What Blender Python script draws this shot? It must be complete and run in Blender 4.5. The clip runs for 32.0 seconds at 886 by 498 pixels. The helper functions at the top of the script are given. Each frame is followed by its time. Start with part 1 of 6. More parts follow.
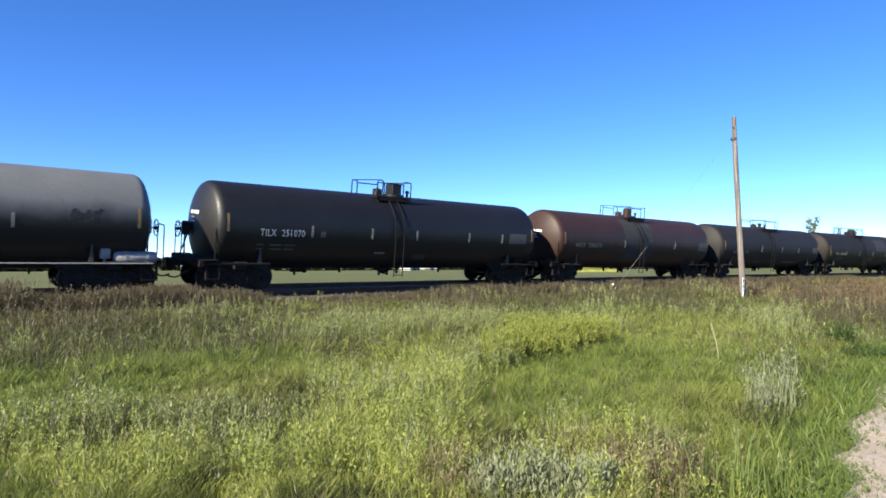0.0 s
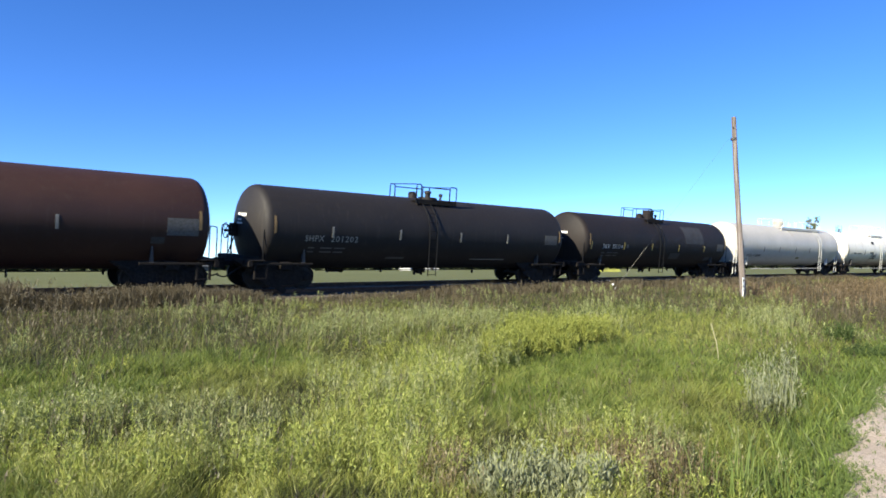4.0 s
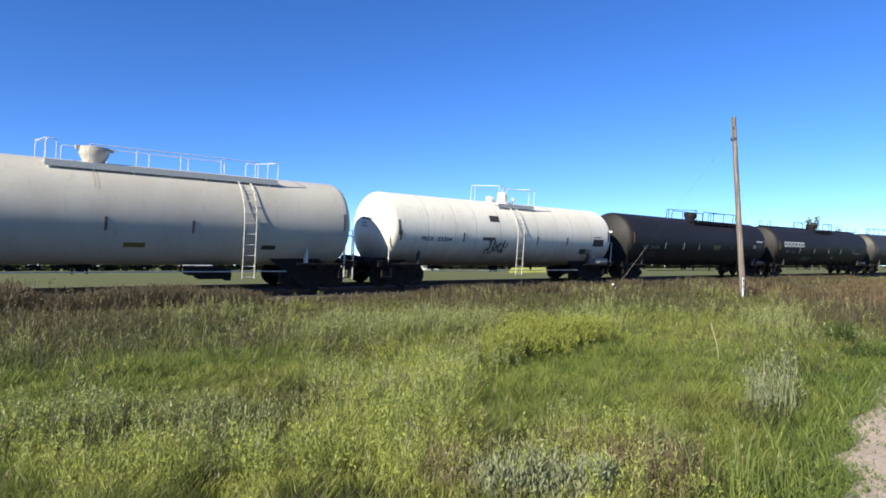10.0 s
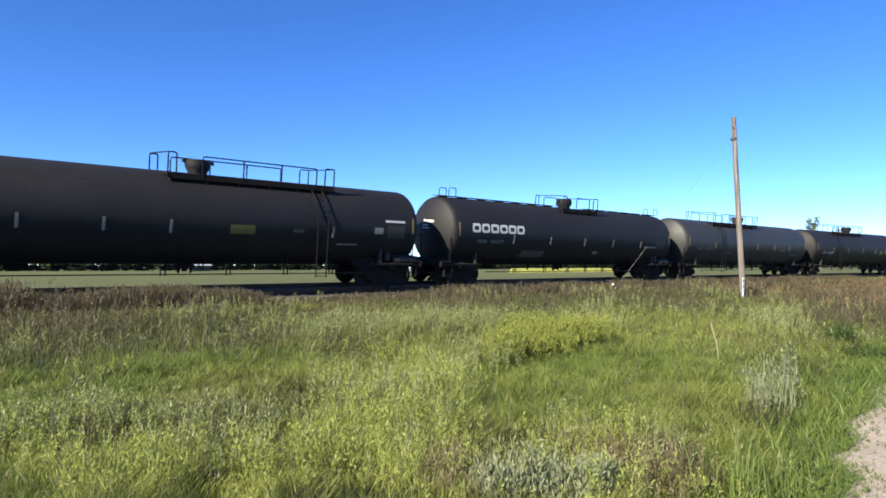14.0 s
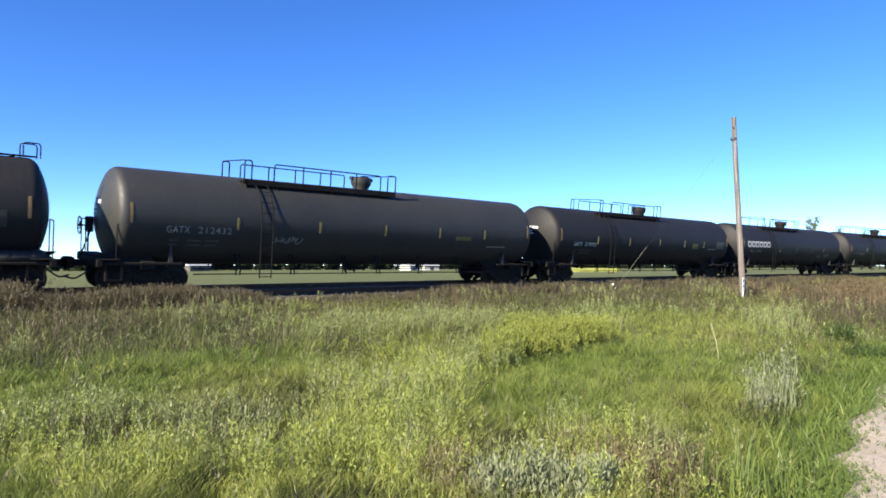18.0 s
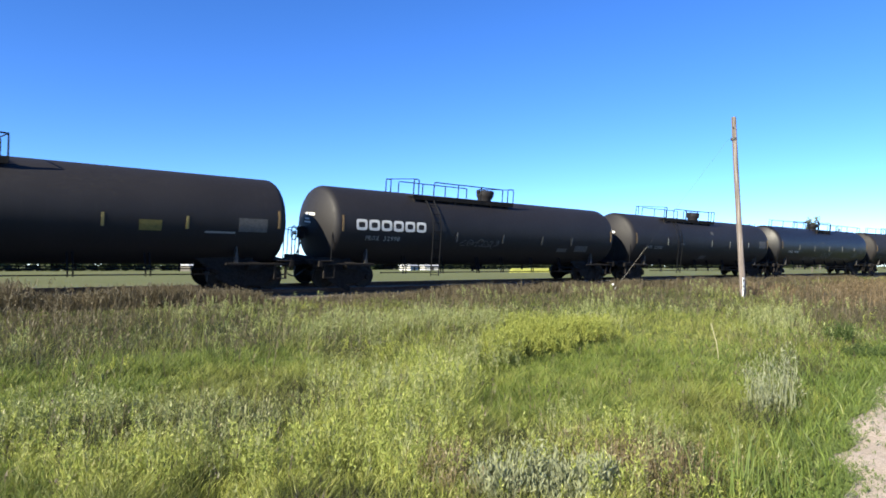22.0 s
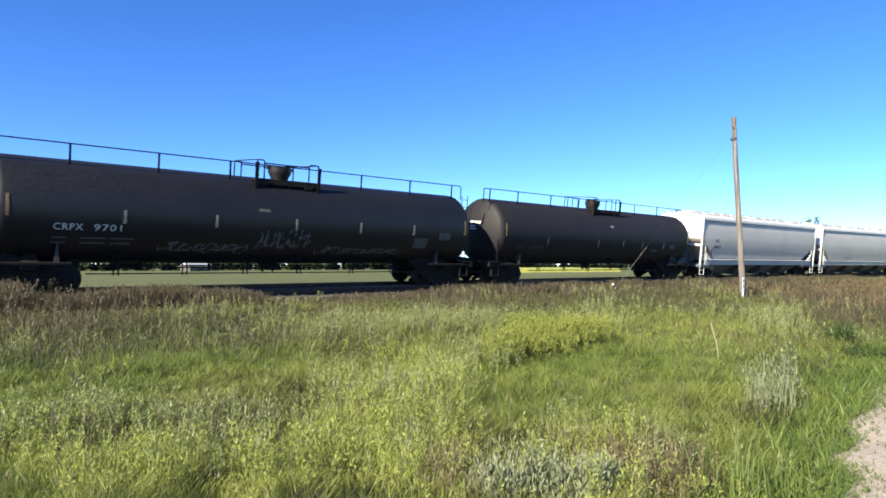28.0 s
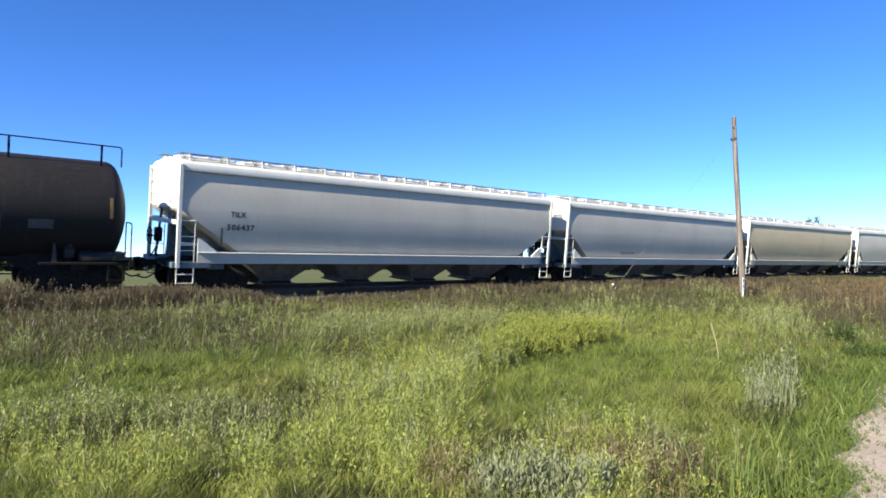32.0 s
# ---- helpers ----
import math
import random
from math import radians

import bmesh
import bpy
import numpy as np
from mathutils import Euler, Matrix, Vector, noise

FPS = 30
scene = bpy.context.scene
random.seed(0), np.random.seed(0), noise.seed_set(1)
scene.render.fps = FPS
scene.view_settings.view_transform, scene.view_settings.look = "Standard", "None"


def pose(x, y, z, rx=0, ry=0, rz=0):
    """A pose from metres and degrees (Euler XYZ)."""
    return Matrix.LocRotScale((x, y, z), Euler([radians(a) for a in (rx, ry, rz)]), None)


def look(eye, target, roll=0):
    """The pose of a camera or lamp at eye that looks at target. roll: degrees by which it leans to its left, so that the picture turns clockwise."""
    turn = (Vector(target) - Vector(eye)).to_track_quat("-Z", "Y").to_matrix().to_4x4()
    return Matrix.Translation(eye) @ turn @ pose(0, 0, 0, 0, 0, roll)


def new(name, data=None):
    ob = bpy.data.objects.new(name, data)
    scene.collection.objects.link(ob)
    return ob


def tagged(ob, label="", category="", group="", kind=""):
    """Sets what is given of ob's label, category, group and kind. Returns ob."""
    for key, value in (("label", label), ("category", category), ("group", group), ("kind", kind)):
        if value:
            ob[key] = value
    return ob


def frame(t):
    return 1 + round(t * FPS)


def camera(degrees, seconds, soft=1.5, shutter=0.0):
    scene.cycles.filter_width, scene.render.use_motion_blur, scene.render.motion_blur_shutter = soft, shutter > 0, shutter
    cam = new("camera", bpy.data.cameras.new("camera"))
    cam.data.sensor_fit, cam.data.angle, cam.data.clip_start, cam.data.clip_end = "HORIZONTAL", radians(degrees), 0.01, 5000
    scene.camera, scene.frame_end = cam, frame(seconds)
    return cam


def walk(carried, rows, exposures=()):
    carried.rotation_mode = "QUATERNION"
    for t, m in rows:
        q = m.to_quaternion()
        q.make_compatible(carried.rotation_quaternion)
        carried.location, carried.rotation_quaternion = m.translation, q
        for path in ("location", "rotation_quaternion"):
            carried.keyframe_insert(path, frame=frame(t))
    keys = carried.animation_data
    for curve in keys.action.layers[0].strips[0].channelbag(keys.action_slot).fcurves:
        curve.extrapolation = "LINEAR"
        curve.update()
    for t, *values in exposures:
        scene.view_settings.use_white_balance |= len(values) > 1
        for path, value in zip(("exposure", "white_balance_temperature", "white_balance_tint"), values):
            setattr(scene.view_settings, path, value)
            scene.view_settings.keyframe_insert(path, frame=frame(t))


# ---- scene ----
# The place: a freight train passes on a track along +x; z = 0 is the ground at the camera, RAIL the top of the rails.
EYE = Vector((0.0, -21.8, 1.6))
YAW, PITCH = radians(49.541), radians(1.544)
AHEAD = Vector((math.cos(YAW) * math.cos(PITCH), math.sin(YAW) * math.cos(PITCH), math.sin(PITCH)))
cam = camera(69.98, 32.0, soft=1.7, shutter=0.1)
EXPOSURE = [(0, 1.43), (6.5, 1.43), (7.5, 1.4), (9, 1.18), (11, 1.13), (12, 1.17), (13, 1.24), (15, 1.5), (17, 1.54), (23, 1.54), (28, 1.53), (30, 1.51), (32, 1.38)]
walk(cam, [(0.0, look(EYE, EYE + AHEAD)), (32.0, look(EYE, EYE + AHEAD))], EXPOSURE)

# the rails are canted towards the meadow; a car stands a little above the middle of the rail tops
RAIL, DATUM, CANT = 0.85, 0.9, radians(6.0)
OFFSET = 0.24
BEND_X, BEND = 35.0, 0.0011


def track_y(x):
    """The centre line of the track: straight, then a wide bend towards the meadow, then straight again."""
    t = np.clip(np.asarray(x, float) - BEND_X, 0.0, 90.0)
    y = -BEND * t * t - 2 * BEND * 90.0 * np.maximum(0.0, np.asarray(x, float) - BEND_X - 90.0)
    y = y + OFFSET
    return float(y) if y.ndim == 0 else y


ALONG_X = np.arange(-320.0, 420.0, 0.5)
ALONG_S = np.concatenate([[0.0], np.cumsum(np.hypot(0.5, np.diff(track_y(ALONG_X))))])
ALONG_S -= np.interp(0.0, ALONG_X, ALONG_S)


def track_x(s):
    """x at a length s of rail, counted from x = 0."""
    return float(np.interp(s, ALONG_S, ALONG_X))


# ---- light ----
SUN = Vector((-1.0, -0.165, 0.62)).normalized()
world = bpy.data.worlds.new("world")
scene.world = world
world.use_nodes = True
wn, wl = world.node_tree.nodes, world.node_tree.links
wn.clear()
sky = wn.new("ShaderNodeTexSky")
sky.sky_type, sky.sun_disc = "NISHITA", False
sky.sun_elevation = math.asin(SUN.z)
sky.sun_rotation = math.atan2(SUN.x, SUN.y)
sky.altitude, sky.air_density, sky.dust_density, sky.ozone_density = 1800.0, 0.75, 0.0, 5.0
wb = wn.new("ShaderNodeBackground")
wb.inputs["Strength"].default_value = 0.1
wo = wn.new("ShaderNodeOutputWorld")
deep = wn.new("ShaderNodeHueSaturation")
deep.inputs["Saturation"].default_value = 1.175
deep.inputs["Hue"].default_value = 0.509
wl.new(sky.outputs[0], deep.inputs["Color"])
wl.new(deep.outputs[0], wb.inputs[0])
wl.new(wb.outputs[0], wo.inputs[0])
sun_data = bpy.data.lights.new("sun", "SUN")
sun_data.energy, sun_data.angle, sun_data.color = 5.0, radians(0.55), (1.0, 0.915, 0.71)
sun = new("sun", sun_data)
sun.matrix_world = look(SUN * 200, (0, 0, 0))


# ---- small tools ----
def bm_object(name, bm, mat=None, parent=None, smooth=0):
    me = bpy.data.meshes.new(name)
    bmesh.ops.recalc_face_normals(bm, faces=bm.faces)
    bm.normal_update()
    if smooth:
        for f in bm.faces:
            f.smooth = True
        for e in bm.edges:
            if len(e.link_faces) == 2 and e.calc_face_angle(0) > radians(smooth):
                e.smooth = False
    bm.to_mesh(me)
    bm.free()
    if mat:
        me.materials.append(mat)
    ob = new(name, me)
    if parent:
        ob.parent = parent
    return ob


def part(name, bm, material, parent, label="", smooth=35):
    ob = bm_object(name, bm, material, parent, smooth)
    if label:
        tagged(ob, label)
    return ob


def empty(name, m):
    ob = new(name)
    ob.empty_display_size = 0.3
    ob.matrix_basis = m
    return ob


def box(bm, x0, x1, y0, y1, z0, z1, bevel=0.0):
    r = bmesh.ops.create_cube(bm, size=1.0)
    for v in r["verts"]:
        v.co = Vector(((x0 + x1) / 2 + v.co.x * (x1 - x0), (y0 + y1) / 2 + v.co.y * (y1 - y0), (z0 + z1) / 2 + v.co.z * (z1 - z0)))
    if bevel:
        es = list({e for v in r["verts"] for e in v.link_edges})
        bmesh.ops.bevel(bm, geom=es, offset=bevel, segments=1, affect="EDGES")


def prism(bm, outline, y0, y1):
    """A flat outline of (x, z), given thickness from y0 to y1."""
    a = [bm.verts.new((x, y0, z)) for x, z in outline]
    b = [bm.verts.new((x, y1, z)) for x, z in outline]
    n = len(outline)
    bm.faces.new(a)
    bm.faces.new(b[::-1])
    for i in range(n):
        bm.faces.new((a[i], b[i], b[(i + 1) % n], a[(i + 1) % n]))
    bmesh.ops.recalc_face_normals(bm, faces=bm.faces)


def tube(bm, pts, r, n=6):
    """A round bar along a line of points, closed at both ends."""
    pts = [Vector(p) for p in pts]
    rings = []
    for i, p in enumerate(pts):
        d = (pts[min(i + 1, len(pts) - 1)] - pts[max(i - 1, 0)]).normalized()
        side = d.cross(Vector((0, 0, 1))) if abs(d.z) < 0.95 else d.cross(Vector((1, 0, 0)))
        side.normalize()
        up = side.cross(d)
        rings.append([bm.verts.new(p + r * (math.cos(k * math.tau / n) * side + math.sin(k * math.tau / n) * up)) for k in range(n)])
    for a, b in zip(rings, rings[1:]):
        for k in range(n):
            bm.faces.new((a[k], a[(k + 1) % n], b[(k + 1) % n], b[k]))
    bm.faces.new(rings[0][::-1])
    bm.faces.new(rings[-1])


def rounded(pts, r, n=4):
    """The corners of a line of points, rounded."""
    pts = [Vector(p) for p in pts]
    out = [pts[0]]
    for a, b, c in zip(pts, pts[1:], pts[2:]):
        u, w = (a - b), (c - b)
        k = min(r, u.length * 0.45, w.length * 0.45)
        p, q = b + u.normalized() * k, b + w.normalized() * k
        for i in range(n + 1):
            s = i / n
            out.append(p * (1 - s) ** 2 + b * 2 * s * (1 - s) + q * s ** 2)
    out.append(pts[-1])
    return out


def lathe(bm, profile, axis="x", n=32):
    """Turns (along, radius) rows about an axis through the origin."""
    rings = []
    for a, r in profile:
        ring = []
        for k in range(n):
            c, s = math.cos(k * math.tau / n) * r, math.sin(k * math.tau / n) * r
            ring.append(bm.verts.new((a, c, s) if axis == "x" else ((c, a, s) if axis == "y" else (c, s, a))))
        rings.append(ring)
    for a, b in zip(rings, rings[1:]):
        for k in range(n):
            bm.faces.new((a[k], a[(k + 1) % n], b[(k + 1) % n], b[k]))
    bm.faces.new(rings[0])
    bm.faces.new(rings[-1])
    bmesh.ops.recalc_face_normals(bm, faces=bm.faces)


def moved(bm, start, m):
    bm.verts.ensure_lookup_table()
    for v in bm.verts[start:]:
        v.co = m @ v.co


# ---- materials ----
def material(name):
    m = bpy.data.materials.new(name)
    m.use_nodes = True
    t = m.node_tree
    return m, t.nodes, t.links, t.nodes["Principled BSDF"]


def ramp(n, l, src, stops):
    r = n.new("ShaderNodeValToRGB")
    e = r.color_ramp.elements
    while len(e) < len(stops):
        e.new(0.5)
    for i, (p, c) in enumerate(stops):
        e[i].position = p
        e[i].color = (*c, 1) if isinstance(c, tuple) else (c, c, c, 1)
    l.new(src, r.inputs[0])
    return r.outputs[0]


def noise_tex(n, l, vec, scale, detail=5.0, rough=0.6, stretch=None):
    if stretch:
        mp = n.new("ShaderNodeMapping")
        mp.inputs["Scale"].default_value = stretch
        l.new(vec, mp.inputs[0])
        vec = mp.outputs[0]
    t = n.new("ShaderNodeTexNoise")
    t.inputs["Scale"].default_value, t.inputs["Detail"].default_value, t.inputs["Roughness"].default_value = scale, detail, rough
    l.new(vec, t.inputs["Vector"])
    return t.outputs["Fac"]


def mix(n, l, fac, a, b, mode="MIX"):
    m = n.new("ShaderNodeMix")
    m.data_type, m.blend_type = "RGBA", mode
    for sock, v in ((m.inputs[0], fac), (m.inputs[6], a), (m.inputs[7], b)):
        if isinstance(v, tuple):
            sock.default_value = (*v, 1)
        elif isinstance(v, (int, float)):
            sock.default_value = v
        else:
            l.new(v, sock)
    return m.outputs[2]


def coords(n, kind="Object"):
    return n.new("ShaderNodeTexCoord").outputs[kind]


def bump(n, l, height, strength, distance, bsdf):
    b = n.new("ShaderNodeBump")
    b.inputs["Strength"].default_value, b.inputs["Distance"].default_value = strength, distance
    l.new(height, b.inputs["Height"])
    l.new(b.outputs[0], bsdf.inputs["Normal"])


def paint(name, base, worn, dust=(0.2, 0.17, 0.13), dust_amount=0.25, rough=0.5, streak=0.5, gloss_var=0.12, spec=0.22, low_band=None):
    """Weathered railway paint: clouds of fading, streaks that run down, road dust and fine grain."""
    m, n, l, b = material(name)
    oc = coords(n)
    big = noise_tex(n, l, oc, 0.55, 4, 0.55)
    c = mix(n, l, ramp(n, l, big, [(0.35, 0.0), (0.7, 1.0)]), base, worn)
    run = noise_tex(n, l, oc, 1.0, 5, 0.65, (7.0, 7.0, 0.35))
    k = n.new("ShaderNodeMath")
    k.operation = "MULTIPLY"
    l.new(ramp(n, l, run, [(0.55, 0.0), (0.72, 1.0)]), k.inputs[0])
    k.inputs[1].default_value = streak
    c = mix(n, l, k.outputs[0], c, dust)
    fine = noise_tex(n, l, oc, 14.0, 6, 0.7)
    k2 = n.new("ShaderNodeMath")
    k2.operation = "MULTIPLY"
    l.new(ramp(n, l, fine, [(0.45, 0.0), (0.75, 1.0)]), k2.inputs[0])
    k2.inputs[1].default_value = dust_amount
    c = mix(n, l, k2.outputs[0], c, dust)
    if low_band:
        # a second, darker colour over the lower tank, with a ragged upper edge
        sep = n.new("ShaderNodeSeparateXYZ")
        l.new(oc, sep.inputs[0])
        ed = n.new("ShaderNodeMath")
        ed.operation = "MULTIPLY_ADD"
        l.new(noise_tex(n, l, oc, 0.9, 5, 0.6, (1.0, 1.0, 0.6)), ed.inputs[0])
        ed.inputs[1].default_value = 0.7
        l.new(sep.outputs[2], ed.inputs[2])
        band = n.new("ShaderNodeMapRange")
        band.inputs[1].default_value, band.inputs[2].default_value = low_band[:2]
        band.inputs[3].default_value, band.inputs[4].default_value = low_band[3], 0.0
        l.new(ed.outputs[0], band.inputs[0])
        c = mix(n, l, band.outputs[0], c, low_band[2])
    l.new(c, b.inputs["Base Color"])
    l.new(ramp(n, l, fine, [(0.3, max(0.05, rough - gloss_var)), (0.75, min(1.0, rough + gloss_var))]), b.inputs["Roughness"])
    b.inputs["Specular IOR Level"].default_value = spec
    bump(n, l, noise_tex(n, l, oc, 2.2, 3, 0.5), 0.25, 0.012, b)
    return m


def plain(name, base, rough=0.6, metal=0.0, spread=0.25, scale=9.0, spec=0.4):
    m, n, l, b = material(name)
    f = noise_tex(n, l, coords(n), scale, 5, 0.65)
    lo = tuple(v * (1 - spread) for v in base)
    hi = tuple(min(1, v * (1 + spread)) for v in base)
    l.new(ramp(n, l, f, [(0.3, lo), (0.7, hi)]), b.inputs["Base Color"])
    b.inputs["Roughness"].default_value, b.inputs["Metallic"].default_value = rough, metal
    b.inputs["Specular IOR Level"].default_value = spec
    bump(n, l, f, 0.2, 0.004, b)
    return m


BLACK = paint("black_tank_paint", (0.0042, 0.0042, 0.0058), (0.0066, 0.0066, 0.0084), (0.045, 0.04125, 0.0375), 0.08, 0.52, 0.08, spec=0.42)
CHARCOAL = paint("charcoal_tank_paint", (0.0072, 0.0066, 0.0082), (0.0108, 0.0099, 0.0118), (0.0525, 0.0495, 0.045), 0.10, 0.64, 0.08, spec=0.32)
FADED = paint("faded_black_paint", (0.0086, 0.0074, 0.0084), (0.0122, 0.0105, 0.011), (0.0675, 0.0585, 0.04875), 0.13, 0.66, 0.16, spec=0.3)
RUSTBLACK = paint("rusty_black_paint", (0.0072, 0.0064, 0.0068), (0.0135, 0.0098, 0.0092), (0.0525, 0.03525, 0.02625), 0.16, 0.66, 0.2, spec=0.25)
BROWN = paint("brown_tank_paint", (0.024, 0.01088, 0.008625), (0.03525, 0.01575, 0.012), (0.06, 0.04125, 0.03225), 0.18, 0.55, 0.25, spec=0.3)
GREYTANK = paint("grey_tank_paint", (0.098, 0.104, 0.112), (0.118, 0.124, 0.132), (0.0675, 0.06, 0.054), 0.3, 0.5, 0.3, spec=0.4, low_band=(0.35, 0.95, (0.0075, 0.007125, 0.00675), 0.96))
WHITE = paint("white_tank_paint", (0.425, 0.41, 0.375), (0.35, 0.335, 0.305), (0.162, 0.1485, 0.1215), 0.16, 0.42, 0.25)
WHITEDIRTY = paint("stained_white_tank_paint", (0.68, 0.663, 0.6035), (0.595, 0.5695, 0.5015), (0.306, 0.2295, 0.1615), 0.2, 0.42, 0.35, low_band=(-0.95, 0.2, (0.13, 0.092, 0.072), 0.9))
HOPGREY = paint("light_grey_hopper_paint", (0.49, 0.465, 0.42), (0.42, 0.395, 0.355), (0.28, 0.25, 0.21), 0.18, 0.5, 0.3)
HOPTAN = paint("tan_hopper_paint", (0.52, 0.43, 0.28), (0.45, 0.37, 0.24), (0.2, 0.17, 0.14), 0.2, 0.5, 0.3)
HOPWHITE = paint("white_hopper_paint", (0.62, 0.62, 0.605), (0.52, 0.52, 0.50), (0.30, 0.27, 0.23), 0.16, 0.45, 0.25)
CAST = plain("dusty_cast_steel", (0.0165, 0.0142, 0.013), 0.95, 0.0, 0.5, 12, 0.15)
WHEEL = plain("worn_wheel_steel", (0.015, 0.0135, 0.01238), 0.65, 0.3, 0.4, 10)
DARKPIPE = plain("dark_painted_pipe", (0.0062, 0.0066, 0.0082), 0.75, 0.0, 0.3, 20, 0.12)
WHITEPIPE = plain("white_painted_pipe", (0.5, 0.5, 0.475), 0.5, 0.0, 0.2, 20)
HOSE = plain("black_rubber_hose", (0.02, 0.02, 0.02), 0.7, 0.0, 0.3, 30)
RESERVOIR = plain("dusty_grey_reservoir", (0.24, 0.23, 0.225), 0.6, 0.0, 0.35, 8)
MARKWHITE = plain("white_lettering_paint", (0.527, 0.527, 0.51), 0.6, 0, 0.2, 25)
MARKGREY = plain("faded_lettering_paint", (0.204, 0.204, 0.1955), 0.7, 0, 0.35, 30)
MARKDARK = plain("black_lettering_paint", (0.03, 0.03, 0.035), 0.6, 0, 0.3, 25)
YELLOWMARK = plain("faded_yellow_reflector", (0.17, 0.1403, 0.051), 0.5, 0, 0.35, 20)
WHITEMARK = plain("dusty_white_reflector", (0.17, 0.1658, 0.1487), 0.5, 0, 0.35, 20)
DULLPOST = plain("worn_grey_post", (0.045, 0.042, 0.04), 0.7, 0, 0.35, 9)
AMBERMARK = plain("dusty_amber_reflector", (0.15, 0.10, 0.042), 0.6, 0, 0.35, 20)
FADEDGREY = paint("faded_grey_black_paint", (0.0195, 0.0195, 0.02063), (0.027, 0.02662, 0.027), (0.075, 0.069, 0.06), 0.14, 0.56, 0.16, spec=0.4)
SEAMLINE = plain("dirty_weld_bead", (0.33, 0.30, 0.26), 0.7, 0, 0.3, 6)
TANRES = plain("dusty_tan_reservoir", (0.27, 0.2325, 0.2063), 0.6, 0.0, 0.3, 8)


# ---- ground ----
def ground_z(x, y):
    """Height of the meadow, the bed of the track and the field behind, for arrays or numbers."""
    x, y = np.asarray(x, float), np.asarray(y, float)
    d = track_y(x) - y
    near = np.interp(d, [-4000, -60, -4.2, -2.8, -1.9, 1.9, 2.6, 4.2, 9.0, 21.0, 60, 4000], [0.2, 0.25, 0.36, 0.42, 0.3, 0.3, 0.42, 0.38, 0.24, 0.0, 0.0, 0.0])
    rough = 0.035 * np.sin(0.9 * x + 0.4 * y) * np.cos(0.7 * y - 0.3 * x + 1.0) + 0.02 * np.sin(2.3 * x - 1.1 * y)
    bank = 0.13 * np.exp(-((d - 3.6) / 0.9) ** 2) * np.interp(x, [-30, -12, 5, 9], [0.0, 1.0, 1.0, 0.0])
    return near + bank + rough * (np.abs(d) > 2.6)


def sheet(name, xs, ys, zfun, mat):
    gx, gy = np.meshgrid(xs, ys)
    co = np.stack([gx, gy, zfun(gx, gy)], -1).reshape(-1, 3)
    nx, ny = len(xs), len(ys)
    i = np.arange(nx * ny).reshape(ny, nx)
    q = np.stack([i[:-1, :-1], i[:-1, 1:], i[1:, 1:], i[1:, :-1]], -1).reshape(-1, 4)
    me = bpy.data.meshes.new(name)
    me.from_pydata(co.tolist(), [], q.tolist())
    me.polygons.foreach_set("use_smooth", [True] * len(me.polygons))
    me.materials.append(mat)
    return new(name, me)


def soil_material():
    m, n, l, b = material("grassy_soil")
    pc = coords(n)
    big = noise_tex(n, l, pc, 0.11, 5, 0.6)
    mid = noise_tex(n, l, pc, 0.9, 6, 0.65)
    fine = noise_tex(n, l, pc, 11.0, 6, 0.7)
    green = mix(n, l, ramp(n, l, mid, [(0.35, 0.0), (0.65, 1.0)]), (0.0612, 0.09, 0.02448), (0.1008, 0.1188, 0.03744))
    straw = mix(n, l, ramp(n, l, fine, [(0.3, 0.0), (0.7, 1.0)]), (0.072, 0.0612, 0.0288), (0.1368, 0.1152, 0.0576))
    c = mix(n, l, ramp(n, l, big, [(0.42, 0.0), (0.68, 0.55)]), green, straw)
    # the mown hay field beyond the track is paler and more even
    sep = n.new("ShaderNodeSeparateXYZ")
    l.new(pc, sep.inputs[0])
    rng = n.new("ShaderNodeMapRange")
    rng.inputs[1].default_value, rng.inputs[2].default_value = 4.0, 7.0
    l.new(sep.outputs[1], rng.inputs[0])
    field = mix(n, l, ramp(n, l, noise_tex(n, l, pc, 0.06, 6, 0.7, (0.25, 1.0, 1.0)), [(0.35, 0.0), (0.7, 1.0)]), (0.082, 0.094, 0.038), (0.112, 0.116, 0.056))
    field = mix(n, l, ramp(n, l, mid, [(0.5, 0.0), (0.8, 0.5)]), field, (0.062, 0.078, 0.03))
    c = mix(n, l, rng.outputs[0], c, field)
    l.new(c, b.inputs["Base Color"])
    b.inputs["Roughness"].default_value = 0.95
    b.inputs["Specular IOR Level"].default_value = 0.1
    bump(n, l, fine, 0.8, 0.06, b)
    return m


def spread(a, b, step, far):
    core = list(np.arange(a, b + 1e-6, step))
    out, s = [], step
    while not out or out[-1] < far:
        s *= 1.35
        out.append((out[-1] if out else b) + s)
    lo, s = [], step
    while not lo or lo[-1] > -far:
        s *= 1.35
        lo.append((lo[-1] if lo else a) - s)
    return np.array(lo[::-1] + core + out)


SOIL = soil_material()
ground = sheet("ground", spread(-40, 110, 1.0, 3200), spread(-40, 14, 0.45, 3200), ground_z, SOIL)
tagged(ground, "grassy prairie soil reaching to the horizon", "ground", kind="structure")


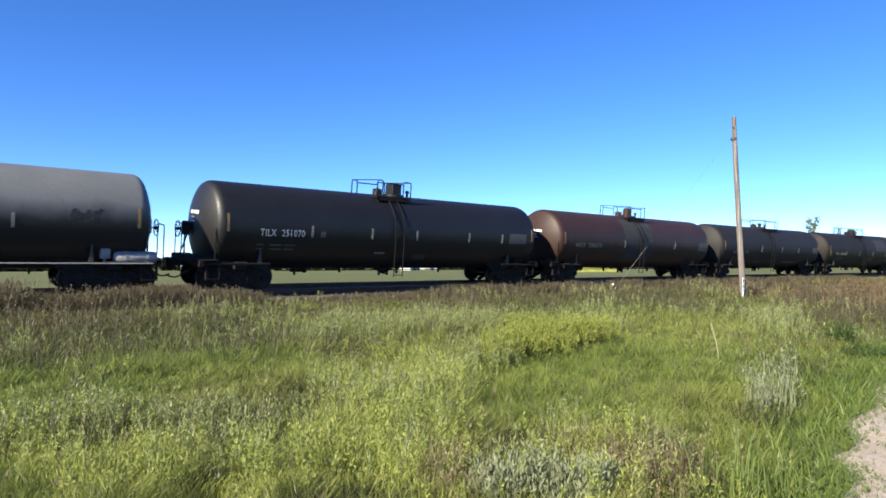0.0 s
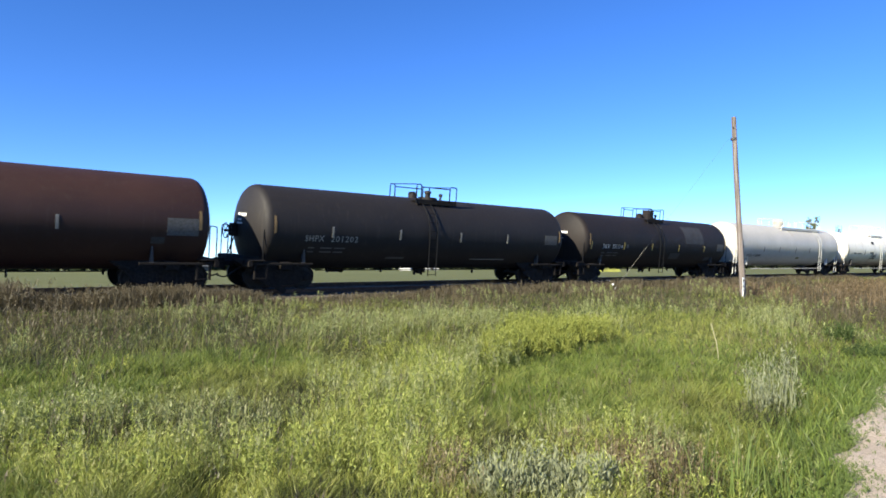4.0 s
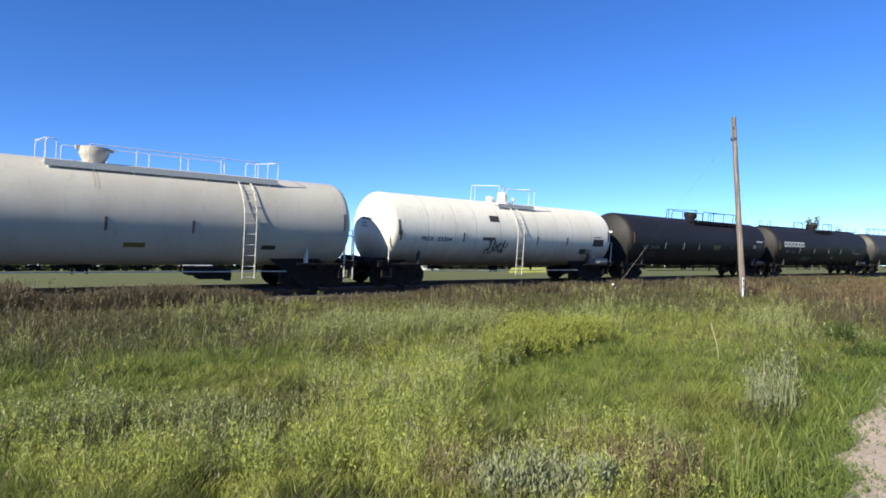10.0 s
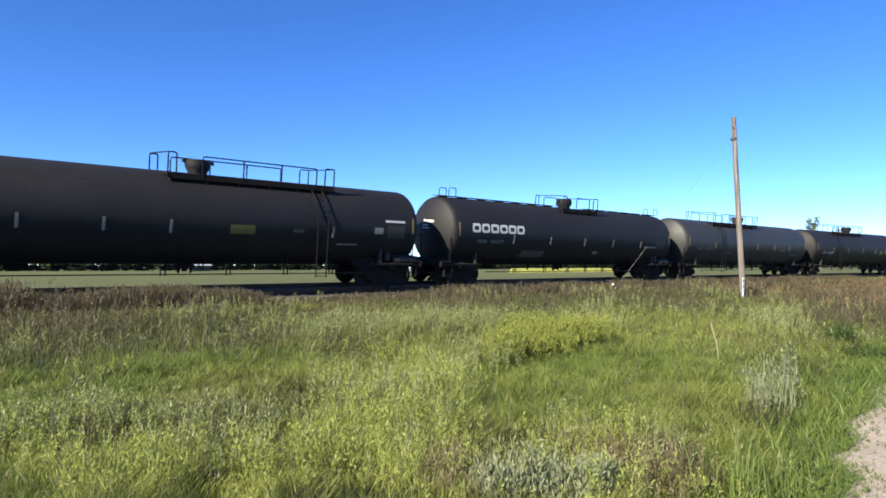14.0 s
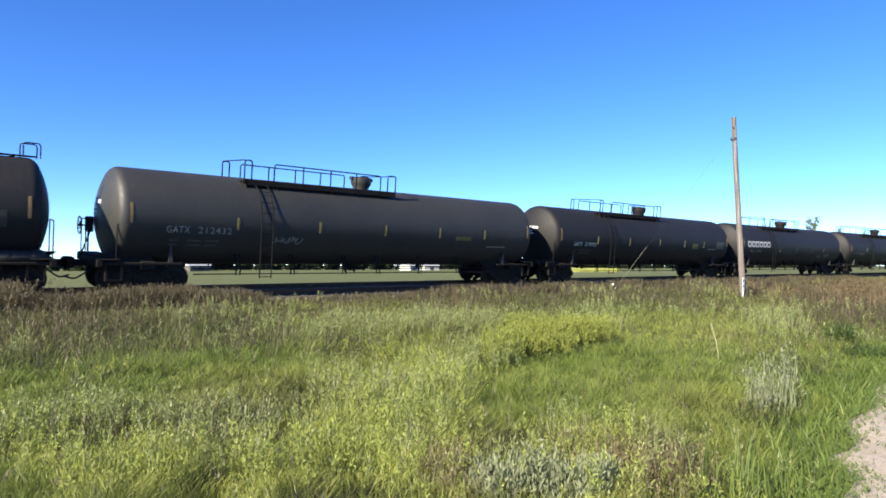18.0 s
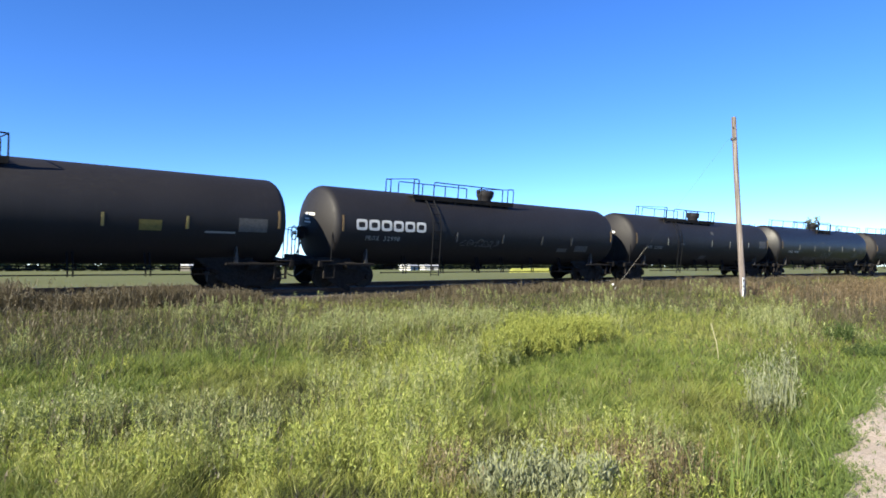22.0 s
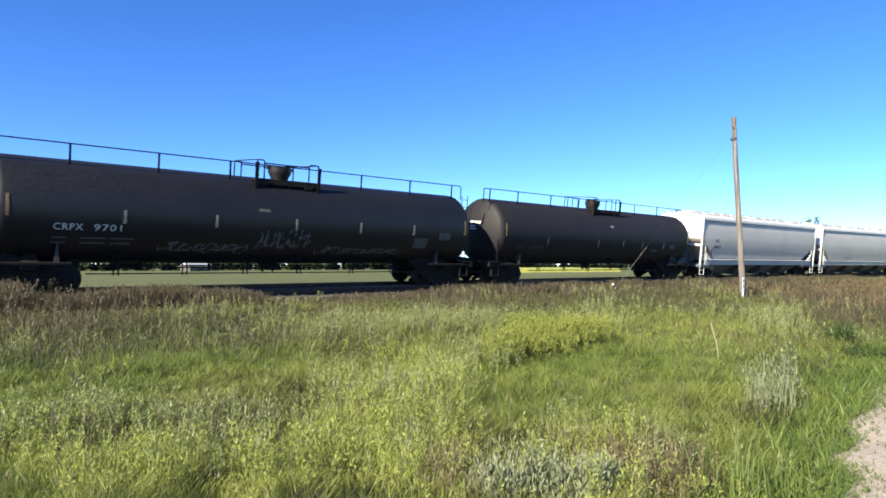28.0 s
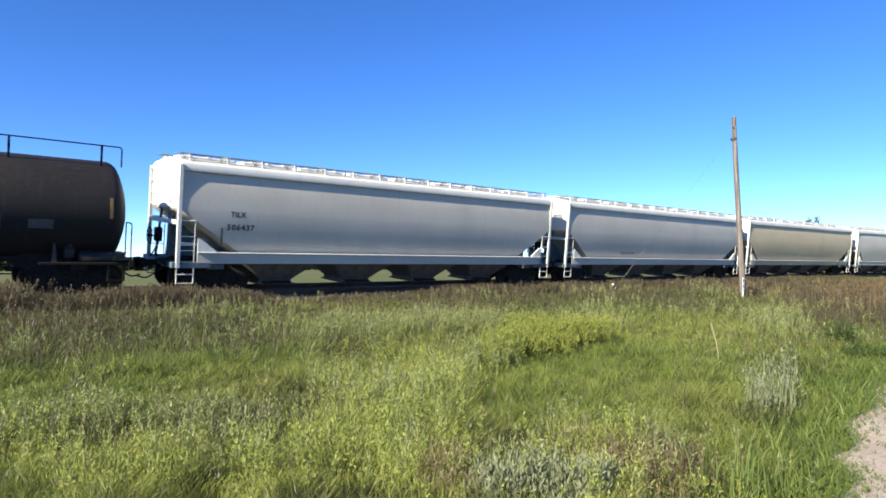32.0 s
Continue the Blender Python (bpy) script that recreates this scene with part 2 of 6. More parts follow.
# ---- track ----
def ballast_material():
    m, n, l, b = material("dark_ballast")
    oc = coords(n)
    v = n.new("ShaderNodeTexVoronoi")
    v.inputs["Scale"].default_value = 16.0
    l.new(oc, v.inputs["Vector"])
    g = ramp(n, l, v.outputs["Color"], [(0.1, (0.034, 0.029, 0.025)), (0.5, (0.07, 0.061, 0.053)), (0.9, (0.145, 0.128, 0.112))])
    c = mix(n, l, ramp(n, l, noise_tex(n, l, oc, 0.8, 5, 0.6), [(0.35, 0.0), (0.7, 0.7)]), g, (0.042, 0.034, 0.028))
    l.new(c, b.inputs["Base Color"])
    b.inputs["Roughness"].default_value = 0.95
    bump(n, l, v.outputs["Distance"], 1.0, 0.04, b)
    return m


BALLAST = ballast_material()
RAILMAT = plain("rusty_rail_steel", (0.085, 0.05, 0.035), 0.6, 0.5, 0.35, 9)
BRIGHT = plain("worn_rail_head", (0.16, 0.14, 0.125), 0.6, 0.7, 0.25, 9)


def along_track(name, profile, x0, x1, step, mat, closed=True):
    """A profile of (y, z) swept along the track."""
    xs = np.arange(x0, x1 + 1e-6, step)
    co, faces, k = [], [], len(profile)
    for x in xs:
        co += [(float(x), track_y(x) + y, z) for y, z in profile]
    for i in range(len(xs) - 1):
        for j in range(k if closed else k - 1):
            a, b = i * k + j, i * k + (j + 1) % k
            faces.append((a, b, b + k, a + k))
    if closed:
        faces += [tuple(range(k)), tuple(range((len(xs) - 1) * k, len(xs) * k))[::-1]]
    me = bpy.data.meshes.new(name)
    me.from_pydata(co, [], faces)
    me.materials.append(mat)
    bm = bmesh.new()
    bm.from_mesh(me)
    bmesh.ops.recalc_face_normals(bm, faces=bm.faces)
    bm.to_mesh(me)
    bm.free()
    return new(name, me)


TRACK0, TRACK1 = -290.0, 366.0
def canted(y, z):
    """A point of the track's cross-section, y from its middle and z from the rail tops, turned by the cant."""
    return (y * math.cos(CANT) - z * math.sin(CANT), RAIL + y * math.sin(CANT) + z * math.cos(CANT))


track = along_track("railway_track", [(-2.9, 0.30), canted(-1.75, -0.26), canted(-1.25, -0.20), canted(1.25, -0.20), canted(1.75, -0.24), (3.3, 0.30)], TRACK0, TRACK1, 2.0, BALLAST)
tagged(track, "dark ballast bed of a single railway track", "track", kind="structure")
for side in (-0.75, 0.75):
    web = [(-0.07, -0.165), (0.07, -0.165), (0.07, -0.15), (0.012, -0.13), (0.012, -0.05), (0.036, -0.04), (0.036, -0.004), (-0.036, -0.004), (-0.036, -0.04), (-0.012, -0.05), (-0.012, -0.13), (-0.07, -0.15)]
    rail = along_track("rail", [canted(side + y, z) for y, z in web], TRACK0, TRACK1, 2.0, RAILMAT)
    rail.parent = track
    tagged(rail, "rust-brown steel rail")
    top = along_track("rail_head", [canted(side + y, z) for y, z in ((-0.028, -0.0038), (0.028, -0.0038), (0.024, 0.0), (-0.024, 0.0))], TRACK0, TRACK1, 2.0, BRIGHT)
    top.parent = rail
    tagged(top, "dull worn running surface")


# ---- gravel path ----
def gravel_material():
    m, n, l, b = material("pale_gravel")
    oc = coords(n)
    v = n.new("ShaderNodeTexVoronoi")
    v.inputs["Scale"].default_value = 70.0
    l.new(oc, v.inputs["Vector"])
    g = ramp(n, l, v.outputs["Color"], [(0.1, (0.2128, 0.171, 0.1406)), (0.5, (0.3268, 0.2736, 0.228)), (0.9, (0.4256, 0.3648, 0.3116))])
    c = mix(n, l, ramp(n, l, noise_tex(n, l, oc, 1.4, 5, 0.65), [(0.35, 0.0), (0.75, 0.6)]), g, (0.2584, 0.209, 0.1596))
    l.new(c, b.inputs["Base Color"])
    b.inputs["Roughness"].default_value = 0.95
    bump(n, l, noise_tex(n, l, oc, 30.0, 5, 0.7), 0.7, 0.02, b)
    return m


def path_edge(x):
    """The ragged edge of the path towards the meadow."""
    return np.interp(x, [-20, 3.0, 4.9, 5.4, 5.85, 6.3, 6.75, 7.5, 8.96, 10.2, 14, 40, 80], [-22.6, -20.8, -20.18, -20.02, -19.76, -19.88, -19.66, -19.54, -19.24, -19.05, -18.8, -18.4, -18.4]) + 0.05 * np.sin(2.1 * np.asarray(x)) + 0.03 * np.sin(5.3 * np.asarray(x) + 1)


GRAVEL = gravel_material()
pxs = np.arange(-20, 80.1, 0.2)
co, fa = [], []
for x in pxs:
    e = float(path_edge(x))
    for k, dy in enumerate((0.0, -0.25, -1.8, -3.5, -5.2, -5.45)):
        z = float(ground_z(x, e + dy)) + (-0.02 if k in (0, 5) else 0.055)
        co.append((float(x), e + dy, z))
for i in range(len(pxs) - 1):
    for k in range(5):
        fa.append((i * 6 + k, i * 6 + k + 1, i * 6 + k + 7, i * 6 + k + 6))
me = bpy.data.meshes.new("gravel_path")
me.from_pydata(co, [], fa)
me.polygons.foreach_set("use_smooth", [True] * len(me.polygons))
me.materials.append(GRAVEL)
tagged(new("gravel_path", me), "pale gravel path with a ragged weedy edge", "path", kind="structure")


# ---- utility pole ----
def pole_material():
    m, n, l, b = material("weathered_pole_wood")
    oc = coords(n)
    grain = noise_tex(n, l, oc, 1.0, 6, 0.7, (11.0, 11.0, 0.5))
    c = ramp(n, l, grain, [(0.34, (0.06, 0.05, 0.045)), (0.5, (0.15, 0.125, 0.112)), (0.66, (0.27, 0.245, 0.23))])
    c = mix(n, l, ramp(n, l, noise_tex(n, l, oc, 1.2, 4, 0.6), [(0.4, 0.0), (0.75, 0.6)]), c, (0.105, 0.088, 0.08))
    l.new(c, b.inputs["Base Color"])
    b.inputs["Roughness"].default_value = 0.9
    bump(n, l, grain, 0.7, 0.02, b)
    return m


POLEWOOD = pole_material()
POLE = Vector((27.39, -9.50, 0.12))
PTOP = Vector((27.15, -9.30, 8.02))
bm = bmesh.new()
rows = []
for i in range(15):
    f = i / 14
    c = POLE.lerp(PTOP, f) + Vector((0.02 * math.sin(5 * f), 0.03 * math.sin(3 * f), 0))
    r = 0.128 - 0.03 * f
    rows.append([bm.verts.new(c - POLE + Vector((math.cos(k * math.tau / 14) * r * (1 + 0.04 * math.sin(3 * k)), math.sin(k * math.tau / 14) * r, 0))) for k in range(14)])
for a, b in zip(rows, rows[1:]):
    for k in range(14):
        bm.faces.new((a[k], a[(k + 1) % 14], b[(k + 1) % 14], b[k]))
bm.faces.new(rows[0][::-1])
bm.faces.new(rows[-1])
pole = tagged(empty("utility_pole", Matrix.Translation(POLE)), "bare weathered wooden utility pole leaning slightly in the weeds", "utility pole")
part("shaft", bm, POLEWOOD, pole)
GALV = plain("galvanised_steel", (0.45, 0.45, 0.45), 0.45, 0.7, 0.2, 15)
for dz, a in ((7.45, 0.4), (7.45, 3.6)):
    bm = bmesh.new()
    tube(bm, [(-0.28 + math.cos(a) * 0.10, 0.23 + math.sin(a) * 0.1, dz), (-0.28 + math.cos(a) * 0.19, 0.23 + math.sin(a) * 0.19, dz)], 0.02, 6)
    part("bolt", bm, DULLPOST, pole, "short dull steel bolt end")
bm = bmesh.new()
lathe(bm, [(6.9, 0.12), (6.9, 0.128), (7.0, 0.127), (7.0, 0.119)], "z", 14)
moved(bm, 0, Matrix.Translation((-0.25, 0.22, 0)))
part("band", bm, DULLPOST, pole, "dull grey guy band")

# marker post at the foot of the pole
SIGNWHITE = plain("white_sign_paint", (0.78, 0.78, 0.76), 0.5, 0, 0.12, 12)
SIGNBLACK = plain("black_sign_paint", (0.03, 0.03, 0.03), 0.6, 0, 0.2, 12)
MP = Vector((27.08, -9.62, 0.0))
marker = tagged(empty("marker_post", Matrix.Translation(MP)), "white stake with a small white plate and black spots", "marker post")
bm = bmesh.new()
box(bm, -0.03, 0.03, -0.02, 0.02, -0.1, 0.62, 0.006)
part("stake", bm, SIGNWHITE, marker)
bm = bmesh.new()
box(bm, -0.09, 0.09, -0.035, -0.022, 0.60, 1.12, 0.008)
part("plate", bm, SIGNWHITE, marker)
for z, r in ((0.98, 0.05), (0.74, 0.045)):
    bm = bmesh.new()
    lathe(bm, [(-0.041, r), (-0.0352, r)], "y", 14)
    moved(bm, 0, Matrix.Translation((0, 0, z)))
    part("spot", bm, SIGNBLACK, marker, "black painted spot")

# guy wire with its pale guard
GA = Vector((25.45, -4.3, 0.42))
GT = Vector((27.05, -9.12, 7.1))
GUARD = plain("pale_plastic_guard", (0.16, 0.155, 0.14), 0.7, 0, 0.2, 6)
guy = tagged(empty("guy_wire", Matrix.Translation(GA)), "steel guy wire with a dull grey guard, anchored in the weeds", "guy wire")
bm = bmesh.new()
tube(bm, [GT - GA, Vector((0, 0, 0))], 0.0025, 5)
part("wire", bm, SIGNBLACK, guy)
bm = bmesh.new()
tube(bm, [(GT - GA) * 0.06, (GT - GA) * 0.31], 0.008, 8)
part("guard", bm, GUARD, guy, "dull grey plastic guard tube")
bm = bmesh.new()
tube(bm, [(0, 0, -0.25), Vector((0, 0, 0)), (GT - GA) * 0.03], 0.022, 6)
part("anchor_rod", bm, GALV, guy)
box(bm := bmesh.new(), -0.05, 0.05, -0.03, 0.03, 0.27, 0.36, 0.01)
part("clamp", bm, SIGNWHITE, guy, "white clamp at the foot of the guard")


# ---- railway cars: x runs along the car, z = 0 lies 5 cm over the rail tops, the meadow lies towards -y ----
SHARED = {}


def shared(key, mat, build, smooth=35):
    """One mesh for all alike parts."""
    if key not in SHARED:
        bm = bmesh.new()
        build(bm)
        bmesh.ops.recalc_face_normals(bm, faces=bm.faces)
        bm.normal_update()
        for f in bm.faces:
            f.smooth = True
        for e in bm.edges:
            if len(e.link_faces) == 2 and e.calc_face_angle(0) > radians(smooth):
                e.smooth = False
        me = bpy.data.meshes.new(str(key[0]))
        bm.to_mesh(me)
        bm.free()
        me.materials.append(mat)
        SHARED[key] = me
    return SHARED[key]


def fit_part(name, key, mat, build, parent, m=None, label=""):
    ob = new(name, shared((name, mat.name, *key), mat, build))
    ob.parent = parent
    if m is not None:
        ob.matrix_basis = m
    if label:
        ob["label"] = label
    return ob


WHEEL_R, AXLE = 0.457, 0.89
WHEELSETS = []


def wheelset_shape(bm):
    for s in (-1, 1):
        i = len(bm.verts)
        lathe(bm, [(-0.07, 0.1), (-0.07, 0.16), (-0.035, 0.2), (-0.02, 0.36), (-0.05, 0.40), (-0.05, 0.455), (0.05, 0.445), (0.06, 0.475), (0.085, 0.475), (0.085, 0.40), (0.04, 0.37), (0.045, 0.2), (0.08, 0.16), (0.08, 0.1)], "y", 28)
        moved(bm, i, Matrix.Translation((0, 0.75 * s, 0)) @ Matrix.Scale(-s, 4, (0, 1, 0)))
    i = len(bm.verts)
    lathe(bm, [(-1.08, 0.075), (-0.9, 0.08), (-0.7, 0.1), (0, 0.085), (0.7, 0.1), (0.9, 0.08), (1.08, 0.075)], "y", 14)
    bmesh.ops.recalc_face_normals(bm, faces=bm.faces)


def sideframe_shape(bm):
    prism(bm, [(-1.12, 0.56), (-1.1, 0.36), (-0.72, 0.34), (-0.62, 0.24), (-0.42, 0.17), (0.42, 0.17), (0.62, 0.24), (0.72, 0.34), (1.1, 0.36), (1.12, 0.56), (0.95, 0.66), (0.62, 0.66), (0.45, 0.74), (-0.45, 0.74), (-0.62, 0.66), (-0.95, 0.66)], -0.07, 0.07)
    bmesh.ops.bevel(bm, geom=list(bm.edges), offset=0.018, segments=1, affect="EDGES")
    for s in (-1, 1):
        i = len(bm.verts)
        lathe(bm, [(-0.13, 0.05), (-0.13, 0.10), (-0.09, 0.125), (0.0, 0.125)], "y", 16)
        moved(bm, i, Matrix.Translation((s * AXLE, 0, 0.46)))
    box(bm, -0.36, -0.26, -0.1, 0.1, 0.3, 0.62, 0.012)
    box(bm, 0.26, 0.36, -0.1, 0.1, 0.3, 0.62, 0.012)


def spring_shape(bm):
    for x in (-0.15, 0.0, 0.15):
        pts = [(x + 0.055 * math.cos(a * 0.9), 0.055 * math.sin(a * 0.9), 0.26 + a * 0.0105) for a in range(28)]
        tube(bm, pts, 0.016, 5)


def truck(car, x):
    def bolster(bm):
        box(bm, -0.22, 0.22, -1.08, 1.08, 0.5, 0.72, 0.02)
        box(bm, -0.3, 0.3, -0.35, 0.35, 0.55, 0.8, 0.02)
        for s in (-0.42, 0.42):
            box(bm, s - 0.05, s + 0.05, -0.9, 0.9, 0.36, 0.46, 0.01)
    b = fit_part("truck", (), CAST, bolster, car, pose(x, 0, RAIL - DATUM), "dusty dark cast-steel freight truck")
    for s in (-1, 1):
        fit_part("sideframe", (), CAST, sideframe_shape, b, pose(0, 1.0 * s, 0, 0, 0, 0 if s < 0 else 180))
        fit_part("spring", (), CAST, spring_shape, b, pose(0, 0.98 * s, 0))
    for s in (-1, 1):
        w = fit_part("wheelset", (), WHEEL, wheelset_shape, b, pose(AXLE * s, 0, WHEEL_R), "worn steel wheels on an axle")
        WHEELSETS.append(w)
    return b


def coupler_shape(bm):
    box(bm, 0.0, 0.75, -0.09, 0.09, 0.78, 0.97, 0.02)
    prism(bm, [(0, 0.70), (-0.16, 0.72), (-0.19, 0.9), (-0.16, 1.04), (0.0, 1.06), (0.12, 0.98), (0.12, 0.76)], -0.17, 0.16)
    box(bm, -0.22, -0.05, -0.17, -0.06, 0.74, 1.02, 0.02)


def hose_shape(bm):
    tube(bm, rounded([(0.55, -0.28, 0.72), (0.3, -0.3, 0.55), (0.02, -0.2, 0.33), (-0.25, -0.22, 0.42)], 0.2, 4), 0.028, 6)
    tube(bm, [(0.52, -0.28, 0.70), (0.72, -0.28, 0.80)], 0.04, 6)


def handwheel_shape(bm):
    n = 20
    pts = [(0, 0.27 * math.cos(k * math.tau / n), 0.27 * math.sin(k * math.tau / n)) for k in range(n + 1)]
    tube(bm, pts, 0.02, 5)
    for k in range(5):
        a = k * math.tau / 5
        tube(bm, [(0, 0, 0), (-0.03, 0.14 * math.cos(a), 0.14 * math.sin(a)), (0, 0.27 * math.cos(a), 0.27 * math.sin(a))], 0.014, 4)
    lathe(bm, [(-0.06, 0.05), (0.05, 0.05)], "x", 10)


def brake_stand(car, x, s, mat, z=1.95):
    """The hand brake at one end; s is -1 at the leading end."""
    def gear(bm):
        box(bm, -0.10, 0.10, -0.16, 0.16, z - 0.2, z + 0.28, 0.03)
        tube(bm, [(0, -0.1, z - 0.2), (0, -0.1, 1.0)], 0.03, 6)
        tube(bm, [(0, 0.12, z - 0.2), (-0.25 * s, 0.12, 1.0)], 0.025, 6)
        tube(bm, [(-0.12, 0, z), (0.26, 0, z)], 0.025, 6)
    st = fit_part("hand_brake", (s, z), CAST, gear, car, pose(x, 0.35, 0, 0, 0, 180 if s < 0 else 0), "hand brake gear box on the end platform")
    fit_part("hand_wheel", (), mat, handwheel_shape, st, pose(0.27, 0, z), "spoked hand wheel")


def end_gear(car, L, s, pipe, mat, with_brake, tank_z, style=0):
    """Stub sill, coupler, hoses, end sill, steps and end handrails; s is -1 at the leading end."""
    e = L / 2
    m = pose(0, 0, 0, 0, 0, 0 if s < 0 else 180)

    def sill(bm):
        box(bm, -e + 0.62, -e + 3.3, -0.28, 0.28, 0.74, 1.06, 0.015)
        box(bm, -e + 0.5, -e + 0.66, -1.42, 1.42, 0.82, 1.02, 0.012)
        box(bm, -e + 1.75, -e + 2.15, -1.36, 1.36, 0.72, 0.98, 0.015)
        box(bm, -e + 3.0, -e + 3.25, -0.7, 0.7, 0.74, 1.0, 0.015)
    fit_part("stub_sill", (L,), CAST, sill, car, m, "dusty dark steel stub sill")

    def deck(bm):
        box(bm, -e + 0.52, -e + 1.12, -1.42, 1.42, 1.024, 1.05, 0.008)
    fit_part("end_platform", (L,), CAST, deck, car, m)
    fit_part("coupler", (), CAST, coupler_shape, car, m @ pose(-e + 0.02, 0, -0.05), "rust-dark knuckle coupler")
    fit_part("air_hose", (), HOSE, hose_shape, car, m @ pose(-e + 0.15, 0, 0))
    for y in (-1.34, 1.34):
        def board(bm, y=y):
            box(bm, -e + 0.68, -e + 2.95, y - 0.06, y + 0.06, 0.88, 0.955, 0.01)
            box(bm, -e + 0.74, -e + 0.80, y - 0.04, y + 0.04, 0.42, 0.88)
            box(bm, -e + 1.16, -e + 1.22, y - 0.04, y + 0.04, 0.42, 0.88)
            box(bm, -e + 0.74, -e + 1.22, y - 0.06, y + 0.06, 0.40, 0.43)
        fit_part("side_sill", (L, y), CAST, board, car, m)

        def bracket(bm, y=y):
            k = 1 if y > 0 else -1
            prism(bm, [(-e + 2.51, 0.95), (-e + 2.65, 0.95), (-e + 2.60, 1.48), (-e + 2.56, 1.48)], y - 0.02, y + 0.02)
            box(bm, -e + 2.56, -e + 2.6, min(y, y - k * 0.18), max(y, y - k * 0.18), 0.96, 1.5)
        fit_part("bracket", (L, y), pipe if style == 1 else DULLPOST, bracket, car, m, "worn grey bracket plate")
    # end handrails
    top = 2.12
    for y in (-1.36, 1.36):
        def rail(bm, y=y):
            k = -1 if y < 0 else 1
            if style == 1:
                for x in (-e + 0.62, -e + 1.0):
                    tube(bm, [(x, y, 0.3), (x + 0.02, y, 2.0)], 0.03, 6)
                tube(bm, [(-e + 0.62, y, 1.98), (-e + 1.0, y, 2.0)], 0.026, 6)
            else:
                tube(bm, rounded([(-e + 0.60, y, 1.02), (-e + 0.60, y, top), (-e + 0.60, k * 0.72, top + 0.02), (-e + 0.60, k * 0.72, 1.05)] if k > 0 else [(-e + 1.02, y, 0.95), (-e + 1.02, y, top), (-e + 1.25, k * 1.28, top + 0.0), (-e + 1.75, k * 1.42, top - 0.32)], 0.1, 3), 0.02, 6)
        fit_part("end_handrail", (L, y, style), pipe, rail, car, m)
    if with_brake:
        brake_stand(car, s * (e - 0.62), s, mat)


CROWN, KNUCKLE = 2.0, 0.2
DISH = CROWN - math.sqrt((CROWN - KNUCKLE) ** 2 - (1 - KNUCKLE) ** 2)


TAIL = 0.17


def tank_profile(half, R, tail, n=9):
    """A shallow dished head with a tight knuckle, the shell, and the other head, which reaches a little farther out."""
    turn = math.asin((1 - KNUCKLE) / (CROWN - KNUCKLE))
    rows = [(-half + R * CROWN * (1 - math.cos(turn * i / n)), max(0.02, R * CROWN * math.sin(turn * i / n))) for i in range(n + 1)]
    for i in range(1, n + 1):
        a = turn + (math.pi / 2 - turn) * i / n
        rows.append((-half + R * (DISH - KNUCKLE * math.cos(a)), R * (1 - KNUCKLE + KNUCKLE * math.sin(a))))
    first = list(rows)
    rows += [(x, R) for x in np.linspace(-half + DISH * R + 0.4, half - DISH * R - 0.4, 9)]
    rows += [(tail - a, r) for a, r in first[::-1]]
    return rows


def beside(x, z, R, zc, lift=0.0):
    """A point on the tank's meadow side at height z of the upright car."""
    dz = max(-R, min(R, z - zc))
    return (x, -math.sqrt(max(0.0, (R + lift) ** 2 - dz * dz)), z)


def on_tank(x, z, R, zc, lift=0.0):
    """The same at height z of the car as it leans on the canted rails."""
    _, y, z = beside(x, z, R, zc, lift)
    c, s = math.cos(CANT), math.sin(CANT)
    return (x, y * c + (z - zc) * s, zc - y * s + (z - zc) * c)


def plate(bm, x0, x1, z0, z1, R, zc, lift=0.012, rows=4):
    """A thin patch that hugs the tank's near side."""
    rows = max(rows, math.ceil((z1 - z0) / 0.12))
    v = []
    for i in range(rows + 1):
        z = z0 + (z1 - z0) * i / rows
        for x in (x0, x1):
            v.append((bm.verts.new(on_tank(x, z, R, zc, lift)), bm.verts.new(on_tank(x, z, R, zc, 0.001))))
    for i in range(rows):
        a, b, c, d = v[2 * i], v[2 * i + 1], v[2 * i + 3], v[2 * i + 2]
        bm.faces.new((a[0], b[0], c[0], d[0]))
        bm.faces.new((a[1], a[0], d[0], d[1]))
        bm.faces.new((b[0], b[1], c[1], c[0]))
    for k in (0, rows):
        a, b = v[2 * k], v[2 * k + 1]
        bm.faces.new((a[0], b[0], b[1], a[1]))
    bmesh.ops.recalc_face_normals(bm, faces=bm.faces)


def letters(body, weight=0.004):
    """The outline of a line of writing as a flat mesh, width and height 1 each."""
    cu = bpy.data.curves.new("writing", "FONT")
    cu.body, cu.resolution_u, cu.offset, cu.space_character = body, 2, weight, 1.12
    ob = new("writing", cu)
    me = bpy.data.meshes.new_from_object(ob.evaluated_get(bpy.context.evaluated_depsgraph_get()))
    bpy.data.objects.remove(ob)
    bpy.data.curves.remove(cu)
    co = np.empty(len(me.vertices) * 3)
    me.vertices.foreach_get("co", co)
    co = co.reshape(-1, 3)
    lo, hi = co.min(0), co.max(0)
    co = (co - lo) / np.maximum(hi - lo, 1e-6)
    polys = [tuple(p.vertices) for p in me.polygons]
    bpy.data.meshes.remove(me)
    return co[:, 0], co[:, 1], polys


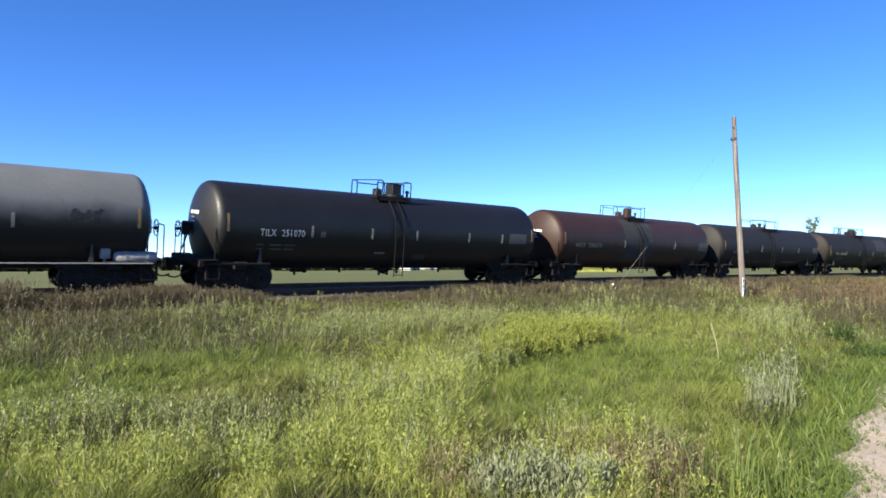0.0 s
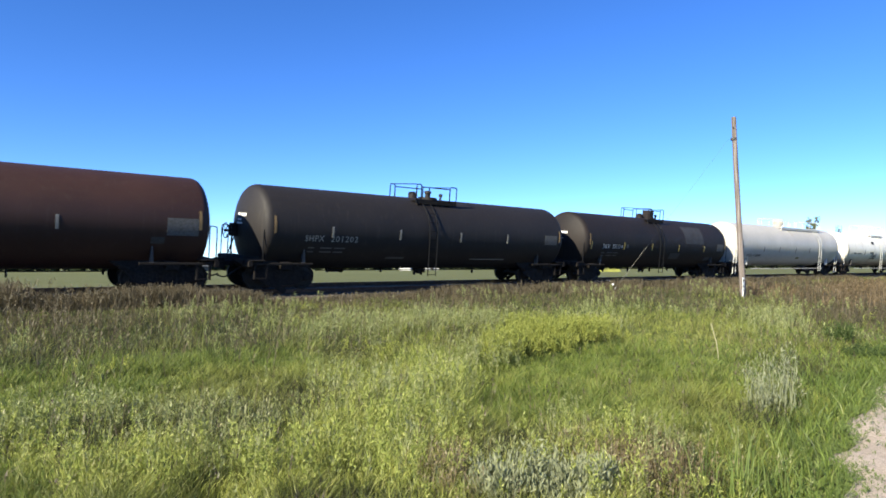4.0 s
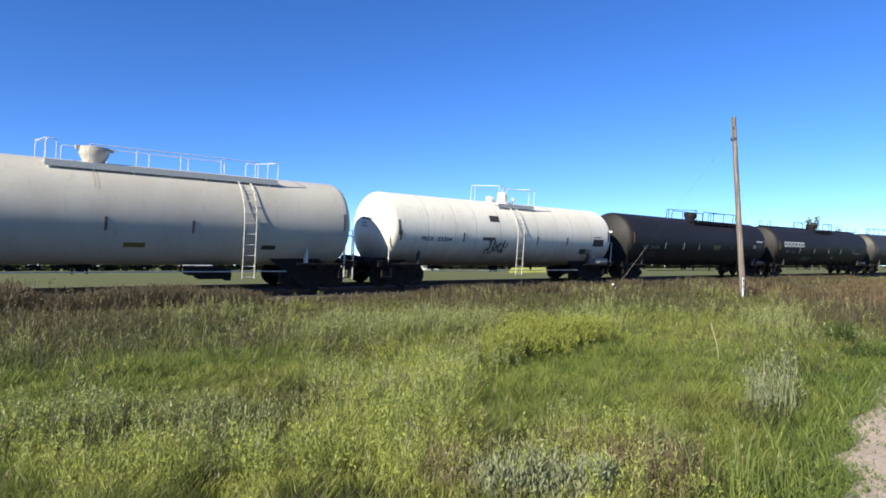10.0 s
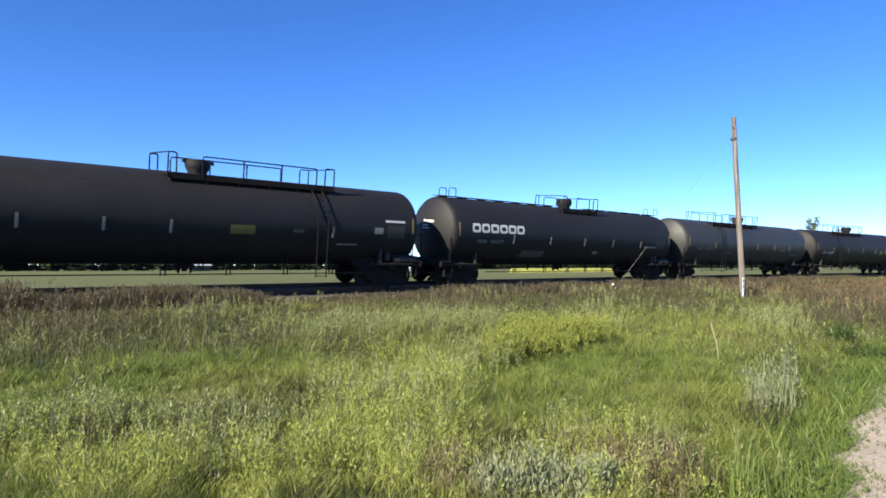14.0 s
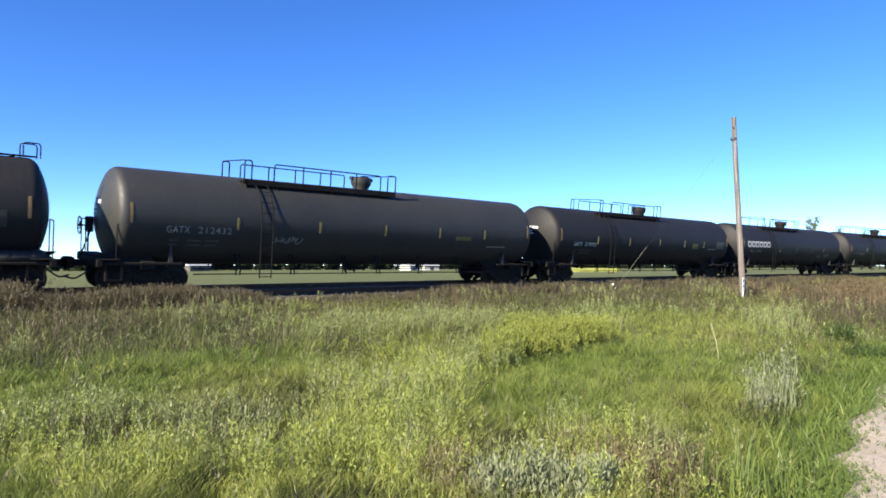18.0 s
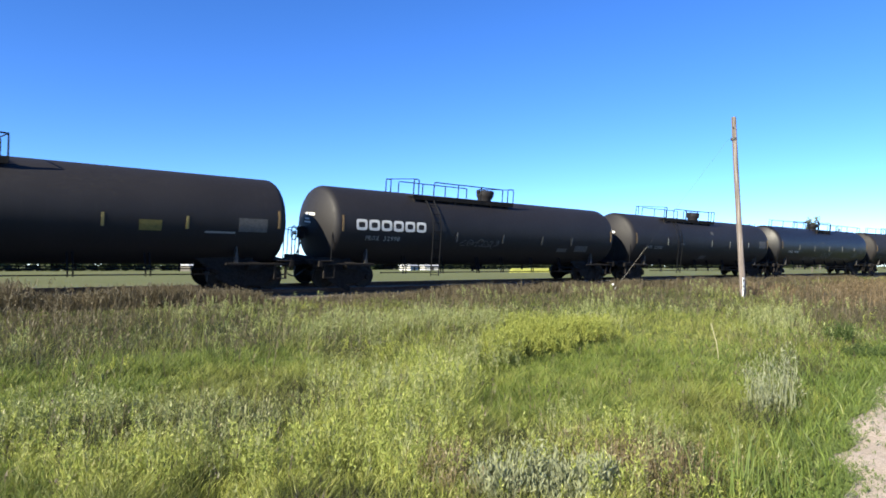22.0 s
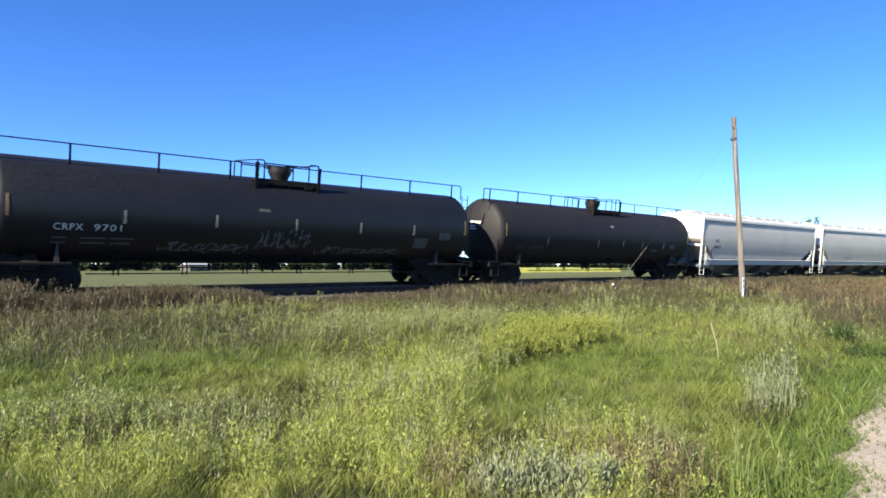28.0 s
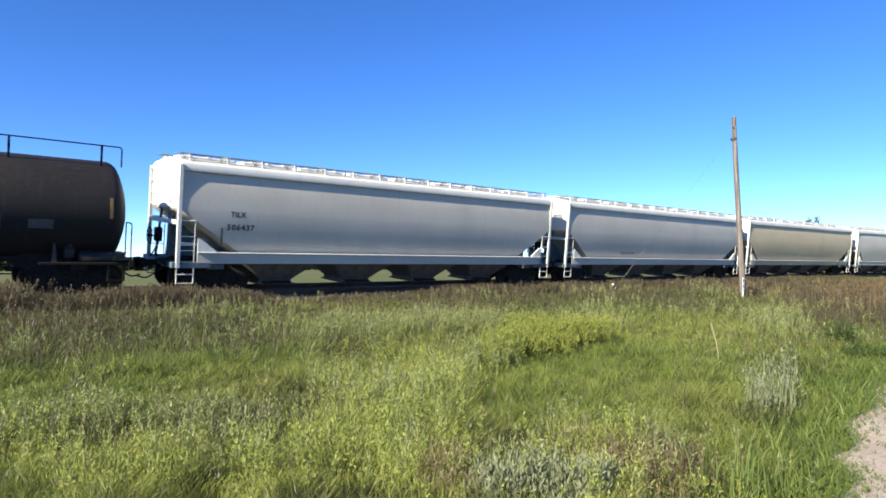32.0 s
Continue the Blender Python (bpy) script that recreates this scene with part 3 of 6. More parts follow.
def write(name, body, x0, x1, z0, z1, surface, mat, parent, label=""):
    """A line of writing on a surface, each word a part."""
    words = body.split()
    total = sum(len(w) for w in words) + 1.3 * (len(words) - 1)
    step, at = (x1 - x0) / total, x0
    for word in words:
        u, w, polys = letters(word, 0.035 if mat is MARKDARK else 0.006)
        wide = step * (len(word) - 0.12)
        me = bpy.data.meshes.new(name)
        me.from_pydata([surface(at + wide * a, z0 + (z1 - z0) * b) for a, b in zip(u, w)], [], polys)
        me.materials.append(mat)
        ob = new(name, me)
        ob.parent = parent
        if label:
            ob["label"] = label
        at += step * (len(word) + 1.3)


def block_marks(bm, x0, x1, z0, z1, R, zc, i, count=6):
    """One of six heavy rounded frames, together as wide as the painted name."""
    w = (x1 - x0) / count
    cx, cz, hx, hz = x0 + (i + 0.41) * w, (z0 + z1) / 2, 0.43 * w, (z1 - z0) / 2
    n, t = 32, 0.105
    rings = []
    for ax, az, p in ((hx, hz, 0.42), (hx - t, hz - t, 0.5)):
        ring = []
        for k in range(n):
            c, d = math.cos(k * math.tau / n), math.sin(k * math.tau / n)
            ring.append(bm.verts.new(on_tank(cx + ax * math.copysign(abs(c) ** p, c), cz + az * math.copysign(abs(d) ** p, d), R, zc, 0.008)))
        rings.append(ring)
    for k in range(n):
        j = (k + 1) % n
        bm.faces.new((rings[0][k], rings[0][j], rings[1][j], rings[1][k]))


def scribble(bm, x0, x1, z0, z1, R, zc, seed, strokes=9, w=0.03):
    """Loose painted loops, as of spray paint; no letters."""
    r = random.Random(seed)
    n, prev = strokes, None
    for i in range(n):
        cx = x0 + (x1 - x0) * (i + 0.5) / n
        a0, rx, rz = r.random() * 6, (x1 - x0) / n * (0.4 + 0.5 * r.random()), (z1 - z0) * (0.25 + 0.25 * r.random())
        cz = (z0 + z1) / 2 + (z1 - z0) * 0.12 * (r.random() - 0.5)
        for k in range(12):
            a = a0 + k * 0.42
            x, z = cx + rx * math.cos(a), cz + rz * math.sin(a * (1.0 + 0.4 * r.random()))
            nx, nz = math.cos(a) * w, math.sin(a) * w
            p = bm.verts.new(on_tank(x - nx / 2, z - nz / 2, R, zc, 0.006))
            q = bm.verts.new(on_tank(x + nx / 2, z + nz / 2, R, zc, 0.006))
            if prev:
                bm.faces.new((prev[0], prev[1], q, p))
            prev = (p, q)


def rail_run(bm, pts, r=0.026):
    tube(bm, rounded(pts, 0.09, 3), r, 6)


def top_platform(car, x0, x1, half, z, pipe, deckmat, rail_h, posts, kick=0.14):
    """Grating, toe board and handrails round the fittings on top of the tank."""
    def deck(bm):
        n = 9
        for k in range(n):
            y0 = -half + 2 * half * k / n
            box(bm, x0, x1, y0 + 0.015, y0 + 2 * half / n - 0.015, z - 0.03, z)
    d = fit_part("walkway", (x0, x1, half, z), deckmat, deck, car, None, "steel grating walkway on top of the tank")
    for s in (-1, 1):
        def toe(bm, s=s):
            box(bm, x0, x1, s * half - 0.012, s * half + 0.012, z - kick, z + 0.04)
            for x in np.arange(x0 + 0.1, x1, 1.1):
                prism(bm, [(x, z - kick), (x + 0.08, z - kick), (x + 0.06, z - kick - 0.16), (x + 0.02, z - kick - 0.16)], s * half - 0.25 if s > 0 else s * half, s * half if s > 0 else s * half + 0.25)
        fit_part("toe_board", (x0, x1, half, z, s), deckmat, toe, d)

        y, t = s * half, z + rail_h
        thick = 0.015 if pipe is WHITEPIPE else 0.025
        loops = [[(x0 + 0.02, z - 0.1), (x0 + 0.02, t), (x0 + 0.28, t), (x0 + 0.28, z)], [(x1 - 0.02, z - 0.1), (x1 - 0.02, t), (x1 - 0.4, t), (x1 - 0.4, z)]]
        if posts:
            xa, xb = (x0 + 1.1, x1 - 0.75) if s < 0 else (x0 + 0.7, x1 - 1.2)
            loops.append([(xa, z - 0.05), (xa, t - 0.05), (xb, t - 0.05), (xb, z - 0.05)])
            loops += [[(xa + (xb - xa) * k / posts, z - 0.05), (xa + (xb - xa) * k / posts, t - 0.07)] for k in range(1, posts)]
        else:
            loops.append([(x0 + min(0.28, (x1 - x0) * 0.3), t - 0.1), (x1 - min(0.4, (x1 - x0) * 0.3), t - 0.1)])
        for k, loop in enumerate(loops):
            def rails(bm, loop=loop, y=y, thick=thick):
                rail_run(bm, [(x, y, q) for x, q in loop], thick)
            fit_part("handrail" if len(loop) > 2 or not posts else "post", (x0, x1, half, z, rail_h, posts, s, k), pipe, rails, d)
    for x in (x0 + 0.02, x1 - 0.02):
        def cross(bm, x=x):
            rail_run(bm, [(x, -half, z + rail_h), (x, half, z + rail_h)], 0.014 if pipe is WHITEPIPE else 0.02)
        fit_part("cross_rail", (x, half, z, rail_h), pipe, cross, d)
    return d


def dome_pot(car, x, z, mat, r=0.42, h=0.42):
    def pot(bm):
        lathe(bm, [(z - 0.25, r * 0.72), (z + 0.02, r * 0.74), (z + h * 0.45, r * 0.95), (z + h * 0.6, r), (z + h * 0.93, r), (z + h, r * 0.93)], "z", 24)
    p = fit_part("valve_housing", (z, r, h), mat, pot, car, pose(x, 0, 0), "round bolted valve housing")

    def lid(bm):
        lathe(bm, [(z + h, r * 0.97), (z + h + 0.035, r * 0.97), (z + h + 0.06, r * 0.6)], "z", 24)
        box(bm, -r - 0.1, -r + 0.06, -0.07, 0.07, z + h - 0.08, z + h + 0.05, 0.01)
        box(bm, r - 0.06, r + 0.12, -0.05, 0.05, z + h - 0.1, z + h + 0.02, 0.01)
    fit_part("lid", (z, r, h), mat, lid, p)


def dome_box(car, x, z, mat, shape="box"):
    def body(bm):
        lathe(bm, [(z - 0.3, 0.42), (z + 0.06, 0.42), (z + 0.08, 0.3)], "z", 22)
        if shape == "box":
            box(bm, -0.24, 0.24, -0.26, 0.26, z + 0.06, z + 0.5, 0.03)
        elif shape == "drum":
            lathe(bm, [(z + 0.06, 0.25), (z + 0.42, 0.25), (z + 0.5, 0.19), (z + 0.52, 0.05)], "z", 20)
        else:
            lathe(bm, [(z + 0.06, 0.12), (z + 0.24, 0.12), (z + 0.26, 0.17), (z + 0.34, 0.15), (z + 0.37, 0.03)], "z", 16)
    p = fit_part("valve_housing", (z, shape), mat, body, car, pose(x, 0, 0), {"box": "square valve housing on a round manway", "drum": "drum-shaped valve housing on a round manway", "low": "low valve cluster on a round manway"}[shape])

    def valve(bm):
        lathe(bm, [(z - 0.1, 0.2), (z + 0.16, 0.2), (z + 0.17, 0.13), (z + 0.26, 0.12), (z + 0.27, 0.04)], "z", 16)
        for k in range(6):
            a = k * math.tau / 6
            box(bm, 0.17 * math.cos(a) - 0.025, 0.17 * math.cos(a) + 0.025, 0.17 * math.sin(a) - 0.025, 0.17 * math.sin(a) + 0.025, z + 0.16, z + 0.24)
    fit_part("manway_cover", (z,), mat, valve, p, pose(-0.75, 0.1, 0))

    def vent(bm):
        lathe(bm, [(z - 0.15, 0.05), (z + 0.14, 0.05), (z + 0.15, 0.09), (z + 0.25, 0.08), (z + 0.28, 0.02)], "z", 10)
    fit_part("relief_valve", (z,), mat, vent, p, pose(0.62, -0.15, 0))


def side_ladder(car, x, R, zc, ztop, pipe, bottom=0.46, w=0.42):
    def stiles(bm):
        for dx in (0.0, w):
            pts = [beside(x + dx, z, R, zc, 0.09) for z in np.linspace(ztop, zc + 0.1, 8)]
            y = pts[-1][1]
            pts += [(x + dx, y - 0.02, zc - 0.4), (x + dx, y - 0.02, bottom)]
            tube(bm, pts, 0.016 if pipe is WHITEPIPE else 0.022, 5)
    ld = fit_part("ladder", (x, R, zc, ztop, bottom, w), pipe, stiles, car)
    zs = np.arange(bottom + 0.05, ztop, 0.36)
    for z in zs:
        p = beside(x, max(z, zc + 0.1), R, zc, 0.09)

        def rung(bm, z=z, p=p):
            tube(bm, [(x, p[1] - 0.01, z), (x + w, p[1] - 0.01, z)], 0.014, 5)
        fit_part("rung", (x, R, zc, round(float(z), 3), w), pipe, rung, ld)


def under_gear(car, half, R, zc, pipe, seed, rail=False, hangers=()):
    """Bottom outlet, brake rod and the pipes that hang under the tank."""
    zb = zc - R
    r = random.Random(seed)

    def outlet(bm):
        lathe(bm, [(zb + 0.1, 0.24), (zb - 0.03, 0.24), (zb - 0.08, 0.14), (zb - 0.2, 0.1), (zb - 0.24, 0.1)], "z", 16)
        box(bm, -0.32, 0.32, -0.03, 0.03, zb - 0.12, zb + 0.02, 0.008)
        for s in (-0.2, 0.2):
            box(bm, s - 0.025, s + 0.025, -0.06, 0.06, zb - 0.3, zb - 0.05)
    fit_part("outlet_valve", (R, zc), CAST, outlet, car, None, "bottom outlet valve with a skid")

    def rod(bm):
        tube(bm, [(-half + 2.9, -0.35, zb - 0.04), (half - 2.9, -0.35, zb - 0.04)], 0.02, 5)
        for k in range(5):
            x = -half * 0.6 + half * 1.2 * k / 4 + r.random() * 0.5
            box(bm, x, x + 0.05, -0.4, -0.3, zb - 0.12 - 0.1 * r.random(), zb + 0.05)
    fit_part("brake_rod", (half, R, zc, seed), CAST, rod, car)

    def cyl(bm):
        lathe(bm, [(-0.42, 0.05), (-0.4, 0.14), (0.1, 0.14), (0.12, 0.17), (0.2, 0.17), (0.22, 0.05)], "x", 16)
    fit_part("brake_cylinder", (), CAST, cyl, car, pose(-half + 4.3, 0.35, zb - 0.05))
    if rail:
        for s in (-1, 1):
            y = s * 1.28

            def long_rail(bm, y=y):
                for z in ((zb - 0.02, zb - 0.2) if y < 0 and pipe is DARKPIPE else (zb - 0.1,)):
                    tube(bm, [(-half + 2.6, y, z), (half - 2.6, y, z)], 0.02, 5)
            lr = fit_part("side_handrail", (half, R, zc, y), pipe, long_rail, car)
            for x in hangers:
                def hang(bm, y=y):
                    k = 0.25 * (1 if y > 0 else -1)
                    for dx in (-0.07, 0.07):
                        tube(bm, [(dx, y - k * 0.8, zc - math.sqrt(R * R - (abs(y) - 0.2) ** 2) + 0.02), (dx, y, zb - 0.02), (dx, y, zb - 0.25)], 0.026, 5)
                fit_part("hanger", (R, zc, y), pipe, hang, lr, pose(x, 0, 0))


def tank_car(label, L, R, zc, mat, pipe=DARKPIPE, platform=(-1.15, 0.55), half_w=0.95, dome="box", rail_h=0.53, posts=0, ladder=None, marks=(), markmat=WHITEMARK, markz=1.95, text=None, textmat=MARKWHITE, small=(), blocks=None, seams=(), brake=(True, False), tankends=0.72, style=0, res=None, rail=False, hangers=(), deckmat=None, seed=1, tail=TAIL):
    car = empty("tank_car", pose(0, 0, DATUM))
    tagged(car, label, "tank car", "cars of the freight train")
    half = L / 2 - tankends
    zt = zc + R

    def shell(bm):
        lathe(bm, tank_profile(half, R, tail), "x", 64)
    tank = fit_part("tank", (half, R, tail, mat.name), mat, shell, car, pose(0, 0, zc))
    for k, x in enumerate(seams):
        def seam(bm):
            lathe(bm, [(-0.014, R - 0.004), (-0.01, R + 0.003), (0.01, R + 0.003), (0.014, R - 0.004)], "x", 48)
        fit_part("weld_seam", (R, mat.name), SEAMLINE if mat is WHITEDIRTY else mat, seam, tank, pose(x, 0, 0))
    for s in (-1, 1):
        end_gear(car, L, s, pipe, CAST if pipe is DARKPIPE else pipe, brake[0 if s < 0 else 1], zc, style)
        truck(car, s * (L / 2 - 1.98))

        for y in (-0.95, 0.45):
            def saddle(bm):
                prism(bm, [(-0.16, 0.98), (0.16, 0.98), (0.16, zc - R + 0.5), (-0.16, zc - R + 0.5)], 0, 0.5)
            fit_part("saddle", (R, zc), CAST, saddle, car, pose(s * (L / 2 - 1.98), y, 0))
    x0, x1 = platform
    top_platform(car, x0, x1, half_w, zt - 0.1, pipe, deckmat or CAST, rail_h + 0.13, posts)
    if dome == "pot":
        dome_pot(car, 0.28, zt, mat)
    else:
        dome_box(car, 0.28, zt, mat, dome)
    if ladder is not None:
        side_ladder(car, ladder, R, zc, zt - 0.25, pipe)
    for x in marks:
        def mk(bm, x=x):
            plate(bm, -0.04, 0.04, markz - 0.2, markz + 0.2, R, zc)
        fit_part("reflector", (R, zc, markz), markmat, mk, tank, pose(x, 0, -zc), "dusty vertical reflector strip")
    for s in (-1, 1):
        def ends(bm):
            plate(bm, -0.04, 0.04, zc - 0.3, zc + 0.3, R, zc)
        fit_part("end_reflector", (R, zc), AMBERMARK if pipe is DARKPIPE else markmat, ends, tank, pose(s * (half - DISH * R - 0.05) + (tail if s > 0 else 0), 0, -zc))
    face = lambda x, z: on_tank(x, z, R, zc, 0.008)
    if text:
        write("reporting_mark", *text, face, textmat, car, "painted reporting mark")
    for a, b, c, d, m in small:
        bm = bmesh.new()
        plate(bm, a, b, c, d, R, zc, 0.006)
        part("stencil_panel", bm, m, car)
    if blocks:
        for k in range(6):
            bm = bmesh.new()
            block_marks(bm, *blocks, R, zc, k)
            part("painted_block", bm, MARKWHITE, car, "heavy white block shape painted on the side")
    def hm(bm):
        for y0, y1, z0, z1 in ((0.04, 0.26, 0.36, 0.47), (-0.42, -0.02, 0.36, 0.47), (-0.1, 0.24, 0.2, 0.26), (-0.2, 0.26, 0.08, 0.13)):
            v = []
            for y, z in ((y0, z0), (y1, z0), (y1, z1), (y0, z1)):
                v.append(bm.verts.new((-half + CROWN * R - math.sqrt((CROWN * R) ** 2 - y * y - z * z) - 0.016, y, z)))
            bm.faces.new(v)
    fit_part("head_stencil", (half, R), MARKWHITE if mat not in (WHITE, WHITEDIRTY) else MARKGREY, hm, tank, None, "small stencilled bars on the tank head")
    if res:
        def reservoir(bm):
            lathe(bm, [(-0.62, 0.04), (-0.6, 0.15), (-0.52, 0.2), (0.52, 0.2), (0.6, 0.15), (0.62, 0.04)], "x", 20)
            for x in (-0.3, 0.3):
                lathe(bm, [(x - 0.03, 0.205), (x - 0.03, 0.215), (x + 0.03, 0.215), (x + 0.03, 0.205)], "x", 20)
            box(bm, -0.35, -0.25, -0.05, 0.05, -0.2, -0.15)
            box(bm, 0.25, 0.35, -0.05, 0.05, -0.2, -0.15)
        fit_part("air_reservoir", (), res, reservoir, car, pose(L / 2 - 1.35, -1.18, 1.08), "horizontal air reservoir cylinder on the sill")

        def valve(bm):
            box(bm, -0.14, 0.14, -0.1, 0.1, -0.15, 0.16, 0.03)
            lathe(bm, [(0.16, 0.09), (0.26, 0.08), (0.28, 0.03)], "z", 10)
            tube(bm, [(0, 0, -0.15), (0, 0, -0.3)], 0.04, 6)
        fit_part("control_valve", (), res, valve, car, pose(L / 2 - 2.2, -1.2, 1.2), "lumpy brake control valve")
    under_gear(car, half, R, zc, pipe, seed, rail, hangers)
    return car


def hopper_car(label, L, mat, trim, deck_label="", text=(), textmat=MARKDARK, seed=1):
    car = tagged(empty("hopper_car", pose(0, 0, DATUM)), label, "hopper car", "cars of the freight train")
    e = L / 2 - 0.75

    # body: level by level, half length and half width
    levels = [(1.15, e - 2.2, 1.30), (1.25, e - 2.05, 1.34), (1.55, e - 1.6, 1.43), (2.0, e - 0.93, 1.52), (2.4, e - 0.33, 1.56), (2.62, e - 0.02, 1.57), (2.66, e, 1.57), (3.0, e, 1.565), (3.4, e, 1.53), (3.7, e, 1.48), (3.9, e, 1.43)]
    roof = [(3.86, e + 0.02, 1.555), (3.98, e + 0.02, 1.57), (4.10, e + 0.02, 1.51), (4.18, e, 1.3), (4.30, e - 0.02, 0.35)]

    def loft(bm, rows, sub=14):
        rings = []
        for z, hx, hy in rows:
            ring = []
            for k in range(sub):
                ring.append(bm.verts.new((-hx + 2 * hx * k / sub, -hy, z)))
            for k in range(4):
                ring.append(bm.verts.new((hx, -hy + 2 * hy * k / 4, z)))
            for k in range(sub):
                ring.append(bm.verts.new((hx - 2 * hx * k / sub, hy, z)))
            for k in range(4):
                ring.append(bm.verts.new((-hx, hy - 2 * hy * k / 4, z)))
            rings.append(ring)
        for a, b in zip(rings, rings[1:]):
            for k in range(len(a)):
                j = (k + 1) % len(a)
                bm.faces.new((a[k], a[j], b[j], b[k]))
        bm.faces.new(rings[0][::-1])
        bm.faces.new(rings[-1])
    body = fit_part("body", (L,), mat, lambda bm: loft(bm, levels), car)
    for s in (-1, 1):
        def sheet_end(bm, s=s):
            box(bm, s * e if s > 0 else -e - 0.012, e + 0.012 if s > 0 else -e, -1.48, 1.48, 2.68, 3.85)
        fit_part("end_sheet", (L, s), trim, sheet_end, car, None, "white painted end sheet")
    top = fit_part("roof", (L,), trim, lambda bm: loft(bm, roof), car, None, "pale roof with rounded eaves")

    def chute(bm):
        rings = []
        for z, hx, hy in ((1.12, 1.62, 1.38), (0.62, 0.95, 1.0), (0.30, 0.62, 0.7), (0.16, 0.62, 0.7)):
            rings.append([bm.verts.new(p) for p in ((-hx, -hy, z), (hx, -hy, z), (hx, hy, z), (-hx, hy, z))])
        for a, b in zip(rings, rings[1:]):
            for k in range(4):
                bm.faces.new((a[k], b[k], b[(k + 1) % 4], a[(k + 1) % 4]))
        bm.faces.new(rings[0])
        bm.faces.new(rings[-1][::-1])
        box(bm, -0.7, 0.7, -0.78, 0.78, 0.13, 0.19, 0.01)
    for x in (-5.25, -1.75, 1.75, 5.25):
        ch = fit_part("discharge_chute", (), HOPDARK, chute, car, pose(x * (L / 19.6), 0, 0), "dirty sloping discharge chute")

        def gate(bm):
            box(bm, -0.5, 0.5, -0.95, -0.7, 0.18, 0.26, 0.01)
        fit_part("outlet_gate", (), CAST, gate, ch)
    for s in (-1, 1):
        def sill(bm, s=s):
            box(bm, -e + 0.55, e - 0.55, s * 1.53 - 0.03, s * 1.53 + 0.03, 0.94, 1.28, 0.012)
        sl = fit_part("side_sill", (L, s, mat.name), mat, sill, car, None, "grey side sill plate")

        # the white trim stands in for sunlight on the flange's upward face
        def flange(bm, s=s):
            box(bm, -e + 0.55, e - 0.55, s * 1.55 - 0.09, s * 1.55 + 0.09, 1.282, 1.315, 0.006)
        fit_part("flange", (L, s), trim, flange, sl, None, "bright upper flange of the sill")
    # roof walkways with brackets, and hatches
    for s in (-1, 1):
        def board(bm, s=s):
            for k in range(5):
                y = s * 0.95 + (k - 2) * 0.12
                box(bm, -e, e, y - 0.04, y + 0.04, 4.40, 4.425)
        w = fit_part("roof_walkway", (L, s), GALVDULL, board, top, None, "galvanised grating walkway along the roof")
    for s in (-1, 1):
        for k in range(15):
            x = -e + 0.3 + (2 * e - 0.6) * k / 14

            def br(bm, s=s):
                prism(bm, [(-0.03, 4.10), (0.03, 4.10), (0.05, 4.40), (-0.05, 4.40)], s * 1.30 - 0.02, s * 1.30 + 0.02)
                box(bm, -0.03, 0.03, min(s * 0.62, s * 1.32), max(s * 0.62, s * 1.32), 4.365, 4.398)
                box(bm, -0.03, 0.03, s * 0.66 - 0.02, s * 0.66 + 0.02, 4.2, 4.37)
            fit_part("walkway_bracket", (s,), trim, br, top, pose(x, 0, 0))
    for k in range(8):
        x = -e + 1.2 + (2 * e - 2.4) * k / 7

        def hatch(bm):
            box(bm, -0.95, 0.95, -0.32, 0.32, 4.28, 4.40, 0.03)
            for dx in (-0.6, 0.0, 0.6):
                box(bm, dx - 0.04, dx + 0.04, -0.36, 0.36, 4.39, 4.425, 0.008)
        fit_part("hatch", (), trim, hatch, top, pose(x, 0, 0))
    # ends
    for s in (-1, 1):
        m = pose(0, 0, 0, 0, 0, 0 if s < 0 else 180)

        def endframe(bm):
            box(bm, -e - 0.22, -e + 1.0, -1.56, 1.56, 0.80, 0.98, 0.012)
            box(bm, -e - 0.1, -e + 3.2, -0.3, 0.3, 0.72, 1.06, 0.012)
            box(bm, -e + 0.95, -e + 1.5, -1.4, 1.4, 0.74, 0.98, 0.012)
            for y in (-0.55, 0.55):
                tube(bm, [(-e - 0.1, y, 0.98), (-e + 0.05, y, 2.66)], 0.045, 6)
            prism(bm, [(-e + 0.1, 0.98), (-e + 1.7, 0.98), (-e + 1.7, 1.12), (-e + 0.1, 2.5)], -0.06, 0.06)
        fit_part("end_frame", (L,), BLUEGREY if s < 0 else HOPDARK, endframe, car, m, "painted end frame under the slope sheet")
        for y in (-1.54, 1.54):
            k = -1 if y < 0 else 1

            def post(bm, y=y):
                box(bm, -e - 0.10, -e + 0.02, y - 0.05, y + 0.05, 0.80, 4.05, 0.01)
                prism(bm, [(-e + 0.55, 1.3), (-e + 1.15, 1.3), (-e + 1.15, 1.36), (-e + 0.62, 1.74), (-e + 0.55, 1.74)], y - 0.04, y + 0.04)
            fit_part("corner_post", (L, y), trim, post, car, m, "pale corner post")

            def lad(bm, y=y):
                tube(bm, [(-e + 0.46, y, 0.3), (-e + 0.46, y, 2.3)], 0.02, 5)
                tube(bm, [(-e - 0.06, y, 0.3), (-e - 0.06, y, 0.82)], 0.02, 5)
                tube(bm, [(-e - 0.04, y, 2.3), (-e + 0.46, y, 2.3)], 0.03, 5)
            ld = fit_part("ladder", (L, y), trim, lad, car, m)
            for z in (0.32, 0.6, 0.95, 1.35, 1.8):
                def rung(bm, y=y):
                    tube(bm, [(-e - 0.06, y, 0), (-e + 0.46, y, 0)], 0.018, 5)
                fit_part("rung", (L, y), trim, rung, ld, pose(0, 0, z))
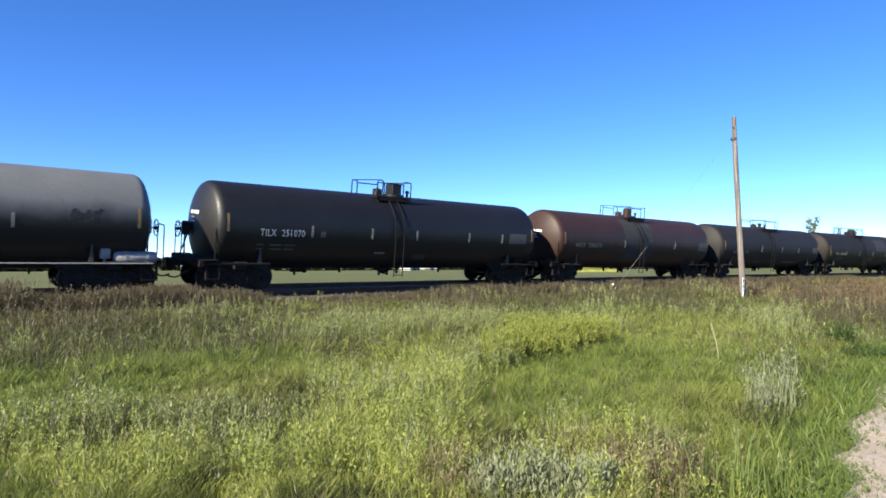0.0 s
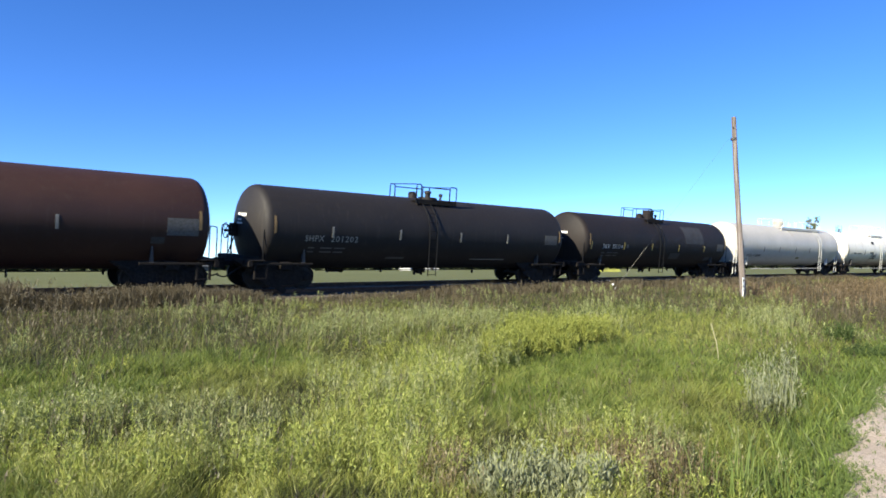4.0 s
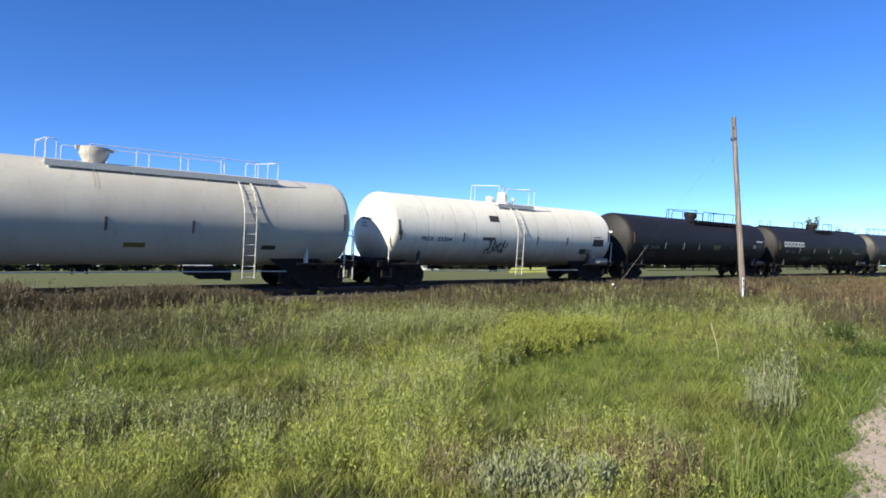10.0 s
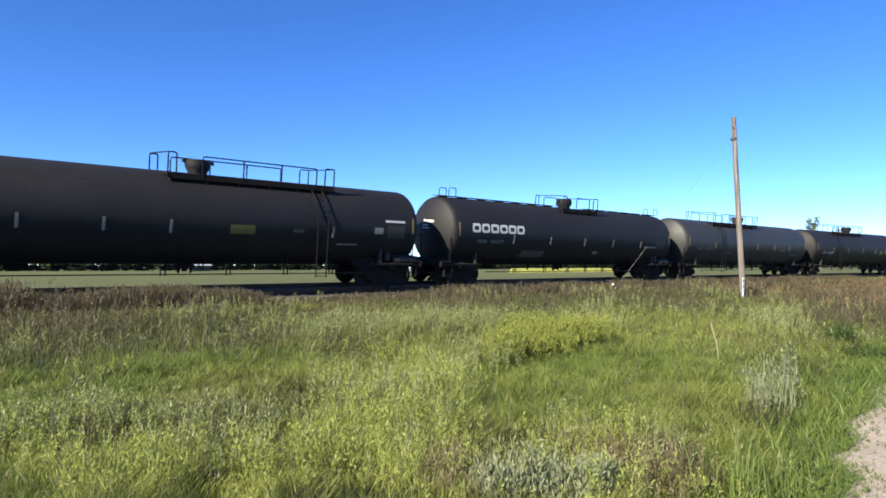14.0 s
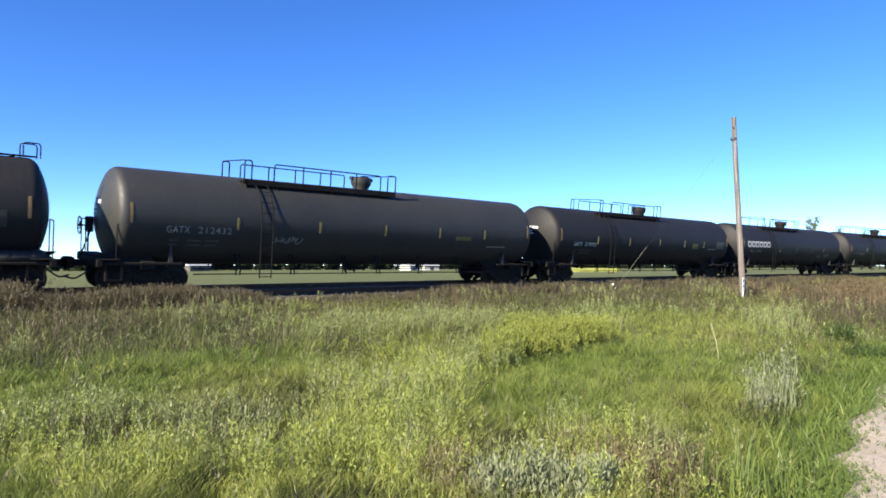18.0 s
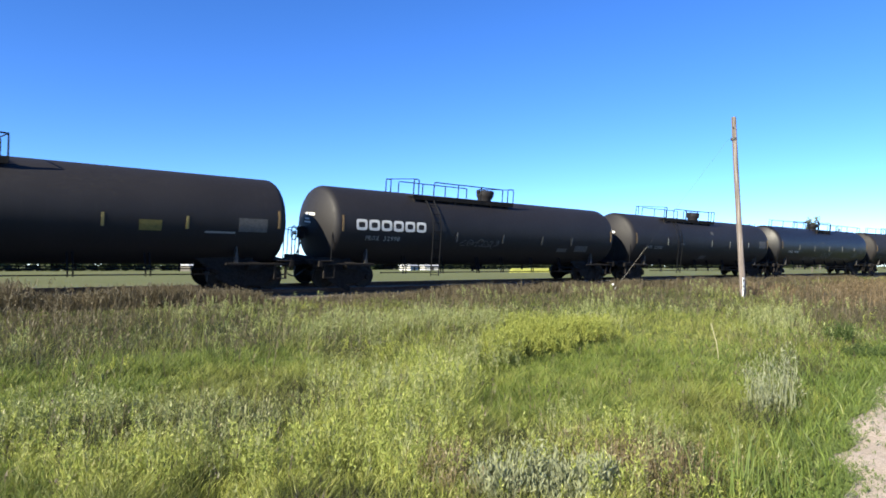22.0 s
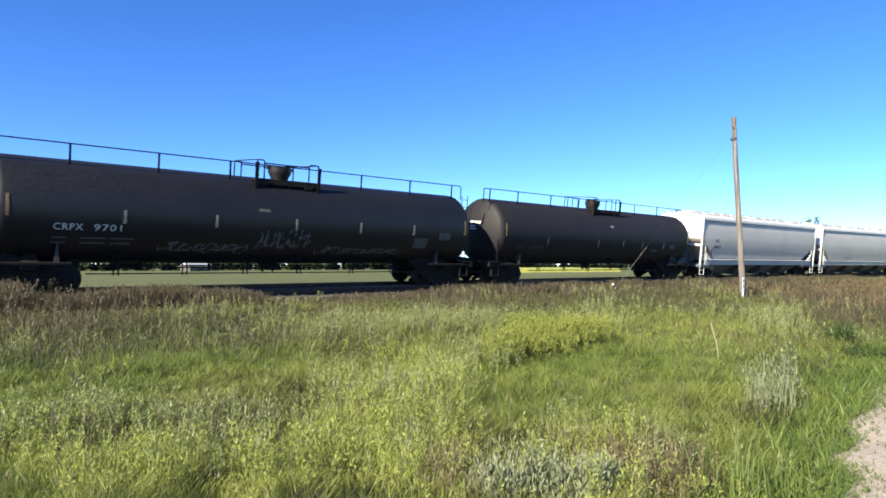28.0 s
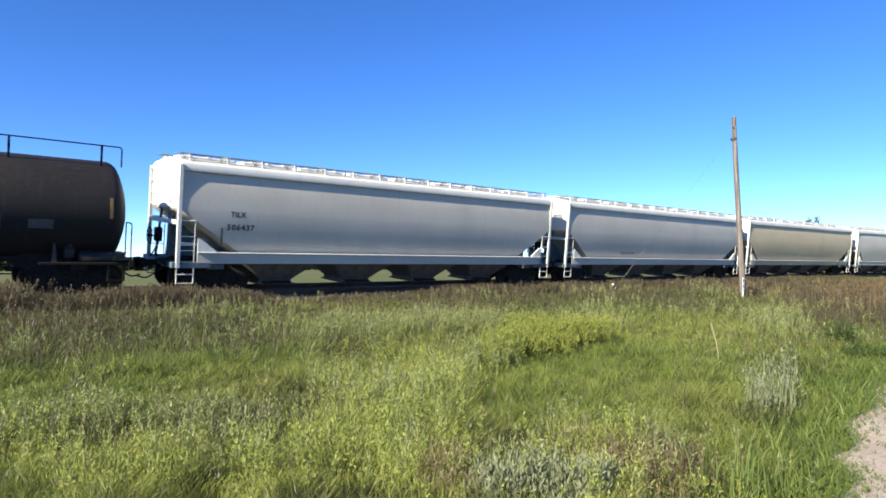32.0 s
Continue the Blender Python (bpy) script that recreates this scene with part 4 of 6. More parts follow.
            for z in (2.75, 3.15, 3.55, 3.95):
                def grab(bm, y=y):
                    rail_run(bm, [(-e, y * 0.95, 0), (-e - 0.12, y * 0.95, 0), (-e - 0.12, y * 0.6, 0), (-e, y * 0.6, 0)], 0.014)
                if k > 0:
                    fit_part("grab_iron", (L, y), trim, grab, car, m @ pose(0, 0, z))

        def cross(bm):
            box(bm, -e - 0.12, -e + 0.02, -1.5, 1.5, 2.16, 2.30, 0.012)
            box(bm, -e + 0.0, -e + 0.9, -1.48, -1.42, 1.5, 1.6, 0.01)
        fit_part("cross_beam", (L,), trim, cross, car, m)
        fit_part("coupler", (), CAST, coupler_shape, car, m @ pose(-L / 2 + 0.02, 0, -0.05), "rust-dark knuckle coupler")
        fit_part("air_hose", (), HOSE, hose_shape, car, m @ pose(-L / 2 + 0.15, 0, 0))
        truck(car, s * (L / 2 - 2.05))
    brake_stand(car, -(e + 0.1), -1, CAST, 1.7)

    def sideface(x, z):
        ys = np.interp(z, [r[0] for r in levels], [r[2] for r in levels])
        return (x, -float(ys) - 0.008, z)
    for body_text in text:
        write("reporting_mark", *body_text, sideface, textmat, car, "painted reporting mark")
    return car


HOPDARK = plain("grimy_chute_paint", (0.09, 0.0825, 0.075), 0.75, 0, 0.45, 3)
GALVDULL = plain("dull_galvanised_grating", (0.225, 0.2325, 0.24), 0.55, 0.4, 0.25, 8)
BLUEGREY = plain("faded_blue_steel", (0.075, 0.1125, 0.135), 0.65, 0.0, 0.35, 6)
BANDGREY = plain("bare_grey_band", (0.0255, 0.02475, 0.0255), 0.7, 0, 0.35, 2.5)
RUSTSTAIN = plain("thin_rust_stain", (0.30, 0.26, 0.22), 0.7, 0, 0.4, 6)
SOOT = plain("dark_oily_stain", (0.015, 0.0135, 0.01238), 0.6, 0, 0.5, 5)
PANELGREY = plain("faded_stencil_panel", (0.0675, 0.0675, 0.066), 0.7, 0, 0.35, 14)
PANELDARK = plain("dark_stencil_panel", (0.03375, 0.03225, 0.03075), 0.7, 0, 0.45, 18)
YELLOWPANEL = plain("faded_yellow_panel", (0.1275, 0.105, 0.02625), 0.6, 0, 0.3, 12)

FAINTSPRAY = plain("faint_pale_spray_paint", (0.11, 0.11, 0.108), 0.7, 0, 0.5, 6)
DIMMARK = plain("dim_stencil_paint", (0.075, 0.075, 0.075), 0.7, 0, 0.5, 40)

# where the couplers meet, along the track at the start of the clip
PLANES = [-11.3, 6.73, 24.1, 41.2, 59.0, 76.4, 95.5, 112.1, 131.4, 151.0, 171.0, 191.05, 210.5, 229.95, 249.0, 267.9, 286.95, 307.2, 327.2, 346.8]
TRAIN = []


def length(i):
    return PLANES[i + 1] - PLANES[i]


def sub_lines(x0, x1, z, m=None, n=2):
    """Two faint lines of stencilled data, each in three short runs."""
    w = x1 - x0
    out = []
    for k in range(n):
        for a, b in ((0.0, 0.16), (0.32, 0.62), (0.68, 0.97 - 0.04 * k)):
            out.append((x0 + a * w, x0 + b * w, z - 0.14 * k, z - 0.14 * k + 0.045, m or DIMMARK))
    return out


STD = dict(R=1.525, zc=2.15)
BIG = dict(R=1.535, zc=2.31)
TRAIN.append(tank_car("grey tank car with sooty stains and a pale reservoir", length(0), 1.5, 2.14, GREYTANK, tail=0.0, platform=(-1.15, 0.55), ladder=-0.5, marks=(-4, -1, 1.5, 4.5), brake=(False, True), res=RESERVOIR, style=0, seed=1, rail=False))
TRAIN.append(tank_car("black tank car with white reporting marks and a square valve housing", length(1), **STD, mat=BLACK, platform=(-1.2, 0.5), ladder=-0.62, marks=(-4.24, -1.65, 0.53, 3.43, 5.49), text=("TILX 251070", -6.21, -4.53, 1.74, 1.98), small=sub_lines(-6.28, -4.8, 1.42) + [(5.99, 7.1, 1.75, 2.2, PANELGREY), (-1.4, -0.9, 1.2, 1.25, MARKGREY), (-3.9, -3.7, 1.75, 1.95, PANELGREY), (0.6, 1.2, 1.0, 1.2, PANELDARK)], brake=(True, False), seed=2))
TRAIN.append(tank_car("rust-brown tank car with a grey bare band at the middle", length(2), **STD, mat=BROWN, dome="drum", platform=(-1.1, 0.65), ladder=-0.53, marks=(-1.93, 3.4), text=("NATX 250670", -6.29, -4.06, 1.7, 1.92), textmat=MARKGREY, small=[(-1.86, 1.0, 1.0, 3.35, BANDGREY), (6.34, 7.3, 1.66, 2.2, PANELGREY), (5.9, 6.3, 1.4, 1.6, PANELDARK)], brake=(True, False), seed=3))
TRAIN.append(tank_car("faded black tank car with small pale marks", length(3), **STD, mat=FADED, dome="low", platform=(-1.1, 1.15), ladder=-0.75, marks=(-5.26, -2.17, 1.08, 3.98), text=("SHPX 201202", -6.38, -4.13, 1.6, 1.82), textmat=MARKGREY, small=sub_lines(-6.2, -4.6, 1.35) + [(6.6, 7.5, 1.75, 2.2, PANELGREY), (2.0, 4.2, 1.0, 1.04, MARKGREY), (-2.6, -1.7, 1.0, 1.08, PANELGREY)], brake=(True, False), seed=4))
TRAIN.append(tank_car("rusty black tank car with yellow reflectors and a grey patch", length(4), **STD, mat=RUSTBLACK, platform=(-1.2, 0.48), ladder=-0.68, marks=(-7.2, -4.18, -1.35, 1.65, 4.75), markmat=YELLOWMARK, markz=1.82, text=("TILX 251314", -6.22, -4.35, 1.68, 1.9), small=sub_lines(-6.2, -4.6, 1.42) + [(2.38, 4.64, 2.1, 3.2, BANDGREY), (6.45, 7.3, 1.7, 2.15, PANELGREY), (-4.0, -3.8, 1.72, 1.92, PANELGREY), (0.8, 1.9, 1.15, 1.5, PANELDARK), (5.2, 5.9, 1.05, 1.3, PANELDARK)], brake=(True, False), seed=5))
TRAIN.append(tank_car("long white pressure tank car with a top walkway and side ladder", length(5), 1.575, 2.33, WHITE, WHITEPIPE, platform=(-1.15, 5.9), half_w=0.95, dome="pot", rail_h=0.5, posts=4, ladder=4.45, marks=(-8.08, -4.9, -2.43, 0.34, 2.84), markmat=PANELGREY, text=("CPCX 115005", -7.2, -5.11, 1.4, 1.58), textmat=MARKDARK, small=[(0.87, 1.49, 1.28, 1.42, YELLOWPANEL), (5.23, 5.74, 1.28, 1.42, PANELDARK)], seams=(-8.1, -7.07, -6.05, -3.9, -0.73, 0.97, 3.12, 6.2, 7.22), brake=(True, False), style=1, rail=True, deckmat=WHITEPIPE, seed=6))
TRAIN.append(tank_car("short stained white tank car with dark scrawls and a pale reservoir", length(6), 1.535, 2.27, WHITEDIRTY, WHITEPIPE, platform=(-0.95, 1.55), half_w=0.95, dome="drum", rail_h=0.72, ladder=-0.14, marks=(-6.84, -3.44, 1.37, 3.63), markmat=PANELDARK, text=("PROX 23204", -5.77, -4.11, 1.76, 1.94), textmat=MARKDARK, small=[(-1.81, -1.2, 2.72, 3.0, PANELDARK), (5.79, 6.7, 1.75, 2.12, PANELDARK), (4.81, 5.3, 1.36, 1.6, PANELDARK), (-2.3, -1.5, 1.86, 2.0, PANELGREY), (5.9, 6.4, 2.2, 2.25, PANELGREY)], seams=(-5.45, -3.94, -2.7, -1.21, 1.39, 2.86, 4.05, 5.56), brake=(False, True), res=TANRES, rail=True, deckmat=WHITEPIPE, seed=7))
TRAIN.append(tank_car("black tank car with a round valve housing and yellow panel", length(7), **BIG, mat=CHARCOAL, platform=(-1.0, 5.0), half_w=1.0, dome="pot", rail_h=0.55, posts=3, ladder=4.08, marks=(-4.95, -2.84, -0.96, 4.78), markmat=WHITEMARK, text=("GATX 201038", -7.32, -5.61, 1.74, 1.94), textmat=MARKGREY, small=sub_lines(-7.2, -5.8, 1.5, PANELGREY) + [(0.92, 1.77, 1.78, 2.08, YELLOWPANEL), (7.11, 8.05, 2.42, 2.5, MARKWHITE), (6.6, 7.0, 1.95, 2.2, MARKGREY), (7.2, 8.05, 1.8, 2.3, PANELDARK), (5.0, 5.9, 1.5, 1.55, MARKGREY), (3.2, 3.6, 1.9, 2.0, PANELGREY)], res=SOOT, rail=True, hangers=(-1.08, 1.0, 3.07, 4.9), brake=(True, True), seed=8))
TRAIN.append(tank_car("black tank car with white block name and end rails", length(8), **BIG, mat=CHARCOAL, platform=(-0.95, 2.0), half_w=0.95, dome="pot", rail_h=0.55, posts=1, marks=(-4.99, -2.35, 0.38, 2.9, 5.6), text=("PROX 33037", -7.36, -5.67, 1.74, 1.9), textmat=MARKGREY, blocks=(-7.68, -4.25, 2.2, 2.6), small=[(6.0, 7.2, 1.75, 1.85, MARKGREY), (-4.2, -2.6, 1.15, 1.45, PANELGREY), (1.3, 1.7, 1.35, 1.5, MARKGREY), (7.2, 8.1, 1.75, 2.2, PANELDARK)], res=SOOT, rail=True, hangers=(-4.6, -2.4, -0.6, 0.9, 2.4, 3.85, 5.0), brake=(False, False), seed=9))
TRAIN.append(tank_car("faded charcoal tank car with a long top walkway", length(9), **BIG, mat=FADEDGREY, platform=(-5.05, 1.3), half_w=1.0, dome="pot", rail_h=0.55, posts=4, ladder=-4.6, marks=(-5.37, -2.3, 0.59, 3.37, 5.98), markmat=YELLOWMARK, markz=2.1, text=("GATX 212432", -7.63, -5.55, 1.75, 1.96), textmat=MARKGREY, small=sub_lines(-7.5, -5.9, 1.5, PANELGREY) + [(4.29, 5.18, 1.82, 1.98, YELLOWPANEL), (6.2, 7.4, 1.55, 1.6, MARKGREY), (7.6, 8.6, 1.9, 2.3, PANELDARK)], rail=True, hangers=(-5.2, -3.2, -1.05, 0.5, 2.6, 4.7), brake=(True, True), seed=10))
TRAIN.append(tank_car("black tank car with yellow reflectors and a yellow panel", length(10), **BIG, mat=CHARCOAL, platform=(-5.0, 1.1), half_w=1.0, dome="pot", rail_h=0.55, posts=4, ladder=-4.62, marks=(-5.6, -2.65, 0.48, 3.33, 5.74), markz=2.08, markmat=YELLOWMARK, text=("GATX 219855", -7.62, -5.7, 1.76, 1.95), small=sub_lines(-7.5, -6.0, 1.52, PANELGREY) + [(4.32, 4.97, 1.8, 2.12, YELLOWPANEL), (6.3, 7.3, 1.78, 1.84, MARKGREY), (7.4, 8.4, 1.85, 2.3, PANELGREY)], rail=True, hangers=(-5.2, -3.2, -1.05, 0.5, 2.6, 4.7), brake=(True, False), seed=11))
TRAIN.append(tank_car("black tank car with a large white painted block name", length(11), **BIG, mat=CHARCOAL, platform=(-4.8, 1.2), half_w=1.0, dome="pot", rail_h=0.55, posts=3, ladder=-4.1, marks=(-2.65, 0.19, 2.93, 5.2), markmat=PANELGREY, text=("PROX 32998", -7.32, -5.68, 1.7, 1.88), textmat=MARKGREY, blocks=(-7.78, -4.32, 2.08, 2.5), small=[(4.2, 4.95, 1.42, 1.6, PANELGREY), (5.56, 6.6, 1.45, 1.75, PANELGREY)], rail=True, hangers=(-5.2, -3.2, -1.05, 0.5, 2.6, 4.7), brake=(True, False), seed=12))
TRAIN.append(tank_car("black tank car with faint marks and a worn stencil panel", length(12), **BIG, mat=CHARCOAL, platform=(-4.9, 1.25), half_w=1.0, dome="pot", rail_h=0.55, posts=3, ladder=-4.04, marks=(-5.05, 0.29, 2.76, 5.49), markz=2.18, text=("GATX 203601", -7.29, -5.57, 1.73, 1.92), textmat=MARKGREY, small=[(7.2, 8.2, 2.0, 2.5, PANELGREY), (-0.76, -0.02, 1.16, 1.4, PANELGREY), (0.3, 0.6, 2.75, 2.95, PANELGREY), (-3.6, -3.1, 2.02, 2.12, PANELGREY)], rail=True, hangers=(-5.2, -3.2, -1.05, 0.5, 2.6, 4.7), brake=(True, True), seed=13))
TRAIN.append(tank_car("glossy black tank car with full-length top handrails and pale scrawls", length(13), 1.55, 2.36, BLACK, platform=(-1.05, 1.35), half_w=1.0, dome="pot", rail_h=0.55, posts=0, marks=(-5.26, -2.53, 0.3, 2.97, 5.52), markz=2.16, text=("CRPX 9701", -7.08, -5.31, 1.73, 1.92), small=sub_lines(-7.1, -4.9, 1.5) + [(5.6, 6.3, 1.45, 1.85, PANELGREY), (6.9, 7.5, 1.8, 2.1, PANELGREY), (-1.1, -0.7, 2.55, 2.65, PANELGREY)], rail=True, hangers=(-5.4, -3.4, -1.4, 0.6, 2.8, 4.7), brake=(False, False), seed=14))
TRAIN.append(tank_car("dark brownish-black tank car with full-length top handrails", length(14), 1.56, 2.39, FADED, platform=(-0.95, 1.45), half_w=1.0, dome="pot", rail_h=0.55, posts=1, marks=(-5.06, -0.93, 1.37, 3.25, 5.55), markz=1.9, markmat=PANELGREY, text=("GATX 204429", -7.19, -5.35, 1.54, 1.71), textmat=PANELGREY, small=[(0.15, 0.4, 2.8, 2.9, MARKGREY), (4.3, 4.9, 1.55, 1.7, PANELGREY), (6.2, 6.8, 1.75, 2.0, PANELGREY)], rail=True, hangers=(-5.4, -3.4, -1.4, 0.6, 2.8, 4.7), brake=(False, False), res=SOOT, seed=15))
TRAIN.append(hopper_car("light grey covered hopper car with a white roof edge and ladders", length(15), HOPGREY, HOPWHITE, text=[("TILX", -7.2, -6.66, 2.47, 2.66), ("506437", -7.3, -6.33, 2.04, 2.25)]))
TRAIN.append(hopper_car("light grey covered hopper car with a dark scrawl", length(16), HOPGREY, HOPWHITE, text=[]))
TRAIN.append(hopper_car("tan covered hopper car with pale end posts", length(17), HOPTAN, HOPWHITE, text=[]))
TRAIN.append(hopper_car("grey covered hopper car at the end of the string", length(18), HOPGREY, HOPWHITE, text=[]))


def scrawl_flat(bm, x, z):
    """A short slanting stroke on a hopper's flank."""
    y = -1.46
    for a, b in (((0, 0), (0.12, 0.16)), ((0.12, 0.16), (0.17, 0.02))):
        bm.faces.new([bm.verts.new((x + p, y - 0.03 * q, z + q)) for p, q in ((a[0], a[1]), (a[0] + 0.04, a[1]), (b[0] + 0.04, b[1]), (b[0], b[1]))])


def extra(i, name, build, mat, label=""):
    bm = bmesh.new()
    build(bm)
    part(name, bm, mat, TRAIN[i], label)


# a pale air pipe along the sill of the grey car
extra(0, "air_pipe", lambda bm: tube(bm, [(-6.0, -1.42, 0.93), (length(0) / 2 - 0.9, -1.42, 0.93)], 0.022, 6), RESERVOIR, "pale pipe along the sill")
# a diamond placard on its bracket beside the reservoir
def placard(bm):
    prism(bm, [(-0.21, 0.0), (0.0, -0.21), (0.21, 0.0), (0.0, 0.21)], -0.012, 0.012)
    box(bm, -0.03, 0.03, 0.014, 0.03, -0.42, 0.1)
    moved(bm, 0, Matrix.Translation((length(6) / 2 - 2.22, -1.36, 1.4)))


extra(6, "placard", placard, TANRES, "dusty tan diamond placard on a bracket")
extra(16, "scrawl", lambda bm: [scrawl_flat(bm, -4.6 + 0.2 * k, 1.5) for k in range(7)], MARKDARK, "small dark scrawl of spray paint")
extra(15, "painted_bar", lambda bm: box(bm, -7.48, -7.43, -1.54, -1.50, 1.56, 2.11), MARKDARK, "dark vertical bar beside the number")
for x0, w, z0 in ((0.05, 0.05, 3.0), (0.16, 0.03, 2.9)):
    extra(5, "rust_streak", lambda bm: plate(bm, x0, x0 + w, z0, 3.72, 1.575, 2.33, 0.004), RUSTSTAIN, "brown rust streak below the valve housing")
def steam_gear(bm):
    box(bm, 2.9, 3.3, -1.0, -0.5, 0.5, 0.78, 0.03)
    box(bm, 3.25, 4.25, -0.95, -0.45, 0.36, 0.72, 0.06)
    tube(bm, [(2.95, -1.02, 0.72), (3.6, -1.05, 0.42), (4.35, -1.0, 0.5)], 0.05, 6)
    box(bm, 4.2, 4.4, -0.9, -0.6, 0.3, 0.7, 0.02)


extra(5, "brake_gear", steam_gear, CAST, "dark brake gear hanging under the tank")
# dark and pale scrawls of spray paint
extra(0, "stain", lambda bm: scribble(bm, 5.9, 6.6, 2.0, 2.35, 1.5, 2.14, 3, 4, 0.1), SOOT)
for x0, x1, z0, z1, seed, n, w in ((-2.0, -0.7, 1.2, 1.95, 5, 9, 0.06), (5.0, 5.8, 1.3, 1.6, 15, 4, 0.05)):
    extra(6, "scrawl", lambda bm: scribble(bm, x0, x1, z0, z1, 1.535, 2.27, seed, n, w), MARKDARK, "dark scrawl of spray paint")
extra(8, "scrawl", lambda bm: scribble(bm, -4.4, -2.8, 1.15, 1.5, 1.535, 2.31, 6, 7, 0.04), PANELGREY, "faded pale scrawl")
extra(9, "scrawl", lambda bm: scribble(bm, -4.1, -3.0, 1.5, 1.74, 1.535, 2.31, 7, 7, 0.03), MARKGREY, "small pale scrawl")
extra(11, "scrawl", lambda bm: scribble(bm, -2.3, -0.15, 1.52, 1.9, 1.535, 2.31, 8, 7, 0.035), PANELGREY, "faded pale scrawl")
for x0, x1, z0, z1, seed, n, w in ((-4.2, -1.4, 1.1, 1.5, 9, 8, 0.04), (-1.15, 0.95, 1.25, 2.0, 10, 10, 0.045), (1.3, 5.0, 1.15, 1.45, 11, 9, 0.03)):
    extra(13, "scrawl", lambda bm: scribble(bm, x0, x1, z0, z1, 1.55, 2.36, seed, n, w), FAINTSPRAY, "pale scrawl of spray paint")


def long_top_rails(i, R, zc, x0, x1):
    """Handrails along both sides of the whole tank top, with a ladder down the leading head."""
    car, z = TRAIN[i], zc + R
    half = length(i) / 2 - 0.72
    for s in (-1,):
        y = s * 0.7

        def run(bm, y=y):
            rail_run(bm, [(-8.9, y, z - 0.22), (-8.9, y, z + 0.44), (8.65, y, z + 0.44), (8.65, y, z - 0.16)], 0.022)
        rr = fit_part("top_handrail", (i, s), DARKPIPE, run, car, None, "long pipe handrail along the tank top")
        for x in (-8.5, -6.6, -4.15, -1.85, 3.4, 5.8, 8.1):
            def po(bm, y=y):
                box(bm, -0.03, 0.03, y - 0.012, y + 0.012, z - 0.2, z + 0.44)
            fit_part("post", (i, s), DARKPIPE, po, rr, pose(x, 0, 0))

    for x in (x0, x1):
        def stanchion(bm):
            prism(bm, [(-0.05, z - 0.48), (0.05, z - 0.48), (0.07, z + 0.5), (-0.07, z + 0.5)], -1.06, -1.03)
            prism(bm, [(-0.04, z - 0.46), (0.04, z - 0.46), (0.04, z - 0.4), (-0.04, z - 0.4)], -1.06, -0.95)
        fit_part("stanchion", (i,), DARKPIPE, stanchion, car, pose(x, 0, 0), "flat upright of the platform frame")

        def step(bm):
            prism(bm, [(0.0, z - 0.14), (0.55, z - 0.14), (0.25, z - 0.3), (0.0, z - 0.34)], -1.03, -0.9)
        fit_part("step_bracket", (i,), CAST, step, car, pose(x if x < 0 else x - 0.55, 0, 0))

    def lad(bm):
        for y in (0.42, 0.82):
            tube(bm, [(-8.85, y, z + 0.05), (-8.86, y, z - 0.15), (-half - 0.12, y, zc + 0.3), (-half - 0.05, y, 1.03)], 0.02, 5)
    ld = fit_part("end_ladder", (i,), DARKPIPE, lad, car)
    for k in range(9):
        q = z - 0.15 - k * 0.32
        x = float(np.interp(q, [1.03, zc + 0.3, z - 0.15], [-half - 0.05, -half - 0.12, -8.86]))

        def rung(bm, x=x, q=q):
            tube(bm, [(x, 0.42, q), (x, 0.82, q)], 0.013, 5)
        fit_part("rung", (i, k), DARKPIPE, rung, ld)


long_top_rails(13, 1.55, 2.36, -1.05, 1.35)
long_top_rails(14, 1.56, 2.39, -0.95, 1.45)

# the top boards and end rails of the car with walkways to both ends
z8 = 2.31 + 1.535
for s in (-1, 1):
    def board(bm, s=s):
        a, b = (-8.6, -0.95) if s < 0 else (2.0, 8.9)
        box(bm, a, b, -0.32, 0.32, z8 + 0.03, z8 + 0.06)
        for x in np.arange(a + 0.3, b, 1.2):
            box(bm, x, x + 0.06, -0.3, 0.3, z8 - 0.04, z8 + 0.03)
    bd = fit_part("top_board", (s,), CAST, board, TRAIN[8], None, "narrow running board on the tank top")
    for y in (-0.34, 0.34):
        def loop(bm, s=s, y=y):
            x = -8.2 if s < 0 else 8.55
            rail_run(bm, [(x, y, z8), (x, y, z8 + 0.42), (x + 0.42, y, z8 + 0.42), (x + 0.42, y, z8)], 0.02)
        fit_part("end_loop", (s, y), DARKPIPE, loop, bd)


# ---- the distance behind the track ----
FENCE = plain("dark_door_wood", (0.045, 0.038, 0.032), 0.85, 0, 0.4, 4)


def leaf_material(name, dark, light, straw=None):
    m, n, l, b = material(name)
    g = n.new("ShaderNodeNewGeometry")
    c = ramp(n, l, g.outputs["Random Per Island"], [(0.0, dark), (0.75, light), (1.0, straw or light)])
    patch = noise_tex(n, l, coords(n), 0.8, 4, 0.6)
    c = mix(n, l, ramp(n, l, patch, [(0.35, 0.0), (0.7, 0.45)]), c, light)
    l.new(c, b.inputs["Base Color"])
    b.inputs["Roughness"].default_value = 0.65
    b.inputs["Specular IOR Level"].default_value = 0.25
    t = n.new("ShaderNodeBsdfTranslucent")
    l.new(c, t.inputs[0])
    mx = n.new("ShaderNodeMixShader")
    mx.inputs[0].default_value = 0.35
    l.new(b.outputs[0], mx.inputs[1])
    l.new(t.outputs[0], mx.inputs[2])
    l.new(mx.outputs[0], n["Material Output"].inputs[0])
    return m


